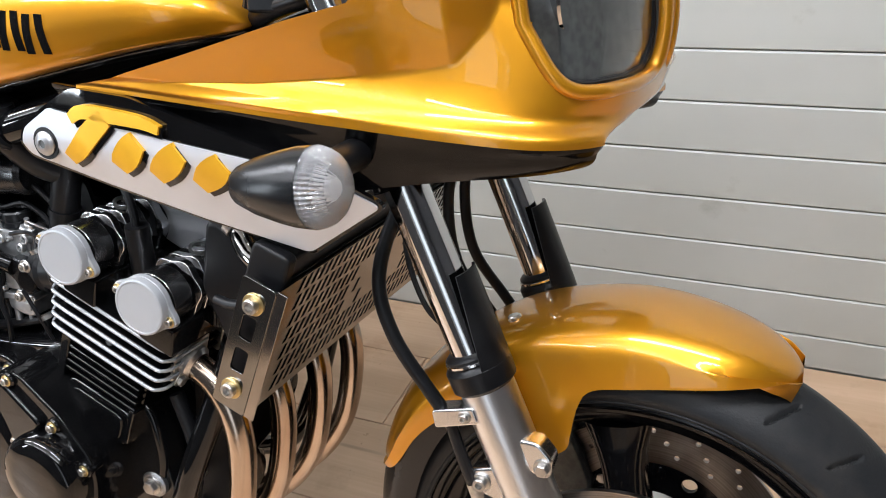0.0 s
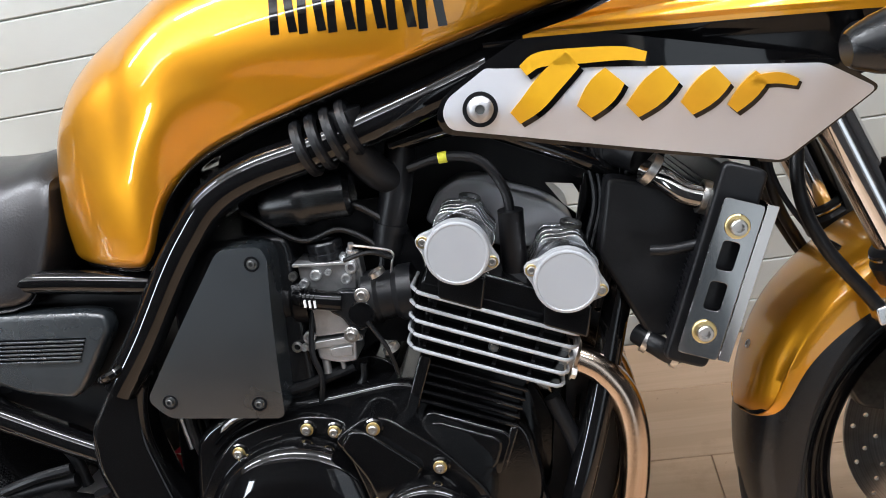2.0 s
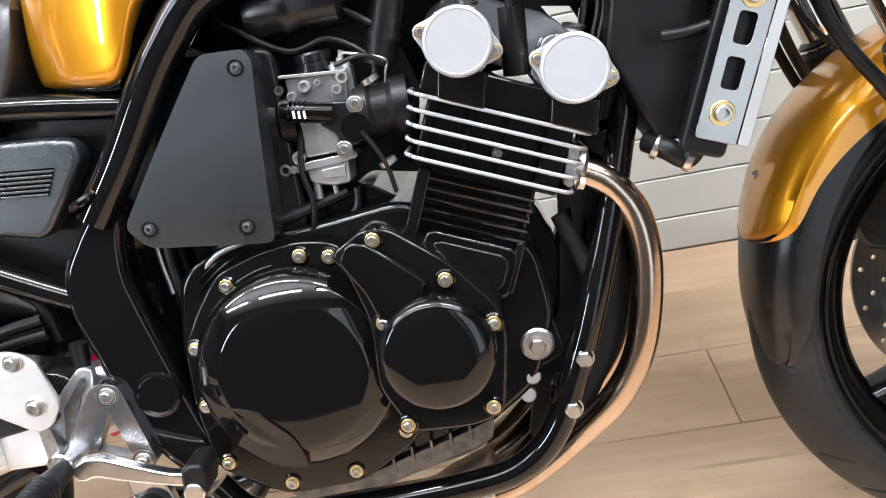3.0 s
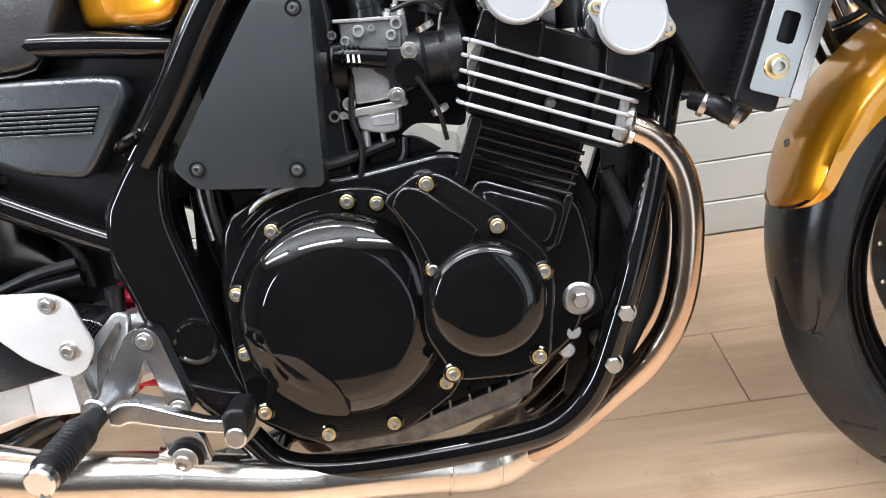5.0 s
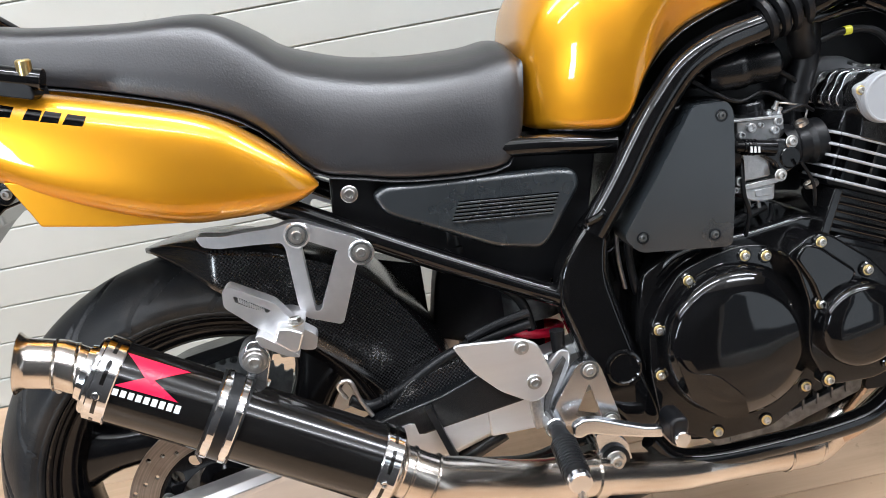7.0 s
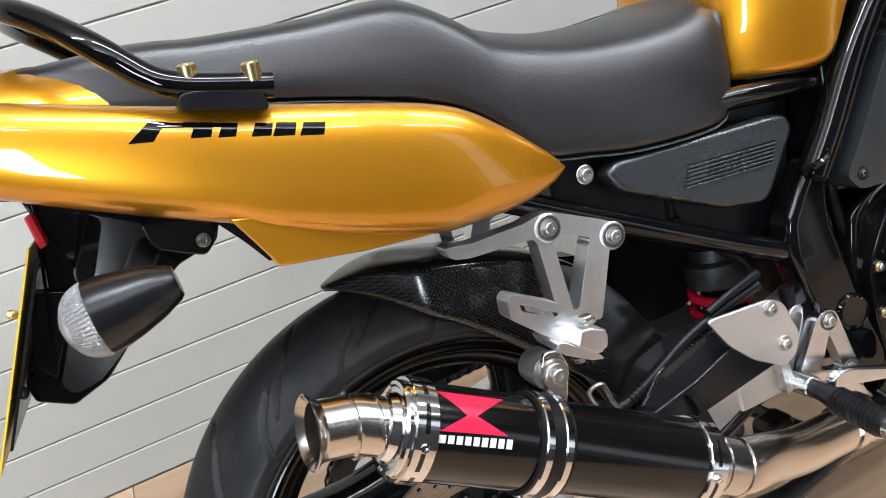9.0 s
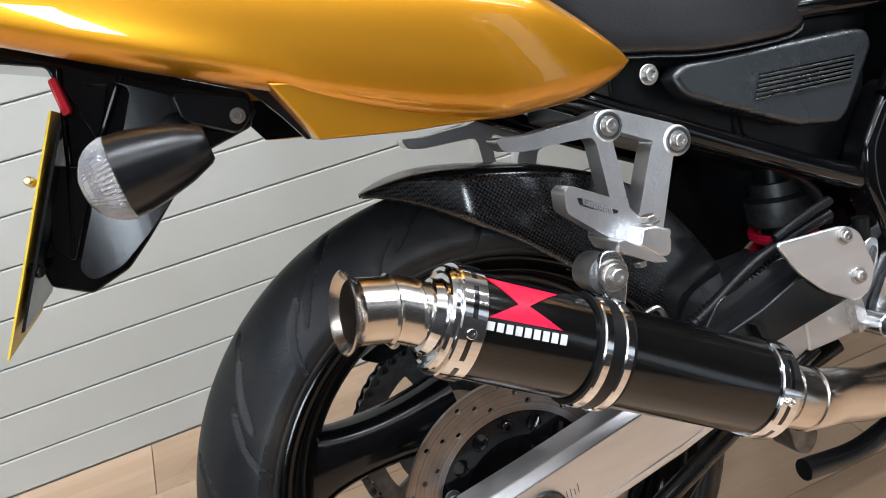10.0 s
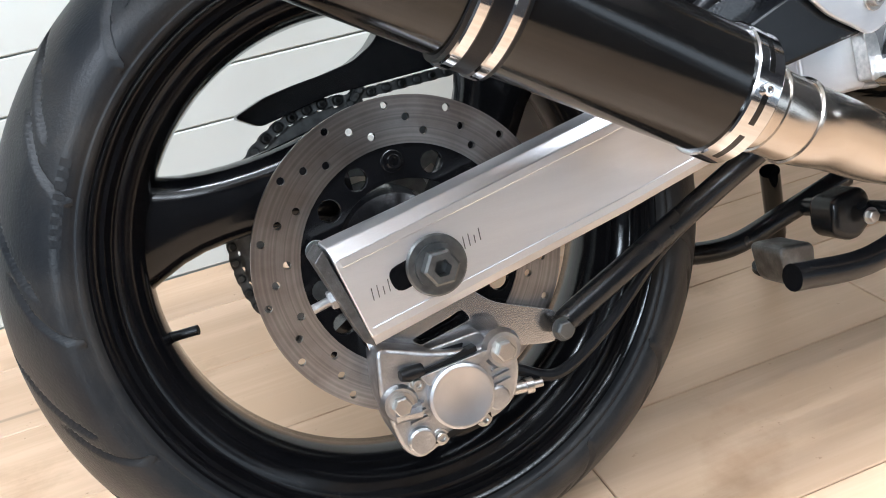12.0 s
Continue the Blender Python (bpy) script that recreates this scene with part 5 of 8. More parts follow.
cover = slab(rounded([(0.630, 0.7185), (0.671, 0.717), (0.677, 0.706), (0.664, 0.543), (0.548, 0.556), (0.530, 0.578)], 0.009), -0.166, -0.12)
for k in range(1, 14):
    bmesh.ops.bisect_plane(cover, geom=cover.verts[:] + cover.edges[:] + cover.faces[:], plane_co=(0, 0, 0.5435 + 0.0125 * k), plane_no=(0, 0, 1))
for v in cover.verts:
    if v.co.y < -0.15:
        v.co.y += bow_at(v.co.z)
part("airbox_cover", cover, SATIN, air, "black satin airbox side cover with three screws", bevel=0.006)
for x, z in ((0.662, 0.702), (0.642, 0.562), (0.553, 0.574)):
    part("screw_well", lathe([(0, 0.0075), (0.0012, 0.0075), (0.0012, 0.006), (0.0, 0.0055)], (x, -0.166 + bow_at(z), z), n=20), PLASTIC, air)
    bolt(air, (x, -0.1655 + bow_at(z), z), 0.0036, DARK_STEEL)
for s in (-1, 1):
    sc = part("side_cover", slab(rounded([(0.246, 0.674), (0.262, 0.683), (0.468, 0.669), (0.490, 0.664), (0.494, 0.646), (0.449, 0.584), (0.436, 0.576), (0.383, 0.587), (0.258, 0.650)], 0.010), s * 0.142, s * 0.112), SATIN, bike, "black plastic side cover with a slotted vent" if s < 0 else "", bevel=0.009)
    if s < 0:
        for k in range(6):
            x0, z0 = 0.3455 - 0.0021 * k, 0.6515 - 0.0042 * k
            # black strip laid on the cover gives the groove's shade by colour; nothing is cut
            part("slot_strip", slab([(x0, z0), (x0 + 0.121, z0 - 0.0098), (x0 + 0.1207, z0 - 0.0114), (x0 - 0.0003, z0 - 0.0016)], -0.1423, -0.138), TRIM, sc)
            part("louvre", slab([(x0 - 0.0006, z0 - 0.0016), (x0 + 0.1204, z0 - 0.0114), (x0 + 0.1200, z0 - 0.0138), (x0 - 0.001, z0 - 0.0040)], -0.1446, -0.138), SATIN, sc, bevel=0.0008)
        bolt(sc, (0.221, -0.142, 0.682), 0.0068, BOLT_STEEL, label="silver side cover bolt")
part("baffle", slab([(0.60, 0.67), (0.60, 0.785), (0.66, 0.835), (0.85, 0.89), (1.0, 0.92), (1.08, 0.90), (1.062, 0.71), (1.068, 0.64), (1.06, 0.57), (1.035, 0.565), (1.01, 0.61), (0.985, 0.655), (0.93, 0.66), (0.80, 0.655)], -0.002, 0.004,
                    [[(0.945, 0.716), (0.975, 0.711), (0.990, 0.680), (0.985, 0.668), (0.962, 0.690)], circle(0.9945, 0.716, 0.0035, 10), [(0.784, 0.763), (0.797, 0.772), (0.794, 0.752)], [(0.762, 0.722), (0.781, 0.736), (0.777, 0.714)]]), RUBBER, air, "black rubber baffle under the tank")
part("carb_shroud", slab(rounded([(0.655, 0.56), (0.655, 0.735), (0.79, 0.735), (0.812, 0.66), (0.80, 0.575), (0.75, 0.585), (0.705, 0.555)], 0.008), -0.080, -0.074), RUBBER, air)
part("inner_panel", slab([(0.20, 0.70), (0.53, 0.69), (0.50, 0.56), (0.44, 0.515), (0.30, 0.588), (0.195, 0.645)], -0.105, 0.105), RUBBER, air, bevel=0.004)

# ---- bodywork ----
def smooth_table(x, table):
    xs = [a for a, _ in table]
    if x <= xs[0]:
        return table[0][1]
    if x >= xs[-1]:
        return table[-1][1]
    pts = smooth_path([(a, b, 0) for a, b in table], 8)
    return float(np.interp(x, [p.x for p in pts], [p.y for p in pts]))


def section(x, zb, zt, half, prof, shift=0.0):
    """A ring across the bike from a half profile of (share of the width, share of the height), bottom centre to top centre."""
    pts = [(-half * a, zb + (zt - zb) * b) for a, b in prof]
    ring = [(x + shift * b, y, z) for (y, z), (a, b) in zip(pts, prof)]
    ring += [(px, -y, z) for px, y, z in reversed(ring[1:-1])]
    return ring


def soft(prof, n=3):
    return [(p.x, p.y) for p in smooth_path([(a, b, 0) for a, b in prof], n)]


# fuel tank
T_BOT = [(0.444, 0.724), (0.450, 0.717), (0.470, 0.7125), (0.500, 0.709), (0.530, 0.706), (0.549, 0.708), (0.562, 0.722), (0.584, 0.765), (0.622, 0.800), (0.675, 0.822), (0.732, 0.838), (0.839, 0.866), (0.951, 0.893), (1.022, 0.906), (1.036, 0.912)]
T_TOP = [(0.444, 0.745), (0.447, 0.79), (0.453, 0.835), (0.462, 0.868), (0.480, 0.896), (0.505, 0.918), (0.54, 0.940), (0.58, 0.960), (0.625, 0.980), (0.70, 0.994), (0.80, 0.996), (0.90, 0.987), (0.97, 0.972), (1.01, 0.952), (1.03, 0.93), (1.036, 0.918)]
T_HALF = [(0.444, 0.080), (0.448, 0.094), (0.460, 0.112), (0.48, 0.1305), (0.505, 0.1465), (0.53, 0.1575), (0.555, 0.1650), (0.58, 0.1705), (0.61, 0.1745), (0.65, 0.1770), (0.73, 0.181), (0.82, 0.182), (0.90, 0.168), (0.97, 0.143), (1.01, 0.115), (1.036, 0.085)]
full = soft([(0, 0.0), (0.6, 0.0), (0.86, 0.0), (0.945, 0.03), (0.972, 0.11), (0.995, 0.25), (1.0, 0.39), (0.968, 0.58), (0.88, 0.78), (0.665, 0.93), (0.34, 0.99), (0, 1.0)], 8)


def ease(t):
    t = min(1.0, max(0.0, t))
    return t * t * (3 - 2 * t)


def knee(x, z):
    """Depth of the tank's flank below its shoulder line, with a scoop above the frame tube."""
    shoulder = 0.0065 * ease((x - 0.600) / 0.07) * ease((0.912 - 0.10 * (x - 0.56) - z) / 0.034) * (1 - ease((x - 0.70) / 0.16))
    low = interp(x, [(0.56, 0.735), (0.584, 0.765), (0.622, 0.800), (0.675, 0.822), (0.732, 0.838)])
    scoop = 0.011 * ease((x - 0.580) / 0.03) * ease((low + 0.058 - z) / 0.05) * (1 - ease((x - 0.625) / 0.09))
    return shoulder + scoop


rings = []
for x in np.concatenate([np.linspace(0.444, 0.464, 10), np.linspace(0.468, 0.545, 18), np.linspace(0.55, 0.70, 34), np.linspace(0.71, 0.98, 28), np.linspace(0.99, 1.036, 8)]):
    ring = section(x, smooth_table(x, T_BOT), smooth_table(x, T_TOP), smooth_table(x, T_HALF), full)
    rings.append([(px, y - math.copysign(knee(px, z), y) if abs(y) > 0.1 else y, z) for px, y, z in ring])
tank = part("fuel_tank", loft(rings), GOLD, bike, "metallic gold fuel tank with black maker's lettering", sharp=60)
part("tank_skirt", loft([section(x, smooth_table(x, T_BOT) - 0.006, smooth_table(x, T_BOT) + 0.01, smooth_table(x, T_HALF) * 0.9, full) for x in np.linspace(0.47, 1.03, 44)]), BLACK_PAINT, tank, "black lower seam of the tank")


def tank_point(x, z):
    zb, zt, h = smooth_table(x, T_BOT), smooth_table(x, T_TOP), smooth_table(x, T_HALF)
    f = (z - zb) / (zt - zb)
    best = np.interp(f, [b for a, b in full[20:]], [a for a, b in full[20:]])
    return Vector((x, -h * best + knee(x, z), z))


def print_quad(parent, fn, corners, mat, n=5, name="print", lift=0.0007, out=(0, -1, 0)):
    """A thin printed patch bent onto a surface; corners (x, z) in order; fn gives the surface."""
    bm = bmesh.new()
    a, b, c, d = [Vector(q) for q in corners]
    o = Vector(out)
    lay = []
    for off in (lift, -0.002):
        rows = []
        for i in range(n + 1):
            u = i / n
            p, q = a.lerp(d, u), b.lerp(c, u)
            rows.append([bm.verts.new(fn(*p.lerp(q, v)) + o * off) for v in (0, 0.5, 1)])
        lay.append(rows)
    f0, f1 = lay
    for i in range(n):
        for j in range(2):
            bm.faces.new((f0[i][j], f0[i][j + 1], f0[i + 1][j + 1], f0[i + 1][j]))
        for j in (0, 2):
            bm.faces.new((f0[i][j], f0[i + 1][j], f1[i + 1][j], f1[i][j]))
    for i in (0, n):
        for j in range(2):
            bm.faces.new((f0[i][j], f0[i][j + 1], f1[i][j + 1], f1[i][j]))
    return part(name, bm, mat, parent)


for k in range(6):
    x0 = 0.7255 + 0.0257 * k
    dz = -0.0027 * k
    for q in (0.0, 0.0125):
        s = 0.002 if q else -0.002
        print_quad(tank, tank_point, [(x0 + q, 0.9400 + dz), (x0 + q + 0.0078, 0.9395 + dz), (x0 + q + 0.0078 + s, 0.9035 + dz), (x0 + q + s, 0.9038 + dz)], BLACK_PAINT)

# seat
S_BOT = [(-0.26, 0.885), (-0.10, 0.857), (0.027, 0.823), (0.101, 0.793), (0.142, 0.764), (0.187, 0.714), (0.239, 0.699), (0.299, 0.687), (0.395, 0.681), (0.420, 0.693), (0.436, 0.72), (0.445, 0.76), (0.449, 0.79)]
S_TOP = [(-0.26, 0.938), (-0.157, 0.934), (-0.11, 0.925), (0.0, 0.914), (0.075, 0.913), (0.108, 0.905), (0.146, 0.881), (0.177, 0.859), (0.245, 0.836), (0.315, 0.826), (0.386, 0.824), (0.42, 0.828), (0.438, 0.824), (0.449, 0.805)]
S_HALF = [(-0.26, 0.075), (-0.157, 0.098), (0.0, 0.118), (0.10, 0.128), (0.19, 0.137), (0.30, 0.146), (0.39, 0.142), (0.43, 0.130), (0.449, 0.112)]
low = soft([(0, 0), (0.5, 0.0), (0.93, 0.0), (1.0, 0.06), (1.0, 0.22), (0.975, 0.45), (0.915, 0.68), (0.80, 0.84), (0.55, 0.95), (0.25, 0.99), (0, 1)])
high = soft([(0, 0), (0.5, 0.0), (0.95, 0.0), (1.0, 0.08), (1.0, 0.25), (0.965, 0.5), (0.90, 0.80), (0.78, 0.93), (0.55, 0.985), (0.25, 1.0), (0, 1)])
rings = []
for x in np.concatenate([np.linspace(-0.26, 0.06, 14), np.linspace(0.075, 0.40, 30), np.linspace(0.41, 0.449, 9)]):
    t = min(1.0, max(0.0, (x - 0.05) / 0.12))
    prof = [(a * (1 - t) + c * t, b * (1 - t) + d * t) for (a, b), (c, d) in zip(high, low)]
    rings.append(section(x, smooth_table(x, S_BOT), smooth_table(x, S_TOP), smooth_table(x, S_HALF), prof))
seat = part("seat", loft(rings), VINYL, bike, "black vinyl dual seat with a stepped pillion part", sharp=60)
part("seat_base", loft([section(x, smooth_table(x, S_BOT) - 0.005, smooth_table(x, S_BOT) + 0.006, smooth_table(x, S_HALF) * 0.98, low) for x in np.linspace(-0.25, 0.43, 40)]), RUBBER, seat)

# tail panels
A_TOP = [(-0.62, 0.984), (-0.443, 0.9524), (-0.3015, 0.9172), (-0.225, 0.8921), (-0.1426, 0.8657), (-0.0548, 0.8409), (0.0225, 0.8184), (0.0665, 0.8046), (0.1017, 0.7882), (0.1364, 0.762), (0.1628, 0.7364), (0.1811, 0.7168), (0.1895, 0.7043)]
A_BOT = [(-0.62, 0.946), (-0.443, 0.892), (-0.3278, 0.8455), (-0.2542, 0.8105), (-0.1735, 0.774), (-0.1319, 0.7558), (-0.1032, 0.7394), (-0.0358, 0.7104), (0.0389, 0.6862), (0.091, 0.6818), (0.1316, 0.6806), (0.1579, 0.6851), (0.1773, 0.6917), (0.1895, 0.7005)]
A_OUT = [(-0.62, 0.072), (-0.45, 0.115), (-0.30, 0.153), (-0.15, 0.183), (0.0, 0.196), (0.08, 0.194), (0.14, 0.184), (0.17, 0.175), (0.1895, 0.166)]


def tail_ring(x, s):
    zb, zt, o = smooth_table(x, A_BOT), smooth_table(x, A_TOP), smooth_table(x, A_OUT)
    th = min(0.045, (zt - zb) * 0.5 + 0.006)
    prof = [(0.0, 0.03), (0.5, 0.0), (0.86, 0.10), (0.985, 0.28), (1.0, 0.45), (0.97, 0.64), (0.88, 0.82), (0.66, 0.96), (0.35, 1.0), (0.0, 0.985)]
    pr = smooth_path([(a, b, 0) for a, b in prof], 3)
    inner = o - th
    return [(x, s * (inner + (o - inner) * p.x), zb + (zt - zb) * p.y) for p in pr] + [(x, s * (inner - 0.004), zt - 0.2 * (zt - zb)), (x, s * (inner - 0.004), zb + 0.2 * (zt - zb))]


XS = np.concatenate([np.linspace(-0.62, -0.16, 22), np.linspace(-0.15, -0.09, 20), np.linspace(-0.075, 0.06, 9), np.linspace(0.075, 0.1895, 16)])
for s in (-1, 1):
    tail = part("tail_panel", loft([tail_ring(x, s) for x in XS]), GOLD, bike, "metallic gold tail panel with black model lettering", sharp=60)
    # the pointed lower lip
    lip = [(-0.1099, 0.7093), (-0.0328, 0.6956), (0.0514, 0.6859), (0.0511, 0.7057), (-0.0841, 0.752), (-0.137, 0.7636), (-0.1263, 0.7433), (-0.1157, 0.7226)]
    part("lower_lip", slab(lip, s * 0.179, s * 0.146), GOLD, tail, bevel=0.0025)
    part("liner", slab([(-0.113, 0.711), (-0.03, 0.697), (0.06, 0.687), (0.185, 0.696), (0.185, 0.715), (-0.08, 0.75), (-0.15, 0.765), (-0.128, 0.735)], s * 0.144, s * 0.138), PLASTIC, tail, "black inner liner")
    if s < 0:
        tail_r = tail
part("undertray", slab([(-0.075, 0.735), (0.0, 0.716), (0.20, 0.705), (0.21, 0.712), (0.0, 0.724), (-0.075, 0.743)], -0.114, 0.114), PLASTIC, tail_r, "black undertray")
part("tail_hump", loft([section(x, 0.86 + 0.0 * x, z, h, soft([(0, 0), (0.6, 0), (0.95, 0.1), (1.0, 0.4), (0.8, 0.8), (0.4, 1.0), (0, 1.0)])) for x, z, h in ((-0.60, 0.99, 0.05), (-0.45, 0.972, 0.08), (-0.32, 0.948, 0.10), (-0.25, 0.938, 0.10), (-0.19, 0.925, 0.09), (-0.15, 0.90, 0.08))]), GOLD, tail_r, sharp=60)


def tail_point(x, z):
    zb, zt, o = smooth_table(x, A_BOT), smooth_table(x, A_TOP), smooth_table(x, A_OUT)
    f = (z - zb) / (zt - zb)
    th = 0.045
    g = np.interp(f, [0.28, 0.45, 0.64, 0.82, 0.96, 1.0], [0.985, 1.0, 0.97, 0.88, 0.66, 0.35])
    return Vector((x, -(o - th + th * g), z))


def tail_print(quad):
    print_quad(tail_r, tail_point, quad, BLACK_PAINT, out=(0, -0.85, 0.5))


tail_print([(-0.1691, 0.861), (-0.1013, 0.842), (-0.115, 0.8383), (-0.165, 0.853)])
tail_print([(-0.1691, 0.861), (-0.1564, 0.8571), (-0.1727, 0.8434), (-0.192, 0.8476)])
for k, (a, w) in enumerate(((-0.1362, 0.014), (-0.115, 0.012), (-0.089, 0.014), (-0.072, 0.016), (-0.05, 0.018))):
    zt = 0.8484 - 0.29 * (a + 0.1362)
    tail_print([(a, zt), (a + w, zt - 0.29 * w), (a + w - 0.006, zt - 0.011 - 0.29 * w), (a - 0.008, zt - 0.011)])
# grab rail
rail = part("grab_rail", tube([(-0.0664, -0.186, 0.8602), (-0.102, -0.186, 0.8697), (-0.1371, -0.184, 0.8806), (-0.1608, -0.178, 0.8953), (-0.1902, -0.165, 0.9288), (-0.222, -0.130, 0.962), (-0.25, -0.09, 0.985), (-0.262, -0.03, 0.995), (-0.262, 0.03, 0.995), (-0.25, 0.09, 0.985), (-0.222, 0.13, 0.962), (-0.19, 0.165, 0.929), (-0.16, 0.178, 0.8953), (-0.136, 0.184, 0.881), (-0.066, 0.186, 0.860)], 0.0115, 18), BLACK_PAINT, bike, "gloss black tubular grab rail with gold spacers")
part("rail_foot", slab(rounded([(-0.1461, 0.8617), (-0.0753, 0.841), (-0.0766, 0.8559), (-0.0842, 0.862), (-0.1293, 0.8735), (-0.1431, 0.8739)], 0.006), -0.196, -0.145), RUBBER, rail, "black rubber rail foot", bevel=0.004)
for x, y, z in ((-0.1295, -0.186, 0.879), (-0.0805, -0.190, 0.8665)):
    part("spacer", can(0.0078, 0.017, (x, y, z), (0.08, -0.1, 1), 24), BOLT_GOLD, rail, "gold anodised spacer")

# ---- rear mudguard, lamp bracket and plate ----
under = part("rear_mudguard", slab(rounded([(-0.62, 0.950), (-0.33, 0.856), (-0.14, 0.765), (-0.138, 0.748), (-0.146, 0.732), (-0.188, 0.722), (-0.225, 0.695), (-0.262, 0.660), (-0.286, 0.640), (-0.322, 0.628), (-0.352, 0.644), (-0.355, 0.663), (-0.333, 0.70), (-0.304, 0.742), (-0.292, 0.80), (-0.297, 0.825), (-0.33, 0.836), (-0.62, 0.932)], 0.004), -0.062, 0.062), BLACK_PAINT, bike, "black plastic rear mudguard", bevel=0.012)
cheek = slab(rounded([(-0.250, 0.80), (-0.236, 0.79), (-0.262, 0.740), (-0.287, 0.722), (-0.326, 0.652), (-0.318, 0.640), (-0.29, 0.646), (-0.262, 0.666), (-0.222, 0.700), (-0.19, 0.726), (-0.205, 0.775)], 0.008), -0.064, -0.03)
for k in range(1, 16):
    bmesh.ops.bisect_plane(cheek, geom=cheek.verts[:] + cheek.edges[:] + cheek.faces[:], plane_co=(-0.33 + 0.0092 * k, 0, 0), plane_no=(1, 0, 0))
for v in cheek.verts:
    if v.co.y < -0.05:
        d = v.co.x + 0.33
        v.co.y -= 0.42 * d - 1.55 * d * d
part("cheek", cheek, CHEEK, under, "glossy black mudguard cheek", bevel=0.003)
part("cheek_edge", tube([(-0.2865, -0.071, 0.822), (-0.2965, -0.071, 0.780), (-0.3095, -0.071, 0.725), (-0.3262, -0.071, 0.666)], 0.0018, 8), TRIM, under)
part("cheek_edge", tube([(-0.2411, -0.072, 0.803), (-0.258, -0.072, 0.778), (-0.2747, -0.072, 0.7535)], 0.0024, 8), TRIM, under)
part("crease", slab(rounded([(-0.290, 0.806), (-0.254, 0.800), (-0.2765, 0.752)], 0.003), -0.068, -0.05, m=Matrix.Translation((-0.27, -0.06, 0.78)) @ Matrix.Rotation(radians(10), 4, "Z") @ Matrix.Translation((0.27, 0.06, -0.78))), BLACK_PAINT, under, bevel=0.002)
part("side_flap", slab(rounded([(-0.318, 0.745), (-0.284, 0.734), (-0.326, 0.660), (-0.340, 0.68)], 0.005), -0.071, -0.05), BLACK_PAINT, under, bevel=0.003)
part("reflector", slab([(-0.297, 0.812), (-0.290, 0.814), (-0.287, 0.783), (-0.2945, 0.781)], -0.09, -0.055), REDLENS, under, "red side reflector", bevel=0.002)
part("number_plate", slab([(-0.3015, 0.787), (-0.2995, 0.787), (-0.3945, 0.603), (-0.3965, 0.603)], -0.11, 0.11), PLATE, under, "yellow number plate seen edge on")
part("plate_backing", slab([(-0.2995, 0.775), (-0.2965, 0.775), (-0.378, 0.62), (-0.381, 0.62)], -0.1, 0.1), PLASTIC, under)
part("plate_screw", can(0.006, 0.012, (-0.360, -0.09, 0.668), (1, -0.3, -0.5), 12), RUBBER, under)
part("plate_screw", can(0.004, 0.01, (-0.332, -0.10, 0.735), (-0.3, -1, 0.4), 12), BOLT_GOLD, under)
part("lamp_bracket", slab(rounded([(-0.207, 0.777), (-0.147, 0.757), (-0.148, 0.742), (-0.162, 0.730), (-0.205, 0.752)], 0.006), -0.115, -0.06), PLASTIC, under, bevel=0.004)
bolt(under, (-0.16, -0.116, 0.745), 0.0045, BOLT_STEEL)


def indicator(name, root, tip, r, label, stalk):
    """A bullet-shaped turn signal: body from root to the lens at tip."""
    a, b = Vector(root), Vector(tip)
    d = (b - a).normalized()
    ln = (b - a).length
    body = part(name, lathe([(0, 0), (0, r * 0.40), (0.003, r * 0.49), (ln * 0.3, r * 0.715), (ln * 0.6, r * 0.885), (ln * 0.82, r * 0.975), (ln, r), (ln, 0)], a, d, 40), PLASTIC, bike, label, sharp=40)
    lens = lathe([(ln - 0.002, r * 0.97), (ln + 0.003, r * 0.985), (ln + r * 0.18, r * 0.965), (ln + r * 0.36, r * 0.91), (ln + r * 0.5, r * 0.835), (ln + r * 0.68, r * 0.69), (ln + r * 0.86, r * 0.38), (ln + r * 0.9, 0), (ln + r * 0.8, 0), (ln + r * 0.6, r * 0.66), (ln + r * 0.3, r * 0.86), (ln + 0.003, r * 0.92)], a, d, 208)
    # fine flutes round the base of the lens
    up = Vector((0, 0, 1)).cross(d).normalized()
    for v in lens.verts:
        h = (v.co - a).dot(d)
        q = v.co - a - d * h
        if q.length > r * 0.72 and h > ln + 0.001 and h < ln + r * 0.52:
            ang = math.atan2(q.dot(up), q.dot(d.cross(up)))
            v.co += q.normalized() * 0.0007 * math.cos(52 * ang)
    part("lens", lens, LENS, body, "clear ribbed lens")
    part("reflector", lathe([(ln - 0.012, 0), (ln - 0.006, r * 0.3), (ln + 0.001, r * 0.9)], a, d, 30), CHROME, body)
    part("bulb", lathe([(ln - 0.010, 0.006), (ln + 0.002, 0.0065), (ln + 0.006, 0.005), (ln + 0.008, 0)], a, d, 16), TRIM_WHITE, body)
    part("stalk", tube(stalk, [0.016, 0.012, 0.013], 16), RUBBER, body)
    return body


indicator("rear_indicator", (-0.194, -0.190, 0.731), (-0.262, -0.186, 0.7235), 0.0325, "black bullet-shaped rear indicator with a clear lens", [(-0.225, -0.185, 0.735), (-0.218, -0.13, 0.745), (-0.205, -0.07, 0.752)])
indicator("rear_indicator", (-0.194, 0.190, 0.731), (-0.262, 0.186, 0.7235), 0.0325, "black bullet-shaped rear indicator with a clear lens", [(-0.225, 0.185, 0.735), (-0.218, 0.13, 0.745), (-0.205, 0.07, 0.752)])

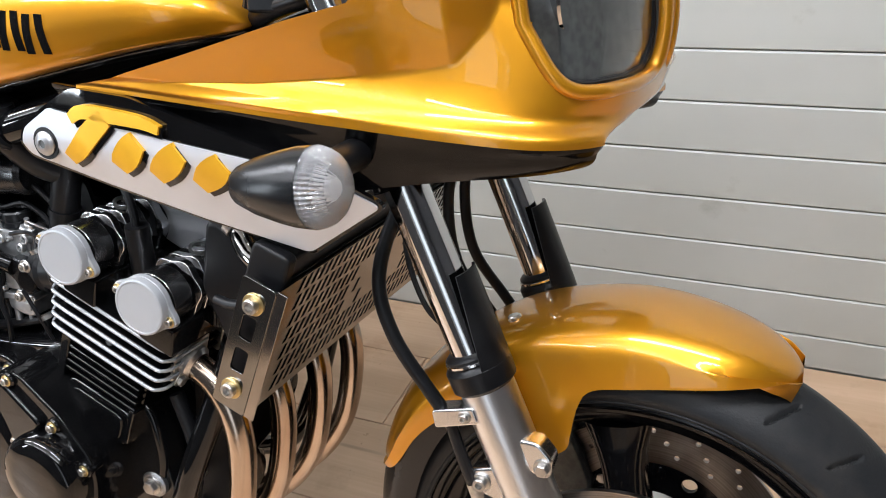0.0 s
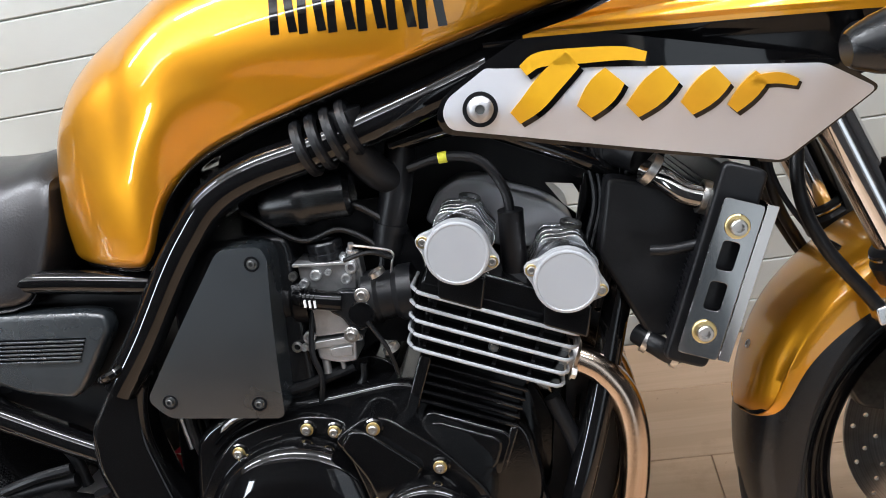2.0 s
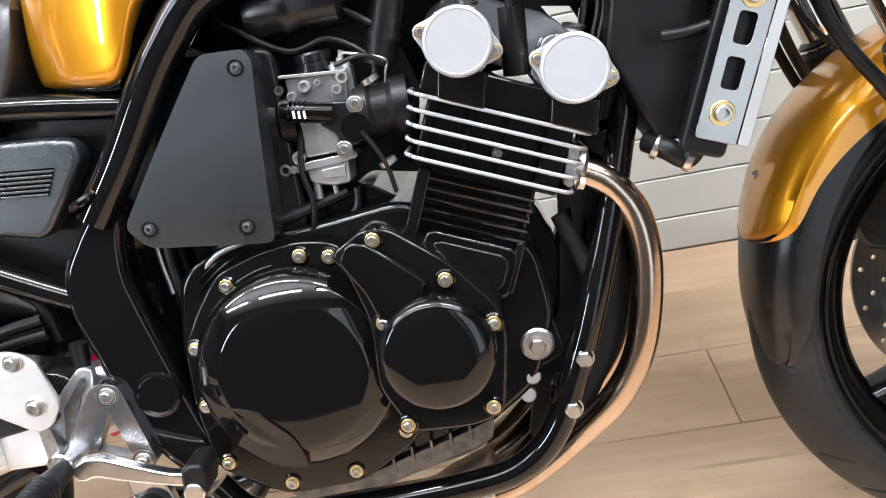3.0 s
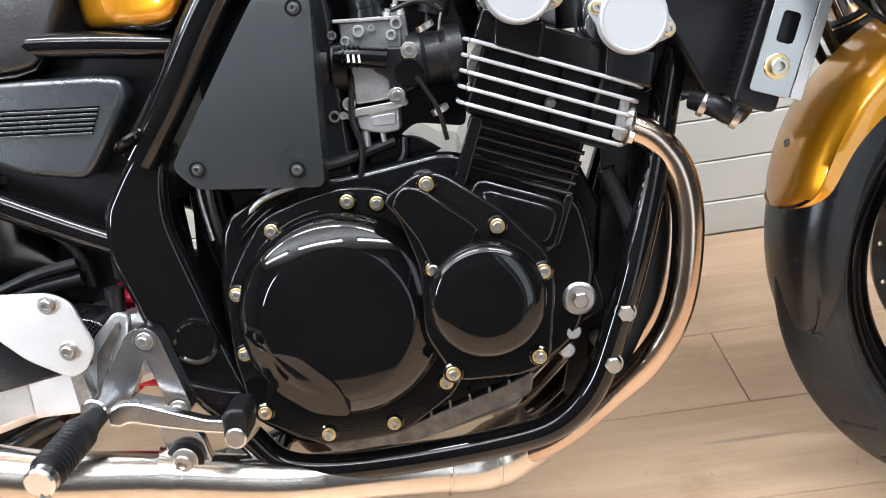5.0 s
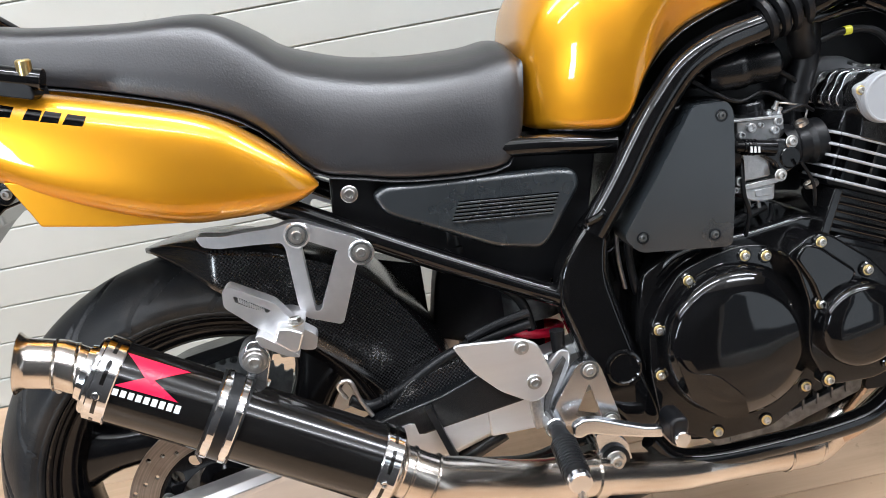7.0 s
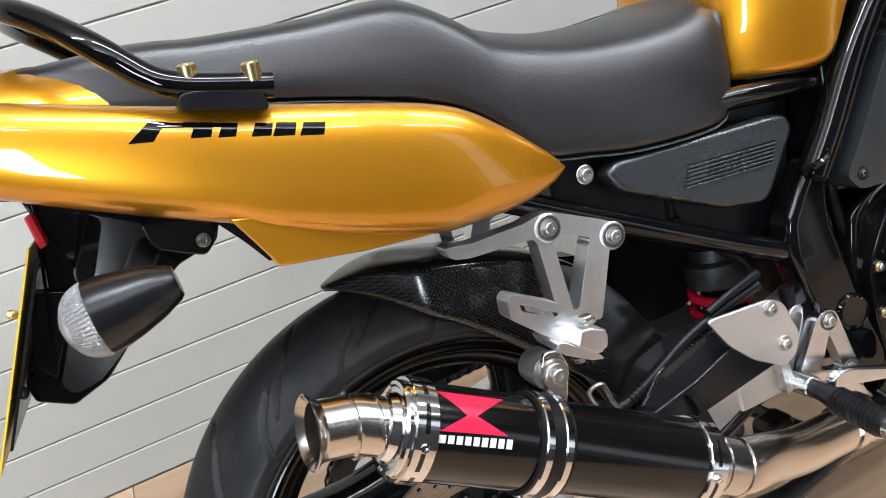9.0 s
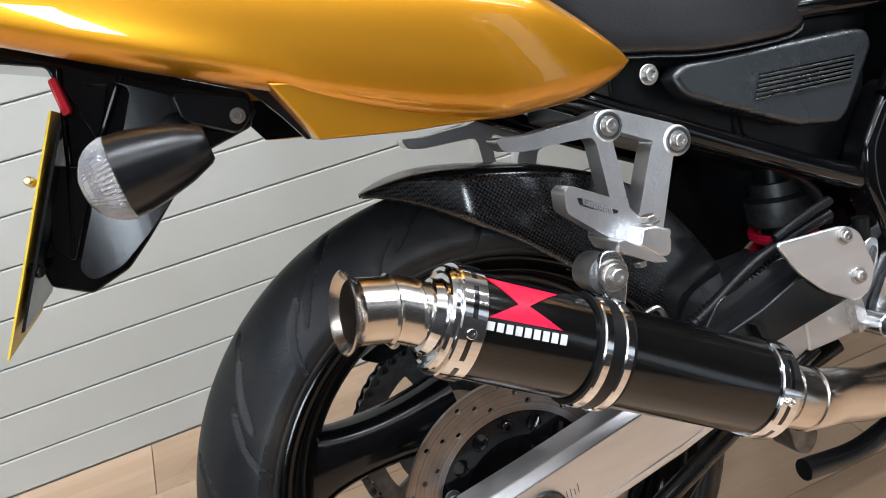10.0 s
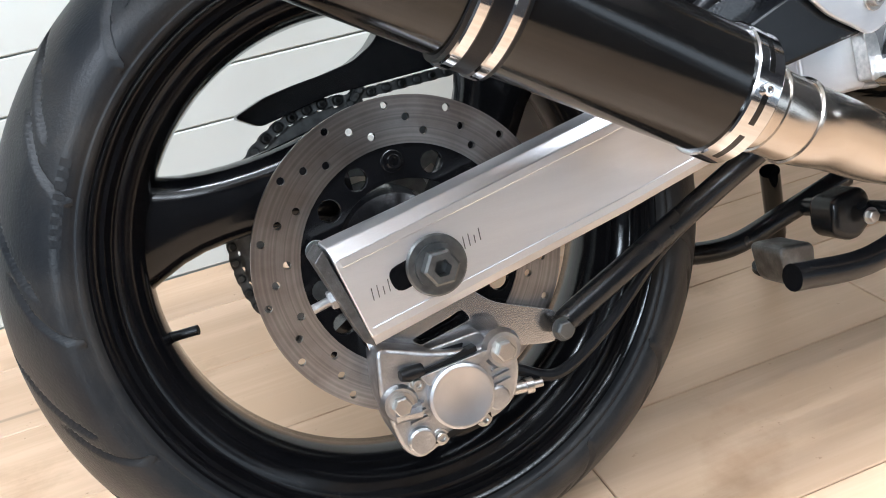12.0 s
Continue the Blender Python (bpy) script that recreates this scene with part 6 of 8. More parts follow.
# ---- hugger over the rear wheel ----
def hugger_ring(a):
    deg = math.degrees(a)
    ca, sa = math.cos(a), math.sin(a)
    w = 0.083 * max(0.02, min(1.0, (99.5 - deg) / 17.0)) ** 0.75
    R0 = smooth_table(deg, [(8, 0.333), (30, 0.336), (48, 0.341), (62, 0.334), (75, 0.329), (90, 0.331), (99.5, 0.329)])
    edge = smooth_table(deg, [(8, 0.262), (25, 0.240), (45, 0.228), (58, 0.234), (71, 0.252), (84, 0.279), (92, 0.305), (97, 0.321), (99.5, 0.327)])
    edge = min(edge, R0 - 0.004)
    d = R0 - edge
    pr = [(-w - 0.003, edge), (-w - 0.002, R0 - 0.62 * d), (-w * 0.985, R0 - 0.24 * min(d, 0.06)), (-w * 0.90, R0 - 0.07 * min(d, 0.06)), (-w * 0.5, R0 - 0.008 * d), (0, R0)]
    pr = pr + [(-y, r) for y, r in pr[-2::-1]]
    pr = [(p.x, p.y) for p in smooth_path([(y, r, 0) for y, r in pr], 2)]
    inner = [(y * 0.965, r - min(0.003, 0.4 * d)) for y, r in pr[::-1]]
    return [(REAR[0] + r * ca, y, REAR[1] + r * sa) for y, r in pr + inner]


hug = part("hugger", loft([hugger_ring(a) for a in np.linspace(radians(8), radians(99.5), 56)]), CARBON, bike, "black carbon-look rear hugger", sharp=50)
part("hugger_arm", slab(rounded([(0.25, 0.44), (0.33, 0.46), (0.42, 0.44), (0.44, 0.41), (0.36, 0.40), (0.27, 0.375), (0.22, 0.36), (0.2, 0.385)], 0.012), -0.140, -0.09), CARBON, hug, bevel=0.006)
part("chain_slider", slab(rounded([(0.16, 0.385), (0.218, 0.408), (0.284, 0.422), (0.345, 0.444), (0.40, 0.450), (0.412, 0.399), (0.344, 0.389), (0.228, 0.372), (0.175, 0.360)], 0.006), -0.162, -0.115), PLASTIC, hug, "black swingarm cover", bevel=0.004)
part("inner_guard", slab(rounded([(0.298, 0.43), (0.312, 0.50), (0.325, 0.548), (0.362, 0.566), (0.40, 0.60), (0.45, 0.61), (0.455, 0.44), (0.38, 0.40)], 0.015), 0.03, 0.09), RUBBER, hug, bevel=0.008)

# ---- fairing ----
NOSE = [(0.70, 1.20), (0.80, 1.31), (0.828, 1.378), (0.843, 1.390), (0.850, 1.392), (0.857, 1.391), (0.864, 1.383), (0.869, 1.382), (0.877, 1.389), (0.887, 1.396), (0.90, 1.402), (0.92, 1.405), (0.95, 1.405), (1.0, 1.399), (1.08, 1.37), (1.16, 1.325)]
WIDE = [(0.70, 0.178), (0.80, 0.190), (0.838, 0.197), (0.846, 0.2025), (0.857, 0.203)]
CREASE = [(0.93, 0.857), (0.98, 0.860), (1.122, 0.873), (1.23, 0.889), (1.277, 0.900), (1.30, 0.93), (1.32, 1.0), (1.33, 1.2)]


def flank(x, z):
    """Half width of the fairing's side: below its lip, sloping in up to a crease, and flaring out above it."""
    if z <= 0.857:
        return smooth_table(z, WIDE)
    c = interp(x, CREASE)
    y = 0.203 - 0.026 * (1 - math.exp(-(min(z, c) - 0.857) / 0.024))
    return y + 0.40 * max(0.0, min(z, 1.06) - c)


def lip_z(x):
    return interp(x, [(0.86, 0.873), (0.935, 0.870), (1.003, 0.867), (1.10, 0.861), (1.20, 0.8545), (1.283, 0.8475), (1.33, 0.843), (1.42, 0.838)])


def fair_nose(z):
    return smooth_table(z, NOSE)


def fair_y(x, z):
    """Half width of the fairing at a length and a height over its lip (0.85 there): a blunt nose."""
    nose, wide, x0 = fair_nose(z), flank(x, z) + interp(z, [(0.853, 0.003), (0.866, 0.014)]) * min(1.0, max(0.0, (1.24 - x) / 0.22)), 1.08
    if x <= x0:
        return wide - 0.012 * max(0.0, (0.93 - x)) / 0.1
    t = min(1.0, (x - x0) / (nose - x0))
    return wide * max(0.0, 1 - t ** 2.6) ** (1 / interp(z, [(0.862, 5.5), (0.888, 4.7), (0.947, 3.0), (1.1, 2.6)]))


def skin(lower, upper, nx, nz, x_start, thick=0.003, keep=None, lift=0.0):
    """A shell on the fairing's surface between two edges z(x), both sides in one sheet."""
    bm = bmesh.new()
    outer, inner = [], []
    for s in (-1, 1):
        order = range(nx + 1) if s < 0 else range(nx, -1, -1)
        for i in order:
            f = 1 - (1 - i / nx) ** 2.3
            xn = x_start + f * (1.38 - x_start)
            a, b, lz = lower(xn), upper(xn), lip_z(xn)
            co, ci = [], []
            for j in range(nz + 1):
                z = a + (b - a) * j / nz
                zr = z - lz + 0.85
                xx = x_start + f * (fair_nose(zr) - x_start)
                y = fair_y(xx, zr)
                # between the lip's two corners the nose runs down and tucks under
                if f > 0.6:
                    xx += max(0.0, 1 - (y / 0.125) ** 2) * (interp(zr, [(0.80, 1.30), (0.843, 1.340), (0.852, 1.362), (0.858, 1.386), (0.866, 1.396), (0.90, 1.402), (1.2, fair_nose(zr))]) - fair_nose(zr)) * (zr < 0.9)
                co.append(bm.verts.new((xx + lift * f, s * (y + lift * (f < 0.999)), z)))
                ci.append(bm.verts.new((xx - thick * f, s * max(0.0, y - thick), z)))
            outer.append(co)
            inner.append(ci)
    for k in range(len(outer) - 1):
        a, b = outer[k], outer[k + 1]
        for j in range(nz):
            c = (a[j].co + b[j + 1].co) / 2
            if keep and not keep(c.x, c.y, c.z):
                continue
            bm.faces.new((a[j], b[j], b[j + 1], a[j + 1]))
            bm.faces.new((inner[k][j], inner[k][j + 1], inner[k + 1][j + 1], inner[k + 1][j]))
        bm.faces.new((a[0], inner[k][0], inner[k + 1][0], b[0]))
        bm.faces.new((a[nz], b[nz], inner[k + 1][nz], inner[k][nz]))
    for k in (0, len(outer) - 1):
        for j in range(nz):
            c, i2 = outer[k], inner[k]
            bm.faces.new((c[j], c[j + 1], i2[j + 1], i2[j]))
    bmesh.ops.remove_doubles(bm, verts=bm.verts[:], dist=0.00005)
    return bm


TOP_EDGE = [(0.93, 0.8705), (0.985, 0.881), (1.055, 0.9025), (1.095, 0.9155), (1.145, 0.932), (1.195, 0.946), (1.205, 0.958), (1.214, 0.98), (1.23, 1.02), (1.29, 1.09), (1.40, 1.12)]


def top_z(x):
    return interp(x, TOP_EDGE)


def nose_point(y, z, back=0.0):
    lo, hi = 1.15, fair_nose(z + 0.01)
    for _ in range(26):
        mid = (lo + hi) / 2
        lo, hi = (mid, hi) if fair_y(mid, z + 0.85 - lip_z(mid)) > abs(y) else (lo, mid)
    return Vector((lo - back, y, z))


def opening(a, grow=0.0, s=-1):
    """The edge of one headlight opening at an angle, as (y, z)."""
    c, w = math.cos(a), math.sin(a)
    y = 0.0805 + (0.0625 + grow) * math.copysign(abs(c) ** 0.2, c)
    return s * y, 0.985 + (0.103 + grow) * math.copysign(abs(w) ** 0.2, w)


def lamp_hole(x, y, z):
    return not (x > 1.2 and (abs(abs(y) - 0.0805) / 0.0645) ** 10 + (abs(z - 0.985) / 0.105) ** 10 < 1)


fairing = part("fairing", skin(lambda x: lip_z(x) - 0.001, top_z, 150, 84, 0.9385, 0.0035, lamp_hole), GOLD, bike, "metallic gold half fairing round a glazed headlight", sharp=60)
for s in (-1, 1):
    part("lamp_surround", tube([nose_point(*opening(a, 0.003, s), 0.003) for a in np.linspace(0, 2 * math.pi, 161)], 0.0062, 12, smooth=False), GOLD, fairing, "rounded gold edge of a headlight opening", sharp=60)
# black lower band
def band_low(x):
    return interp(x, [(0.90, 0.849), (0.91, 0.848), (1.0, 0.838), (1.10, 0.826), (1.17, 0.815), (1.22, 0.788), (1.241, 0.791), (1.261, 0.801), (1.307, 0.811), (1.345, 0.818), (1.376, 0.823), (1.42, 0.823)])


part("lower_band", skin(band_low, lambda x: lip_z(x) - 0.0005, 48, 8, 0.905, 0.006, None, -0.0012), TRIM, fairing, "gloss black lower fairing band")


def side_y(x, z):
    return Vector((x, -interp(x, [(0.86, 0.208), (0.95, 0.2125), (1.05, 0.2135), (1.15, 0.208), (1.22, 0.197)]) + 0.42 * max(0.0, 0.815 - z), z))


def side_panel(poly, name, mat, label, lift, s=-1):
    """A flat fairing side cut to an outline, bent to the bike's flank."""
    bm = bmesh.new()
    vs = [bm.verts.new((x, 0, z)) for x, z in poly]
    es = [bm.edges.new((vs[i], vs[(i + 1) % len(vs)])) for i in range(len(vs))]
    bmesh.ops.triangle_fill(bm, use_beauty=True, use_dissolve=False, edges=es)
    for k in range(1, 20):
        bmesh.ops.bisect_plane(bm, geom=bm.verts[:] + bm.edges[:] + bm.faces[:], plane_co=(0.85 + 0.02 * k, 0, 0), plane_no=(1, 0, 0))
    for k in range(1, 14):
        bmesh.ops.bisect_plane(bm, geom=bm.verts[:] + bm.edges[:] + bm.faces[:], plane_co=(0, 0, 0.735 + 0.01 * k), plane_no=(0, 0, 1))
    geo = bmesh.ops.extrude_face_region(bm, geom=bm.faces[:])
    moved = set(v for v in geo["geom"] if isinstance(v, bmesh.types.BMVert))
    for v in bm.verts:
        p = side_y(v.co.x, v.co.z)
        v.co.y = s * (-p.y + (lift if v in moved else lift - 0.006))
    return part(name, bm, mat, fairing, label)


GREY_XZ = rounded([(0.864, 0.818), (0.870, 0.830), (0.905, 0.8505), (0.912, 0.849), (1.175, 0.816), (1.222, 0.7885), (1.147, 0.7365), (0.868, 0.804)], 0.007)
BACK_XZ = rounded([(0.858, 0.816), (0.866, 0.832), (0.901, 0.853), (0.935, 0.870), (1.0, 0.866), (1.18, 0.82), (1.226, 0.789), (1.148, 0.7335), (0.863, 0.8005)], 0.008)
for s in (-1, 1):
    side_panel(BACK_XZ, "side_back", BLACK_PAINT, "black edge of the fairing side", -0.001, s)
    side_panel(GREY_XZ, "side_panel", GREY, "pale grey fairing side with gold brush strokes" if s < 0 else "", 0.0012, s)
screw = part("fairing_screw", lathe([(0, 0.0112), (0.0012, 0.0112), (0.003, 0.0098), (0.0044, 0.0072), (0.005, 0.0042), (0.0032, 0.0038), (0.0032, 0)], (0.8965, -0.2120, 0.8178), n=36), DULL_ALU, fairing, "bright domed fairing screw in a black washer")
part("socket", lathe([(0, 0.0042), (0.0004, 0.0042), (0.0004, 0)], (0.8965, -0.2150, 0.8178), n=6), DARK_STEEL, screw)
part("bolt_washer", lathe([(0, 0), (0, 0.0148), (0.0015, 0.0148), (0.0015, 0)], (0.8965, -0.2105, 0.8178), n=32), RUBBER, fairing)


def brush(pts, width):
    """A flat brush stroke along points (x, z) of the side panel, tapered to its ends, with a black edge below."""
    P = smooth_path([(x, z, 0) for x, z in pts], 5)
    for mat, ox, oz, lf, grow in ((BLACK_PAINT, 0.0028, -0.0034, 0.0026, 0.0004), (YELLOW_PRINT, 0.0, 0.0, 0.0046, 0.0)):
        bm = bmesh.new()
        rows = []
        for i, p in enumerate(P):
            d = (P[min(i + 1, len(P) - 1)] - P[max(i - 1, 0)]).normalized()
            t = i / (len(P) - 1)
            w = width * (0.62 + 0.38 * math.sin(math.pi * min(1.0, 0.15 + 0.85 * t))) / 2 + grow
            n = Vector((-d.y, d.x, 0)) * w
            row = []
            for q, up in ((p + n, lf), (p - n, lf), (p - n, -0.003), (p + n, -0.003)):
                v = side_y(q.x + ox, q.y + oz)
                row.append((v.x, v.y - up, v.z))
            rows.append(row)
        part("print", loft(rows, bm=bm), mat, fairing)


# plain wavy brush strokes in place of the model's name
for pts, w in (([(0.9353, 0.8440), (0.95, 0.8510), (0.984, 0.8494), (1.0153, 0.8467), (1.0337, 0.8415)], 0.0125),
               ([(0.9760, 0.8475), (0.9570, 0.8330), (0.9400, 0.8175), (0.9245, 0.8065)], 0.0205),
               ([(1.0080, 0.8300), (0.9810, 0.8040)], 0.0255),
               ([(1.0520, 0.8250), (1.0200, 0.7990)], 0.0245),
               ([(1.0930, 0.8185), (1.0640, 0.7950)], 0.0250),
               ([(1.1240, 0.8130), (1.1010, 0.7895)], 0.0175),
               ([(1.1180, 0.8105), (1.1370, 0.8095), (1.1530, 0.8035)], 0.0090)):
    brush(pts, w)

# headlights: bowl, lamp and glass set into the nose on each side of a gold rib
def glass_skin(s):
    bm = bmesh.new()
    lay = []
    for off in (0.012, 0.015):
        rows = [[bm.verts.new(nose_point(s * 0.0805 + (y - s * 0.0805) * k, 0.985 + (z - 0.985) * k, off)) for y, z in [opening(a, 0.003, s) for a in np.linspace(0, 2 * math.pi, 48, endpoint=False)]] for k in (1.0, 0.75, 0.5, 0.25)]
        for a, b in zip(rows, rows[1:]):
            for i in range(48):
                j = (i + 1) % 48
                bm.faces.new((a[i], a[j], b[j], b[i]))
        bm.faces.new(rows[-1])
        lay.append(rows[0])
    for i in range(48):
        j = (i + 1) % 48
        bm.faces.new((lay[0][i], lay[0][j], lay[1][j], lay[1][i]))
    return bm


for s in (-1, 1):
    rim = [opening(a, 0.0, s) for a in np.linspace(0, 2 * math.pi, 40, endpoint=False)]
    bowl = loft([[nose_point(s * 0.0805 + (y - s * 0.0805) * k, 0.985 + (z - 0.985) * k, d) for y, z in rim] for k, d in ((1.04, 0.014), (1.0, 0.03), (0.95, 0.06), (0.6, 0.075), (0.2, 0.08))], caps=True)
    lamp = part("headlight", bowl, DARK_STEEL, bike, "clear glass headlight with a chrome reflector")
    part("reflector", lathe([(0, 0.012), (0.015, 0.032), (0.035, 0.046), (0.05, 0.052), (0.052, 0.050), (0.034, 0.043), (0.013, 0.029)], (1.300, s * 0.080, 0.955), (1, 0.1 * s, 0), 32), CHROME, lamp, "chrome lamp reflector")
    part("bulb_shield", lathe([(0, 0), (0, 0.012), (0.02, 0.012), (0.024, 0.008), (0.024, 0)], (1.325, s * 0.080, 0.955), (1, 0.1 * s, 0), 20), CHROME, lamp)
    glass = part("glass", glass_skin(s), GLASS, lamp, "clear headlight glass")
    glass.visible_shadow = False
    part("gasket", tube([nose_point(*opening(a, -0.002, s), 0.0125) for a in np.linspace(0, 2 * math.pi, 61)], 0.003, 8, smooth=False), RUBBER, lamp)

# front indicators
indicator("front_indicator", (1.1625, -0.285, 0.828), (1.2235, -0.281, 0.832), 0.0288, "black bullet-shaped front indicator with a clear lens", [(1.205, -0.262, 0.832), (1.205, -0.23, 0.832), (1.205, -0.19, 0.832)])
indicator("front_indicator", (1.1625, 0.285, 0.828), (1.2235, 0.281, 0.832), 0.0288, "black bullet-shaped front indicator with a clear lens", [(1.205, 0.262, 0.832), (1.205, 0.23, 0.832), (1.205, 0.19, 0.832)])

# ---- fork ----
FY = 0.104


def fork_at(z, y, off=0.0):
    return Vector((lean_x(z) + off * 0.92, y, z + off * 0.39))


for s in (-1, 1):
    y = s * FY
    leg = part("fork_leg", tube([fork_at(0.600, y), fork_at(0.56, y), fork_at(0.50, y), fork_at(0.42, y), fork_at(0.35, y), fork_at(0.315, y)], [0.0262, 0.0265, 0.0262, 0.0272, 0.0285, 0.025], 32, 3), FORK, bike, "bare aluminium fork leg with a chrome stanchion")
    part("stanchion", tube([fork_at(0.61, y), fork_at(1.03, y)], 0.0205, 32, smooth=False), CHROME, leg, "chrome fork stanchion")
    ax = (fork_at(0.7, y) - fork_at(0.6, y)).normalized()
    part("dust_seal", lathe([(0, 0.0265), (0.004, 0.031), (0.022, 0.0315), (0.026, 0.029), (0.027, 0.0275), (0.034, 0.0275), (0.037, 0.024), (0.038, 0.0205)], fork_at(0.600, y), ax, 36), RUBBER, leg, "black fork dust seal")
    part("seal_ring", lathe([(0, 0.0268), (0.001, 0.0286), (0.003, 0.0286), (0.004, 0.0268)], fork_at(0.6255, y), ax, 36), CHROME, leg)
    # stone guard wrapping the front of the stanchion
    bm = bmesh.new()
    rings = []
    for t in np.linspace(0, 1, 8):
        z = 0.612 + 0.090 * t
        spread = radians(62 - 22 * t)
        o = []
        c = fork_at(z, y)
        fw = Vector((0.92, 0, 0.39))
        sd = Vector((0, 1, 0))
        for rr in (0.0315, 0.029):
            row = [c + fw * (rr * math.cos(b)) + sd * (rr * math.sin(b)) for b in np.linspace(-spread, spread, 9)]
            o += row if rr > 0.03 else row[::-1]
        rings.append(o)
    part("stone_guard", loft(rings), RUBBER, leg, "black stone guard")
    part("axle_lug", slab(rounded([(1.385, 0.385), (1.425, 0.372), (1.444, 0.345), (1.436, 0.322), (1.405, 0.316), (1.385, 0.33)], 0.012), y - 0.022, y + 0.022), FORK, leg, bevel=0.004)
    part("lug", slab(rounded([(1.318, 0.560), (1.338, 0.560), (1.352, 0.545), (1.350, 0.528), (1.335, 0.525), (1.32, 0.535)], 0.006), y - s * 0.004, y + s * 0.018), ALU, leg, bevel=0.003)
    bolt(leg, (1.343, y + s * 0.018, 0.536), 0.006, BOLT_STEEL, "hex", (0, s, 0))
    for zz in (0.500, 0.455):
        part("caliper_lug", slab(rounded([(lean_x(zz) - 0.058, zz + 0.010), (lean_x(zz) - 0.015, zz + 0.024), (lean_x(zz), zz - 0.01), (lean_x(zz) - 0.02, zz - 0.02), (lean_x(zz) - 0.05, zz - 0.012)], 0.008), y - 0.012, y + 0.006), ALU, leg, bevel=0.003)
        bolt(leg, (lean_x(zz) - 0.043, y - 0.012, zz), 0.0065, BOLT_STEEL)
    cal = part("front_caliper", slab(rounded([(1.268, 0.462), (1.306, 0.479), (1.331, 0.447), (1.352, 0.392), (1.322, 0.377), (1.284, 0.387), (1.267, 0.422)], 0.012), s * 0.055, s * 0.118), DARK_STEEL, bike, "four-piston front brake caliper with blue caps", bevel=0.006)
    for q in ((1.307, 0.432), (1.329, 0.397)):
        part("piston_cap", lathe([(0, 0), (0, 0.019), (0.004, 0.019), (0.006, 0.016), (0.006, 0.013), (0.005, 0)], (q[0], s * 0.117, q[1]), (0, s, 0), 32), BLUE, cal, "blue anodised piston cap")
    part("pad_spring", slab(rounded([(1.275, 0.439), (1.292, 0.447), (1.297, 0.417), (1.282, 0.412)], 0.004), s * 0.118, s * 0.122), BOLT_STEEL, cal)
part("front_axle", tube([(FRONT[0], -0.125, FRONT[1]), (FRONT[0], 0.125, FRONT[1])], 0.012, 20, smooth=False), BOLT_STEEL, front)
for zz, nm in ((0.80, "lower_yoke"), (0.965, "upper_yoke")):
    yk = part(nm, tube([(lean_x(zz), -FY, zz), (lean_x(zz) - 0.035, -0.05, zz + 0.0), (lean_x(zz) - 0.04, 0.05, zz), (lean_x(zz), FY, zz)], 0.026, 18, flat=1.2), BLACK_PAINT, bike, "black fork yoke")
    for s in (-1, 1):
        part("clamp", lathe([(0, 0.022), (0, 0.029), (0.03, 0.029), (0.03, 0.022)], fork_at(zz - 0.015, s * FY), (-0.393, 0, 0.92), 28), BLACK_PAINT, yk)
bars = part("handlebar", tube([(1.06, -0.36, 1.06), (1.08, -0.26, 1.07), (1.11, -0.15, 1.065), (1.12, -0.06, 1.06), (1.12, 0.06, 1.06), (1.11, 0.15, 1.065), (1.08, 0.26, 1.07), (1.06, 0.36, 1.06)], 0.011, 16), BLACK_PAINT, bike, "black handlebar behind the fairing")
part("bar_clamp", box((1.085, -0.05, 1.0), (1.135, 0.05, 1.06)), BLACK_PAINT, bars, bevel=0.006)
clocks = part("clock_bracket", box((1.13, -0.09, 0.955), (1.19, 0.09, 1.03)), RUBBER, bike, "dark instrument bracket behind the fairing", bevel=0.01)
part("loom", tube([(1.03, -0.07, 0.915), (1.07, -0.09, 0.93), (1.12, -0.10, 0.945), (1.16, -0.1, 0.97)], 0.009, 12), RUBBER, clocks)
part("loom", tube([(1.04, -0.09, 0.93), (1.06, -0.10, 0.965), (1.10, -0.1, 0.99)], 0.005, 10), RUBBER, clocks)
part("fuse_box", box((1.045, -0.10, 0.925), (1.085, -0.06, 0.955)), RUBBER, clocks, bevel=0.004)

# brake hoses
hose = part("brake_hose", tube([(1.21, -0.075, 0.80), (1.185, -0.095, 0.745), (1.178, -0.115, 0.69), (1.196, -0.122, 0.64), (1.228, -0.122, 0.595), (1.250, -0.120, 0.565)], 0.0068, 14), RUBBER, bike, "black rubber brake hose held by a clip")
part("lower_hose", tube([(1.250, -0.120, 0.565), (1.262, -0.118, 0.525), (1.275, -0.115, 0.488), (1.288, -0.11, 0.455)], 0.0058, 12), RUBBER, hose)
part("union", lathe([(0, 0.0072), (0.02, 0.0072), (0.022, 0.0055), (0.022, 0)], (1.272, -0.115, 0.497), (0.35, 0.05, -1), 14), BOLT_STEEL, hose)
part("clip", slab(rounded([(1.236, 0.576), (1.278, 0.588), (1.284, 0.572), (1.240, 0.558)], 0.004), -0.131, -0.110), ALU, hose, "bent aluminium hose clip", bevel=0.002)
bolt(hose, (1.270, -0.131, 0.577), 0.0042, BOLT_STEEL)
part("banjo", can(0.008, 0.014, (1.289, -0.105, 0.452), n=16), BOLT_STEEL, hose)
for yy in (0.03, 0.075):
    part("line", tube([(1.20, yy, 0.80), (1.185, yy, 0.73), (1.195, yy, 0.66), (1.225, yy + 0.02, 0.60), (1.25, yy + 0.03, 0.56)], 0.006, 12), RUBBER, hose)
part("cable", tube([(1.19, -0.03, 0.80), (1.172, -0.04, 0.73), (1.176, -0.05, 0.69), (1.20, -0.06, 0.645), (1.23, -0.06, 0.62)], 0.003, 8), RUBBER, hose)

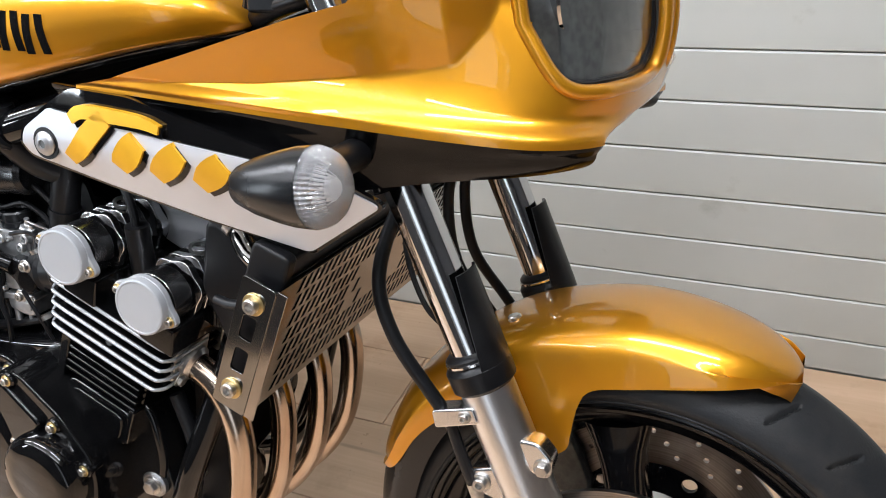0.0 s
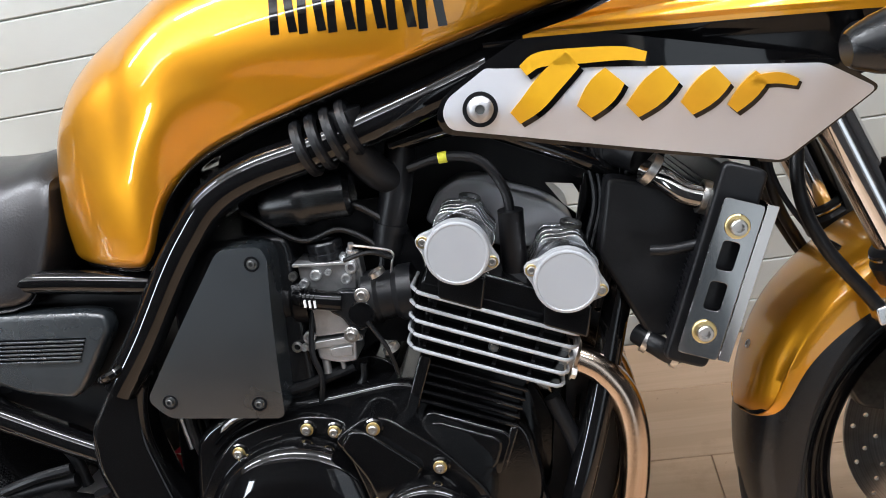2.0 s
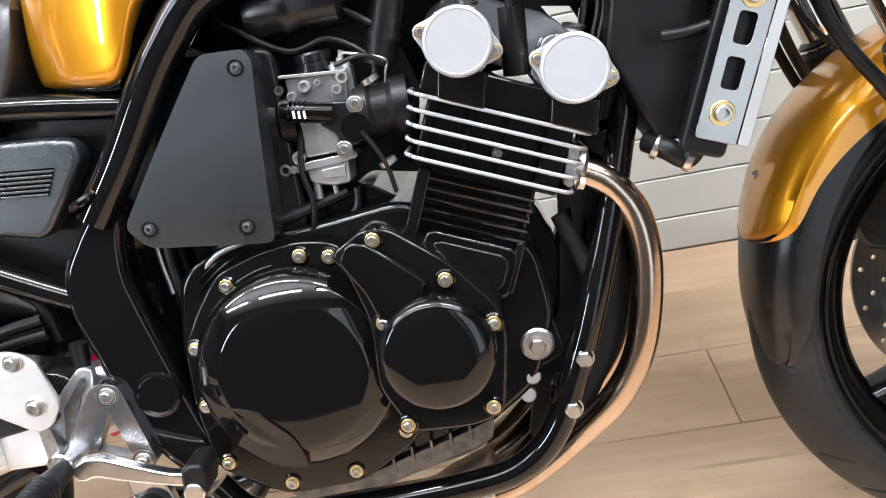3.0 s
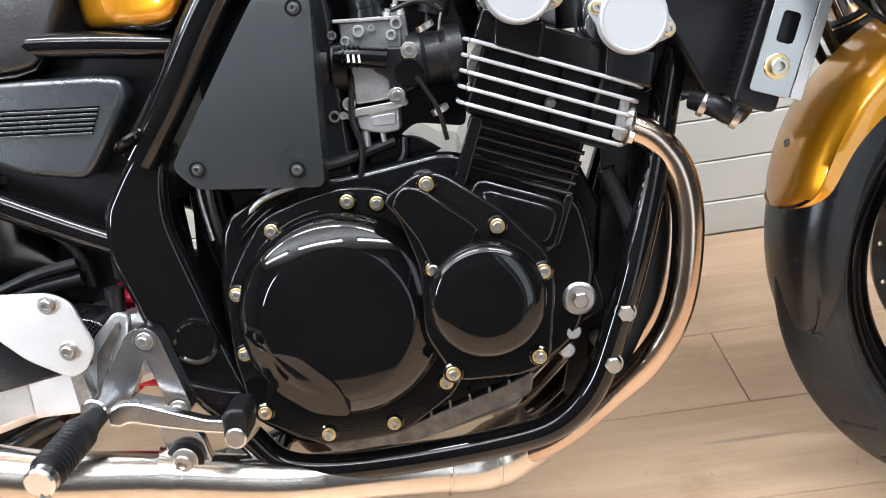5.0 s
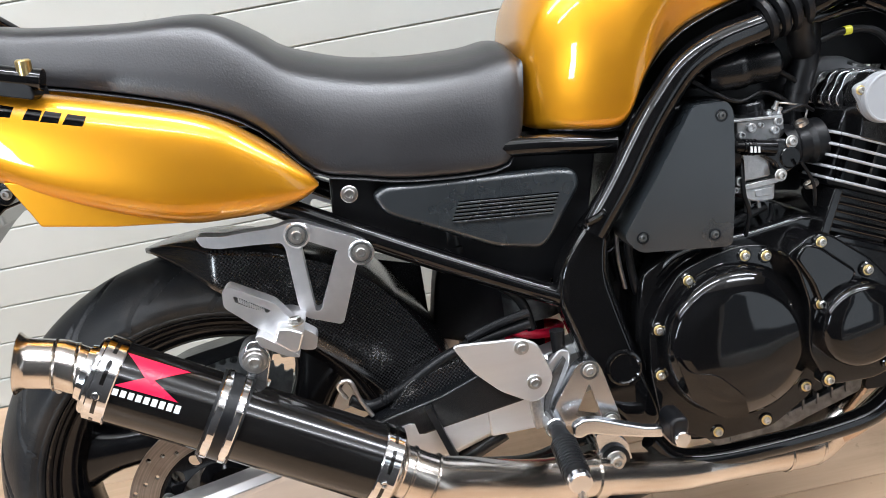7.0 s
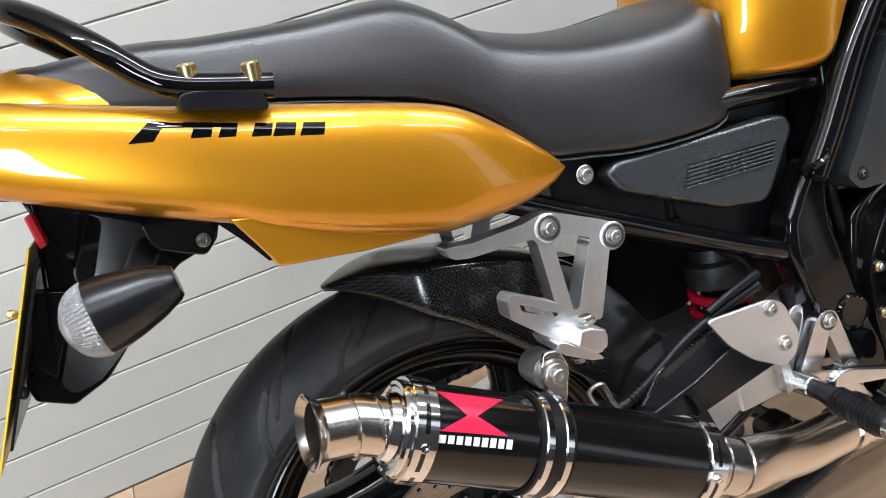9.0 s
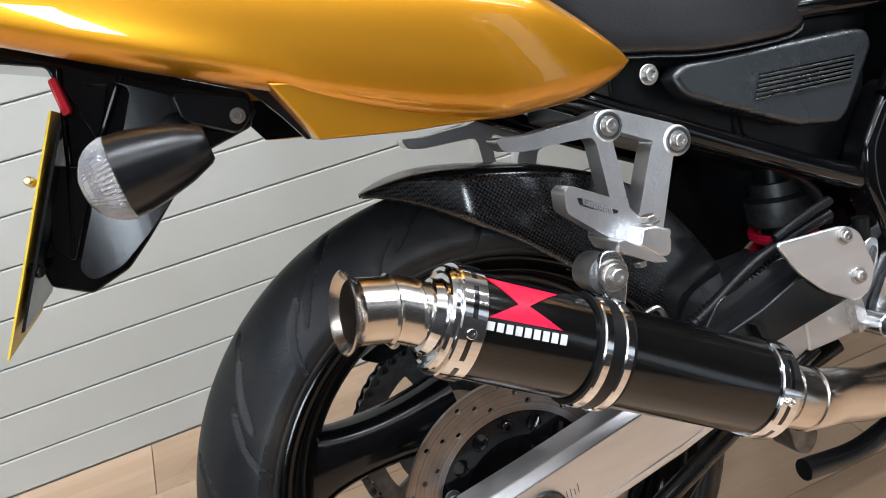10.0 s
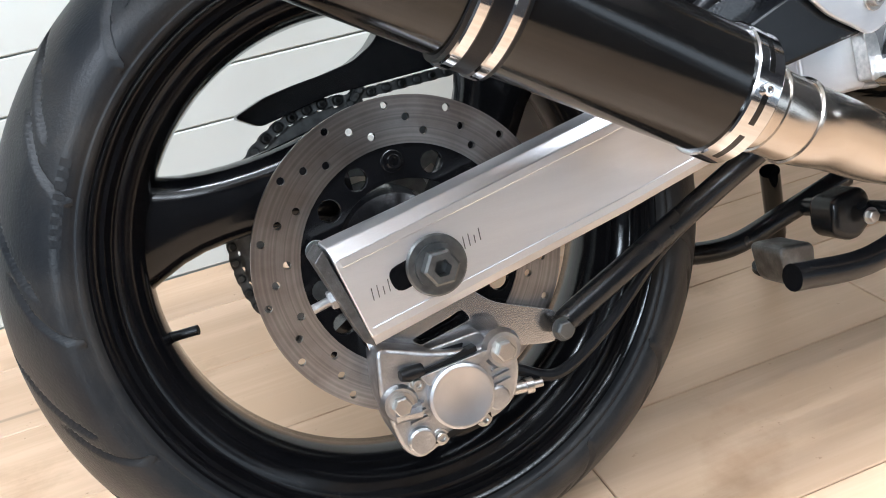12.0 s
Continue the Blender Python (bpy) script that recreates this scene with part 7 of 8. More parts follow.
# ---- front mudguard ----
def fender_ring(a, lo=False):
    deg = math.degrees(a)
    R = smooth_table(deg, [(73, 0.341), (75, 0.349), (80, 0.3585), (88, 0.367), (97, 0.3745), (106, 0.378), (115, 0.381), (125, 0.380), (135, 0.377), (143, 0.368), (150, 0.357), (158, 0.346), (171, 0.326), (181, 0.311)])
    w = smooth_table(deg, [(73, 0.026), (75, 0.040), (79, 0.055), (88, 0.066), (112, 0.074), (130, 0.072), (158, 0.066), (181, 0.058)]) * (1.0 if lo else interp(deg, [(150, 1.0), (152, 0.94), (153.5, 0.82), (154.7, 0.6), (155.5, 0.25)]))
    if lo:
        edge = smooth_table(deg, [(124, 0.324), (134, 0.317), (142, 0.308), (150, 0.298), (158, 0.288), (168, 0.283), (175, 0.287), (179, 0.294), (181, 0.300)])
        R, w = R - 0.003, w * interp(deg, [(170, 1.0), (178, 0.8), (181, 0.4)])
    else:
        edge = smooth_table(deg, [(73, 0.342), (75.5, 0.343), (79, 0.336), (84, 0.327), (90, 0.320), (97, 0.3155), (104, 0.3135), (107, 0.298), (109.5, 0.275), (112, 0.256), (117, 0.256), (119, 0.285), (121, 0.318), (126, 0.325), (134, 0.329), (141, 0.330), (147, 0.327), (150, 0.328), (152, 0.332), (153.5, 0.3385), (154.7, 0.345), (155.5, 0.3485)])
    pr = [(-w - 0.002, edge), (-w - 0.001, (edge + R) / 2 - 0.004), (-w * 0.96, R - 0.022), (-w * 0.78, R - 0.008), (-w * 0.45, R - 0.001), (0, R + 0.001), (w * 0.45, R - 0.001), (w * 0.78, R - 0.008), (w * 0.96, R - 0.022), (w + 0.001, (edge + R) / 2 - 0.004), (w + 0.002, edge)]
    pr = [(p.x, p.y) for p in smooth_path([(y, r, 0) for y, r in pr], 2)]
    inner = [(y * 0.96, r - 0.003 if abs(y) < w * 0.9 else r) for y, r in pr[::-1]]
    return [(GUARD_AT[0] + r * math.cos(a), y, GUARD_AT[1] + r * math.sin(a)) for y, r in pr + inner]


fender = part("front_mudguard", loft([fender_ring(radians(d)) for d in np.linspace(73, 155.5, 90)]), GOLD, bike, "metallic gold front mudguard with a black extension", sharp=50)
part("extension", loft([[(x + 0.002, y * 0.985, z - 0.001) for x, y, z in fender_ring(radians(d), True)] for d in np.linspace(124, 181, 44)]), PLASTIC, fender, "black plastic mudguard extension", sharp=50)
for q in ((1.1520, 0.0, 0.5032),):
    bolt(fender, q, 0.005, BOLT_GOLD, "cap", (-0.9, 0, 0.4))
part("brace_bolt", can(0.007, 0.014, (1.285, -0.03, 0.625), (-0.3, 0, 1), 14), BOLT_STEEL, fender)

# ---- radiator ----
RA, RB = Vector((1.1235, 0, 0.706)), Vector((1.0725, 0, 0.572))
RD = (RA - RB).normalized()
RN = Vector((RD.z, 0, -RD.x))


def rad_xz(h, f):
    p = RB + RD * h + RN * f
    return p.x, p.z


HGT = (RA - RB).length
rad = part("radiator", slab([rad_xz(-0.01, -0.032), rad_xz(HGT + 0.02, -0.032), rad_xz(HGT + 0.02, -0.004), rad_xz(-0.01, -0.004)], -0.178, 0.178), RUBBER, bike, "black radiator behind a slotted steel guard", bevel=0.004)
for k in range(26):
    h = 0.002 + (HGT - 0.004) * k / 25
    part("core_fin", slab([rad_xz(h, -0.034), rad_xz(h + 0.0012, -0.034), rad_xz(h + 0.0012, -0.002), rad_xz(h, -0.002)], -0.17, 0.17), RUBBER, rad)
for s in (-1, 1):
    part("tank", slab(rounded([rad_xz(-0.016, -0.040), rad_xz(HGT + 0.026, -0.040), rad_xz(HGT + 0.026, 0.0), rad_xz(-0.016, 0.0)], 0.008), s * 0.172, s * 0.188), RUBBER, rad, bevel=0.004)
    sl = [rounded([rad_xz(h0, -0.024), rad_xz(h0 + 0.026, -0.024), rad_xz(h0 + 0.026, -0.009), rad_xz(h0, -0.009)], 0.004, 3) for h0 in (0.042, 0.079)]
    part("side_bracket", slab(rounded([rad_xz(-0.002, -0.034), rad_xz(HGT - 0.002, -0.034), rad_xz(HGT - 0.002, 0.002), rad_xz(-0.002, 0.002)], 0.004, 3), s * 0.1995, s * 0.1965, sl), BRACKET, rad, "steel guard bracket with two slots", bevel=0.0008)
    for h0 in (0.022, 0.119):
        x, z = rad_xz(h0, -0.0165)
        bolt(rad, (x, s * 0.1995, z), 0.0072, BOLT_GOLD, "cap", (0, s, 0))
        part("spacer", can(0.006, 0.012, (x, s * 0.187, z), (0, s, 0), 14), BOLT_GOLD, rad)
# slotted guard over the front: local X across the bike, local Z up the core
GM = Matrix(((0, RN.x, RD.x, RB.x), (1, 0, 0, 0), (0, RN.z, RD.z, RB.z), (0, 0, 0, 1)))
slots = []
for r in range(7):
    z0 = 0.010 + 0.0195 * r
    for c in range(30):
        x0 = -0.178 + 0.0118 * c
        if (2 <= r <= 4 and 11 <= c <= 21 and (r + c) % 5) or abs(x0) > 0.172:
            continue
        slots.append([(x0, z0), (x0 + 0.0062, z0), (x0 + 0.0125, z0 + 0.0155), (x0 + 0.0063, z0 + 0.0155)])
part("guard", slab([(-0.197, 0.0), (0.197, 0.0), (0.197, HGT), (-0.197, HGT)], 0.004, 0.0025, slots, m=GM), GUARD, rad, "polished steel guard with slanted slots", sharp=20)
part("guard_fold", slab([rad_xz(-0.001, 0.0025), rad_xz(HGT, 0.0025), rad_xz(HGT, 0.013), rad_xz(-0.001, 0.013)], -0.1995, -0.1975), GUARD, rad, "bright folded edge of the guard", bevel=0.0006)
# water pipes and hoses
pipe = part("water_pipe", tube([(1.036, -0.13, 0.735), (1.05, -0.145, 0.728), (1.066, -0.155, 0.715), (1.085, -0.16, 0.708)], 0.0108, 20), BRACKET, bike, "chromed water pipe with black hoses")
for q, d in (((1.043, -0.137, 0.735), (-0.6, 0, 0.5)), ((1.078, -0.158, 0.711), (0.8, 0, -0.3))):
    part("clamp", lathe([(0, 0.0125), (0, 0.0155), (0.008, 0.0155), (0.008, 0.0125)], q, d, 24), BOLT_STEEL, pipe)
part("hose", tube([(1.036, -0.12, 0.745), (1.02, -0.10, 0.752), (1.0, -0.08, 0.75), (0.98, -0.05, 0.74)], 0.016, 16), RUBBER, pipe)
part("hose", tube([(1.03, -0.165, 0.668), (1.05, -0.17, 0.668), (1.078, -0.172, 0.672)], 0.005, 12), RUBBER, pipe)
part("inner_guard", slab(rounded([(0.90, 0.40), (0.975, 0.60), (1.03, 0.605), (1.005, 0.52), (0.965, 0.42), (0.93, 0.375)], 0.008), -0.012, -0.004), RUBBER, pipe)
part("radiator_duct", slab(rounded([(1.0, 0.735), (1.09, 0.71), (1.055, 0.575), (1.025, 0.572), (0.985, 0.66)], 0.01), -0.135, -0.03), RUBBER, pipe, bevel=0.006)
part("hose", tube([(1.015, -0.12, 0.575), (1.030, -0.135, 0.567), (1.046, -0.14, 0.557), (1.056, -0.145, 0.57)], 0.0105, 14), RUBBER, pipe)
for q in ((1.020, -0.128, 0.571), (1.046, -0.141, 0.557)):
    part("clamp", lathe([(0, 0.0105), (0, 0.0125), (0.006, 0.0125), (0.006, 0.0105)], q, (0.8, -0.2, -0.5), 20), BOLT_STEEL, pipe)
part("horn", lathe([(0, 0), (0, 0.03), (0.012, 0.035), (0.02, 0.03), (0.022, 0)], (1.0, -0.06, 0.62), (0.6, -0.7, 0), 28), RUBBER, pipe)
for k in range(6):
    part("wire", tube([(0.985 + 0.008 * k, -0.09 - 0.006 * (k % 3), 0.76), (0.99 + 0.006 * k, -0.10, 0.71), (0.975 + 0.006 * k, -0.105, 0.66), (0.965 + 0.004 * k, -0.10, 0.60)], 0.003, 8), RUBBER, pipe)
part("bracket", slab(rounded([(0.985, 0.74), (1.02, 0.72), (1.01, 0.60), (0.98, 0.58), (0.965, 0.66)], 0.01), -0.07, -0.06), BLACK_PAINT, pipe, bevel=0.002)

# ---- exhaust headers ----
for k, y in enumerate((-0.118, -0.04, 0.04, 0.118)):
    h = part("header_pipe", tube([(0.930, y, 0.567), (0.952, y, 0.557), (0.978, y * 1.01, 0.540), (0.998, y * 1.02, 0.505), (1.002, y * 1.02, 0.45), (0.988, y, 0.375), (0.958, y * 0.92, 0.320), (0.91, y * 0.8, 0.275), (0.85, y * 0.6 - 0.03, 0.240), (0.80, y * 0.42 - 0.05, 0.226)], 0.0155, 22), HEAT, bike, "heat-tinted steel exhaust header")
    part("flange", slab(rounded([(0.930, 0.550), (0.943, 0.588), (0.953, 0.585), (0.940, 0.546)], 0.004), y - 0.027, y + 0.027), BOLT_STEEL, h, "exhaust port flange", bevel=0.002)
    part("collar", lathe([(0, 0.0155), (0, 0.0205), (0.008, 0.0205), (0.012, 0.0155)], (0.944, y, 0.562), (0.9, 0, -0.4), 24), BOLT_STEEL, h)
    bolt(h, (0.946, y - 0.022, 0.550), 0.0055, BOLT_STEEL, "hex", (0.9, 0, -0.4))
collector = part("collector_pipe", tube([(0.83, -0.075, 0.237), (0.79, -0.09, 0.226), (0.76, -0.100, 0.223), (0.72, -0.112, 0.230), (0.66, -0.125, 0.238), (0.60, -0.135, 0.244)], [0.034, 0.036, 0.031, 0.028, 0.0265, 0.0262], 28), STEEL, bike, "polished steel collector pipe")
part("weld", lathe([(-0.002, 0.029), (0, 0.0305), (0.002, 0.029)], (0.735, -0.108, 0.2265), (-1, -0.2, 0.1), 32), STEEL, collector)
part("weld", lathe([(-0.002, 0.035), (0, 0.0368), (0.002, 0.035)], (0.785, -0.092, 0.2255), (-1, -0.2, 0.1), 32), STEEL, collector)

# ---- foot controls ----
HANG, HANG_HOLE = [(0.0432, 0.6672), (0.0482, 0.6542), (0.0664, 0.6492), (0.1084, 0.6466), (0.136, 0.6437), (0.1391, 0.6366), (0.1407, 0.5674), (0.1463, 0.5518), (0.1873, 0.5353), (0.1957, 0.5552), (0.2159, 0.6046), (0.2256, 0.6067), (0.2331, 0.6159), (0.2311, 0.6265), (0.2213, 0.6338), (0.1621, 0.6633), (0.1496, 0.6653), (0.129, 0.6618), (0.1005, 0.6626), (0.0723, 0.6623), (0.052, 0.6662)], [(0.1619, 0.6422), (0.1982, 0.6229), (0.1927, 0.6156), (0.1657, 0.5574), (0.1588, 0.557), (0.156, 0.6358)]
hang = part("pillion_hanger", slab(rounded(HANG, 0.006), -0.165, -0.140, [rounded(HANG_HOLE, 0.004)]), POLISHED, bike, "polished aluminium pillion footrest hanger", bevel=0.006)
part("pillion_hanger", slab(rounded(HANG, 0.006), 0.140, 0.165, [rounded(HANG_HOLE, 0.004)]), POLISHED, bike, "polished aluminium pillion footrest hanger", bevel=0.006)
for x, z in ((0.1545, 0.6494), (0.2227, 0.6166)):
    part("boss", can(0.0150, 0.004, (x, -0.163, z), n=28), POLISHED, hang)
    # dark ring on the boss draws the shade of a sunk bolt seat
    part("recess_shade", lathe([(0, 0.0125), (0.0015, 0.0125), (0.0015, 0.0105), (0, 0.0100)], (x, -0.167, z), n=28), DARK_STEEL, hang)
    bolt(hang, (x, -0.166, z), 0.0066, BOLT_STEEL)
peg = part("pillion_peg", slab(rounded([(0.0697, 0.6142), (0.0763, 0.6179), (0.0805, 0.6157), (0.1214, 0.5909), (0.1299, 0.5787), (0.1414, 0.5609), (0.1607, 0.5457), (0.1564, 0.5304), (0.1431, 0.5323), (0.1238, 0.5446), (0.0985, 0.5665), (0.0678, 0.596)], 0.005), -0.222, -0.196, [rounded([(0.0801, 0.6066), (0.088, 0.6024), (0.1161, 0.5836), (0.1129, 0.5813), (0.0908, 0.5931), (0.081, 0.5994)], 0.002)]), POLISHED, bike, "folded polished pillion peg", bevel=0.004)
part("foot_block", slab(rounded([(0.1219, 0.5683), (0.1328, 0.5673), (0.1488, 0.5591), (0.14, 0.5392), (0.1313, 0.5399), (0.1155, 0.5547)], 0.003), -0.246, -0.15), POLISHED, hang, bevel=0.003)
part("stop_plate", slab(rounded([(0.0964, 0.5643), (0.1036, 0.5636), (0.1374, 0.5371), (0.1398, 0.532), (0.1268, 0.5357), (0.1003, 0.5522)], 0.003), -0.244, -0.19), POLISHED, hang, bevel=0.0015)
(PX, PZ), (QX, QZ) = [(0.0854, 0.6017), (0.1092, 0.5858)]
for k in range(12):
    x, z = PX + (QX - PX) * k / 11, PZ + (QZ - PZ) * k / 11
    part("tooth", slab([(x - 0.0009, z - 0.0035), (x + 0.0009, z - 0.0035), (x + 0.0009, z + 0.0018), (x - 0.0009, z + 0.0018)], -0.2225, -0.198), POLISHED, peg)
part("peg_washer", can(0.0085, 0.0022, (0.1394, -0.226, 0.5641), (0, 0, 1), 24), BOLT_GOLD, peg, "brass washer")
bolt(peg, (0.1398, -0.226, 0.5657), 0.0062, BOLT_STEEL, "hex", (0, 0, 1))
bolt(peg, (0.1229, -0.226, 0.5373), 0.0055, BOLT_STEEL, "hex", (0, 0, -1))
mount = part("silencer_mount", slab(rounded([(0.077, 0.540), (0.086, 0.557), (0.102, 0.555), (0.108, 0.535), (0.097, 0.503), (0.088, 0.485), (0.071, 0.491), (0.080, 0.513)], 0.006), -0.233, -0.226), ALU, bike, "polished silencer mounting clamp", bevel=0.002)
part("bush", lathe([(0, 0), (0, 0.017), (0.008, 0.018), (0.03, 0.018), (0.036, 0.014), (0.036, 0)], (0.089, -0.226, 0.5345), (0, 1, 0), 28), CAST, mount)
part("collar", lathe([(0, 0), (0, 0.0145), (0.004, 0.0135), (0.004, 0)], (0.0905, -0.233, 0.5345), n=28), BOLT_STEEL, mount)
bolt(mount, (0.0905, -0.237, 0.5345), 0.0075, BOLT_STEEL)
part("tab", slab([(0.073, 0.50), (0.094, 0.49), (0.089, 0.472), (0.068, 0.482)], -0.262, -0.225), ALU, mount, bevel=0.003)
HEEL = rounded([(0.306, 0.486), (0.392, 0.479), (0.411, 0.468), (0.425, 0.422), (0.413, 0.400), (0.396, 0.393), (0.358, 0.416), (0.328, 0.447)], 0.009)
heel = part("heel_plate", slab(HEEL, -0.170, -0.164), BRUSHED, bike, "brushed aluminium heel plate with two bolts", bevel=0.0025)
for x, z in ((0.390, 0.468), (0.400, 0.421)):
    bolt(heel, (x, -0.170, z), 0.0062, BOLT_STEEL)
rest = part("footrest_hanger", slab(rounded([(0.4529, 0.4269), (0.4607, 0.432), (0.4723, 0.4334), (0.4816, 0.4283), (0.4854, 0.4199), (0.5027, 0.3489), (0.4991, 0.3424), (0.4832, 0.3435), (0.4383, 0.3534), (0.4159, 0.3545), (0.4154, 0.3629), (0.4226, 0.3828)], 0.005), -0.166, -0.150, [rounded([(0.4676, 0.4036), (0.4796, 0.3577), (0.4747, 0.3555), (0.4466, 0.3649)], 0.004)]), ALU, bike, "polished aluminium footrest hanger", bevel=0.003)
for x, z in ((0.4704, 0.4199), (0.4899, 0.3487)):
    # shade round each sunk bolt, put in as a dark ring
    part("recess_shade", lathe([(0, 0.0115), (0.0012, 0.0115), (0.0012, 0.0095), (0, 0.0092)], (x, -0.166, z), n=28), DARK_STEEL, rest)
    bolt(rest, (x, -0.1655, z), 0.0058, BOLT_STEEL)
part("master_bracket", slab(rounded([(0.4151, 0.4242), (0.4405, 0.4485), (0.4538, 0.4436), (0.4493, 0.4203), (0.4304, 0.388), (0.4203, 0.347), (0.3977, 0.3495), (0.3992, 0.3775)], 0.006), -0.150, -0.138), CARB, rest, "pale cast bracket", bevel=0.003)
part("bracket_web", slab(rounded([(0.4173, 0.4085), (0.4431, 0.4396), (0.4461, 0.4345), (0.4233, 0.3905), (0.4136, 0.3638), (0.4091, 0.3678)], 0.003), -0.154, -0.146), GREY_CAST, rest, bevel=0.001)
part("master_cylinder", tube([(0.432, -0.136, 0.385), (0.438, -0.136, 0.435)], 0.011, 20, smooth=False), CAST, rest, "cast rear master cylinder")
part("rubber_boot", tube([(0.440, -0.14, 0.435), (0.442, -0.14, 0.47)], [0.0075, 0.0095], 16, smooth=False), RUBBER, rest)
part("pivot", can(0.013, 0.03, (0.416, -0.155, 0.362), n=24), ALU, rest)
part("clevis", slab(rounded([(0.392, 0.40), (0.405, 0.395), (0.41, 0.36), (0.395, 0.355)], 0.004), -0.165, -0.15), BOLT_STEEL, rest, bevel=0.002)
pegr = part("rider_peg", tube([(0.419, -0.165, 0.358), (0.418, -0.198, 0.358), (0.417, -0.213, 0.357), (0.414, -0.283, 0.350), (0.414, -0.288, 0.349)], [0.009, 0.011, 0.0135, 0.0150, 0.0130], 22, smooth=False), RUBBER, bike, "black ribbed rubber footrest")
for k in range(11):
    t = k / 10
    part("rib", lathe([(0, 0.0142), (0.0012, 0.0160), (0.003, 0.0160), (0.0042, 0.0142)], (0.4165 - 0.0025 * t, -0.217 - 0.058 * t, 0.3565 - 0.006 * t), (-0.04, -0.99, -0.1), 22), RUBBER, pegr)
part("end_plug", lathe([(0, 0.0135), (0.008, 0.0135), (0.010, 0.0115), (0.010, 0)], (0.414, -0.288, 0.349), (-0.04, -0.99, -0.1), 22), ALU, pegr, "bare metal end plug")
part("hero_pin", tube([(0.414, -0.292, 0.345), (0.414, -0.296, 0.315)], 0.0045, 12, smooth=False), BOLT_STEEL, pegr, "steel feeler pin")
lever = part("brake_pedal", slab(rounded([(0.4477, 0.3721), (0.4654, 0.3695), (0.4948, 0.3574), (0.5244, 0.3459), (0.5464, 0.3421), (0.5444, 0.328), (0.5163, 0.3339), (0.4801, 0.3434), (0.4531, 0.3519), (0.443, 0.3476), (0.4336, 0.3514), (0.4348, 0.3662)], 0.005), -0.197, -0.183), ALU, bike, "polished rear brake pedal with a rubber pad", bevel=0.003)
part("pad", slab(rounded([(0.5459, 0.3566), (0.5542, 0.363), (0.5674, 0.3608), (0.5699, 0.3519), (0.5649, 0.3282), (0.555, 0.3239), (0.5447, 0.3305)], 0.006), -0.222, -0.178), RUBBER, lever, bevel=0.005)
part("pad_end", lathe([(0, 0), (0, 0.0098), (0.004, 0.0098), (0.005, 0.0085), (0.005, 0)], (0.5575, -0.222, 0.3364), n=20), ALU, lever)
stay = part("exhaust_stay", slab(rounded([(0.466, 0.336), (0.490, 0.336), (0.507, 0.318), (0.513, 0.285), (0.510, 0.258), (0.492, 0.258), (0.472, 0.285)], 0.007), -0.166, -0.154), ALU, bike, "aluminium exhaust stay with a rubber bush", bevel=0.002)
part("bush", lathe([(0, 0), (0, 0.0185), (0.006, 0.0185), (0.008, 0.013), (0.008, 0)], (0.488, -0.166, 0.298), n=28), RUBBER, stay)
bolt(stay, (0.488, -0.172, 0.298), 0.0088, BOLT_STEEL)

# shock absorber, rear brake pipework, stands
shock = part("shock_absorber", tube([(0.44, -0.02, 0.60), (0.425, -0.02, 0.36)], 0.020, 20, smooth=False), RUBBER, bike, "rear shock absorber with a red spring")
coil = [(0.4375 - 0.06 * t * 0.2 + 0.036 * math.cos(t * 11 * math.pi), -0.02 + 0.036 * math.sin(t * 11 * math.pi), 0.456 - 0.13 * t) for t in np.linspace(0, 1, 90)]
part("spring", tube(coil, 0.0065, 10, 1, smooth=False), RED, shock, "red coil spring")
part("collar", lathe([(0, 0), (0, 0.040), (0.03, 0.040), (0.034, 0.03), (0.05, 0.03), (0.05, 0)], (0.4375, -0.02, 0.459), (0, 0, 1), 28), DARK_STEEL, shock)
line = part("rear_brake_hose", tube([(0.176, -0.125, 0.425), (0.20, -0.125, 0.412), (0.235, -0.13, 0.425), (0.30, -0.135, 0.460), (0.36, -0.135, 0.476), (0.41, -0.13, 0.482)], 0.0072, 14), RUBBER, bike, "black coil-wrapped rear brake hose")
for k in range(26):
    t = k / 25
    p = Vector((0.215 + 0.13 * t, -0.1275 - 0.0075 * t, 0.4165 + 0.0555 * t))
    part("wrap", lathe([(0, 0.0072), (0.0008, 0.0086), (0.0018, 0.0086), (0.0026, 0.0072)], p, (0.92, -0.05, 0.39), 14), RUBBER, line)
part("union", tube([(0.33, -0.14, 0.480), (0.37, -0.14, 0.492), (0.41, -0.135, 0.498)], 0.0055, 10), RUBBER, line)
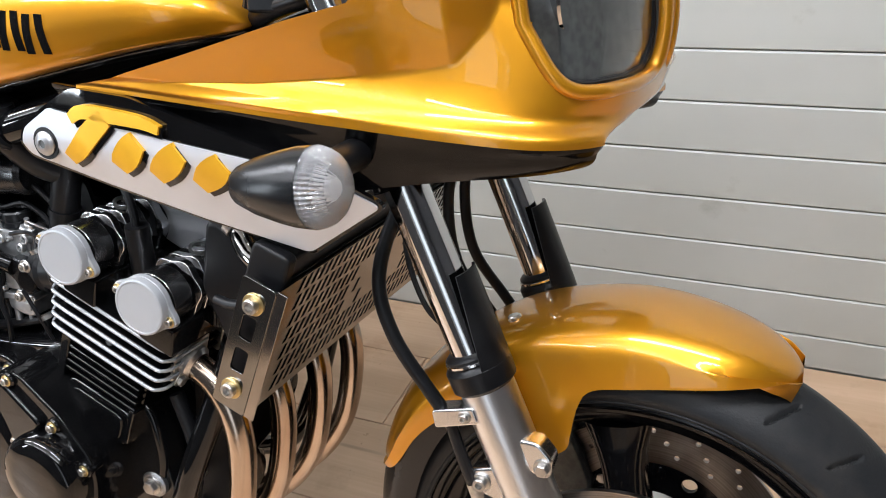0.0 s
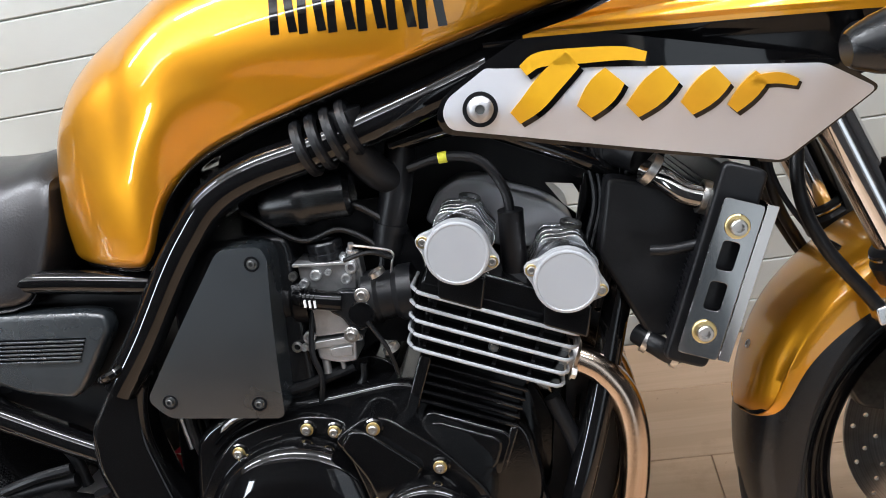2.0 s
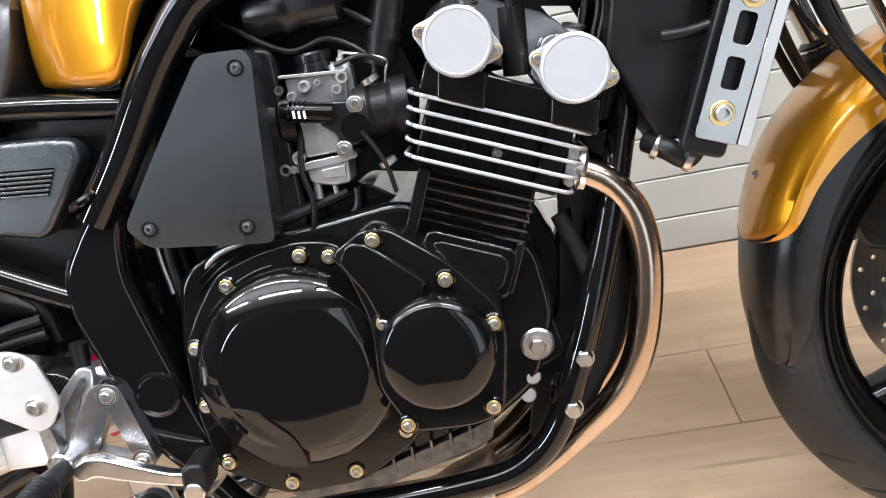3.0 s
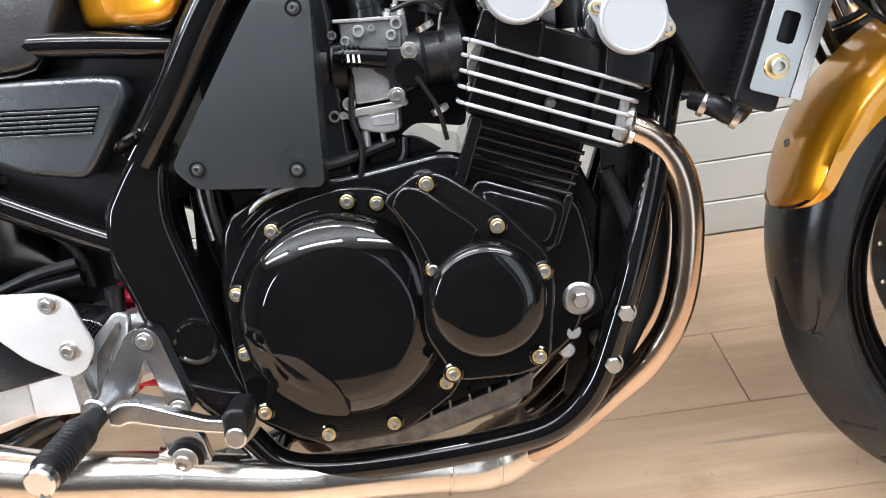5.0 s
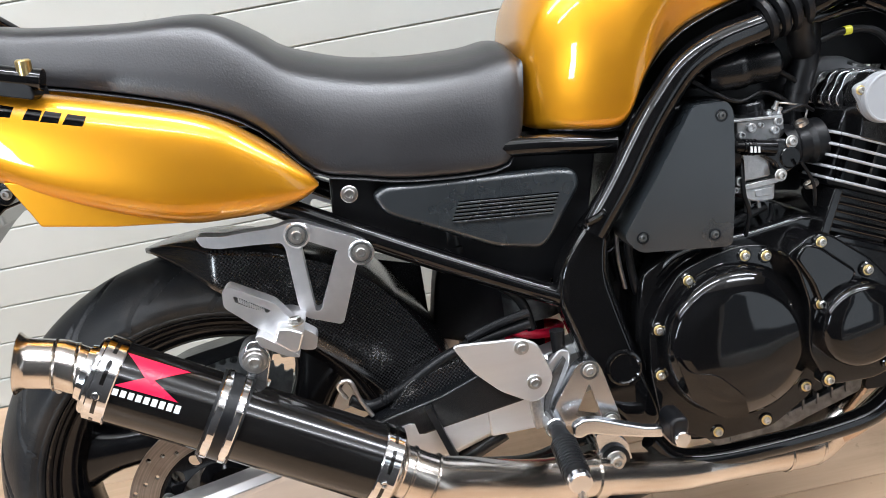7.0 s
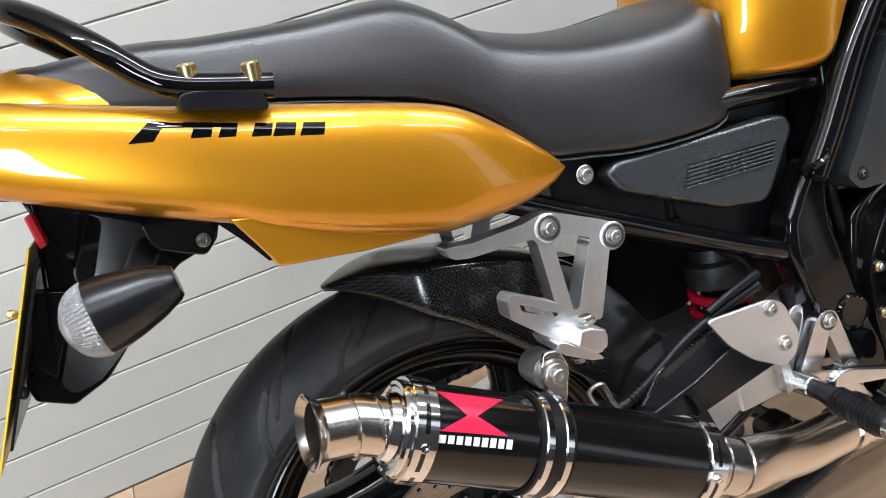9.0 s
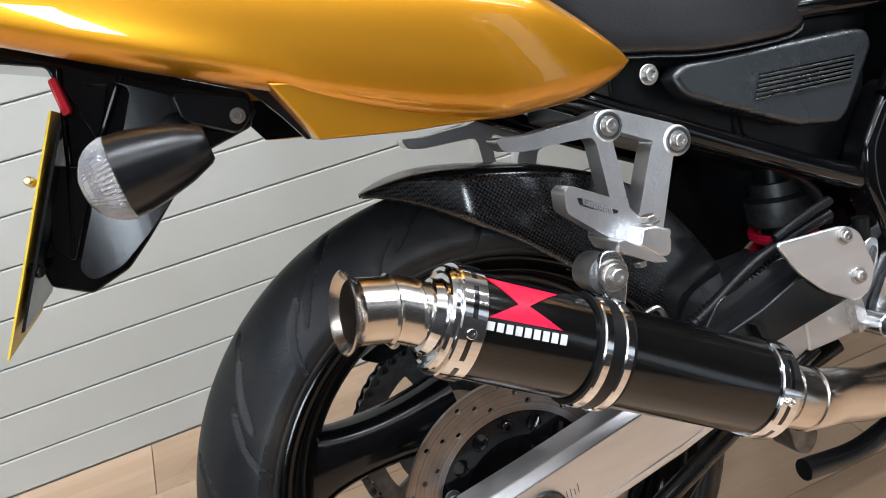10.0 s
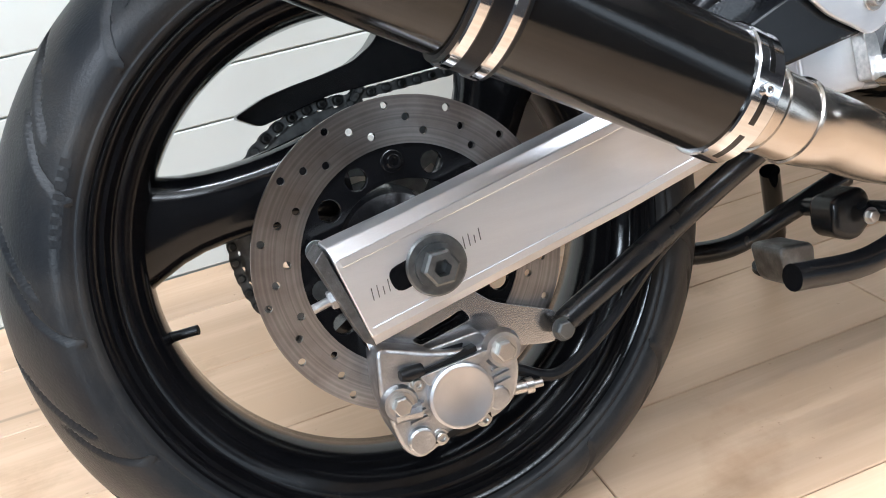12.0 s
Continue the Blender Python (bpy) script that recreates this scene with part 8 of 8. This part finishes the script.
part("loop", tube([(0.172, -0.13, 0.43), (0.165, -0.135, 0.45), (0.18, -0.14, 0.455), (0.188, -0.14, 0.43), (0.20, -0.14, 0.405)], 0.0028, 8), BOLT_STEEL, line)
part("hose", tube([(0.32, -0.11, 0.585), (0.37, -0.12, 0.545), (0.405, -0.12, 0.51), (0.415, -0.12, 0.47)], 0.0065, 12), RUBBER, line)
reservoir = part("brake_reservoir", lathe([(0, 0), (0, 0.016), (0.03, 0.017), (0.032, 0.019), (0.04, 0.019), (0.04, 0)], (0.335, -0.09, 0.62), (0, 0, -1), 24), RUBBER, bike, "small black brake fluid reservoir")
stand = part("centre_stand", tube([(0.58, -0.09, 0.215), (0.50, -0.1, 0.20), (0.42, -0.105, 0.185), (0.335, -0.11, 0.195)], 0.013, 14), PLASTIC, bike, "folded black centre stand")
part("leg", tube([(0.58, 0.09, 0.215), (0.50, 0.1, 0.19), (0.42, 0.105, 0.17), (0.335, 0.11, 0.18)], 0.013, 14), PLASTIC, stand)
part("cross_tube", tube([(0.52, -0.1, 0.203), (0.52, 0.1, 0.193)], 0.011, 14, smooth=False), PLASTIC, stand)
part("stop_rubber", slab(rounded([(0.40, 0.19), (0.445, 0.185), (0.442, 0.155), (0.425, 0.138), (0.405, 0.148)], 0.01), -0.01, 0.04), GREY_CAST, stand, "scuffed grey stop block", bevel=0.004)
part("bracket", slab(rounded([(0.465, 0.225), (0.51, 0.23), (0.518, 0.195), (0.492, 0.172), (0.462, 0.185)], 0.012), -0.02, 0.02), PLASTIC, stand, bevel=0.008)
bolt(stand, (0.50, -0.03, 0.20), 0.006, BOLT_STEEL, "hex")
side = part("side_stand", tube([(0.50, 0.12, 0.24), (0.535, 0.17, 0.15), (0.57, 0.235, 0.084)], 0.012, 14, smooth=False), BLACK_PAINT, bike, "black side stand set down on the floor")
part("foot", lathe([(0, 0), (0, 0.028), (0.006, 0.028), (0.008, 0.02), (0.008, 0)], (0.572, 0.2385, 0.0763), (-0.0264, -0.2342, 0.9719), 24), BLACK_PAINT, side)
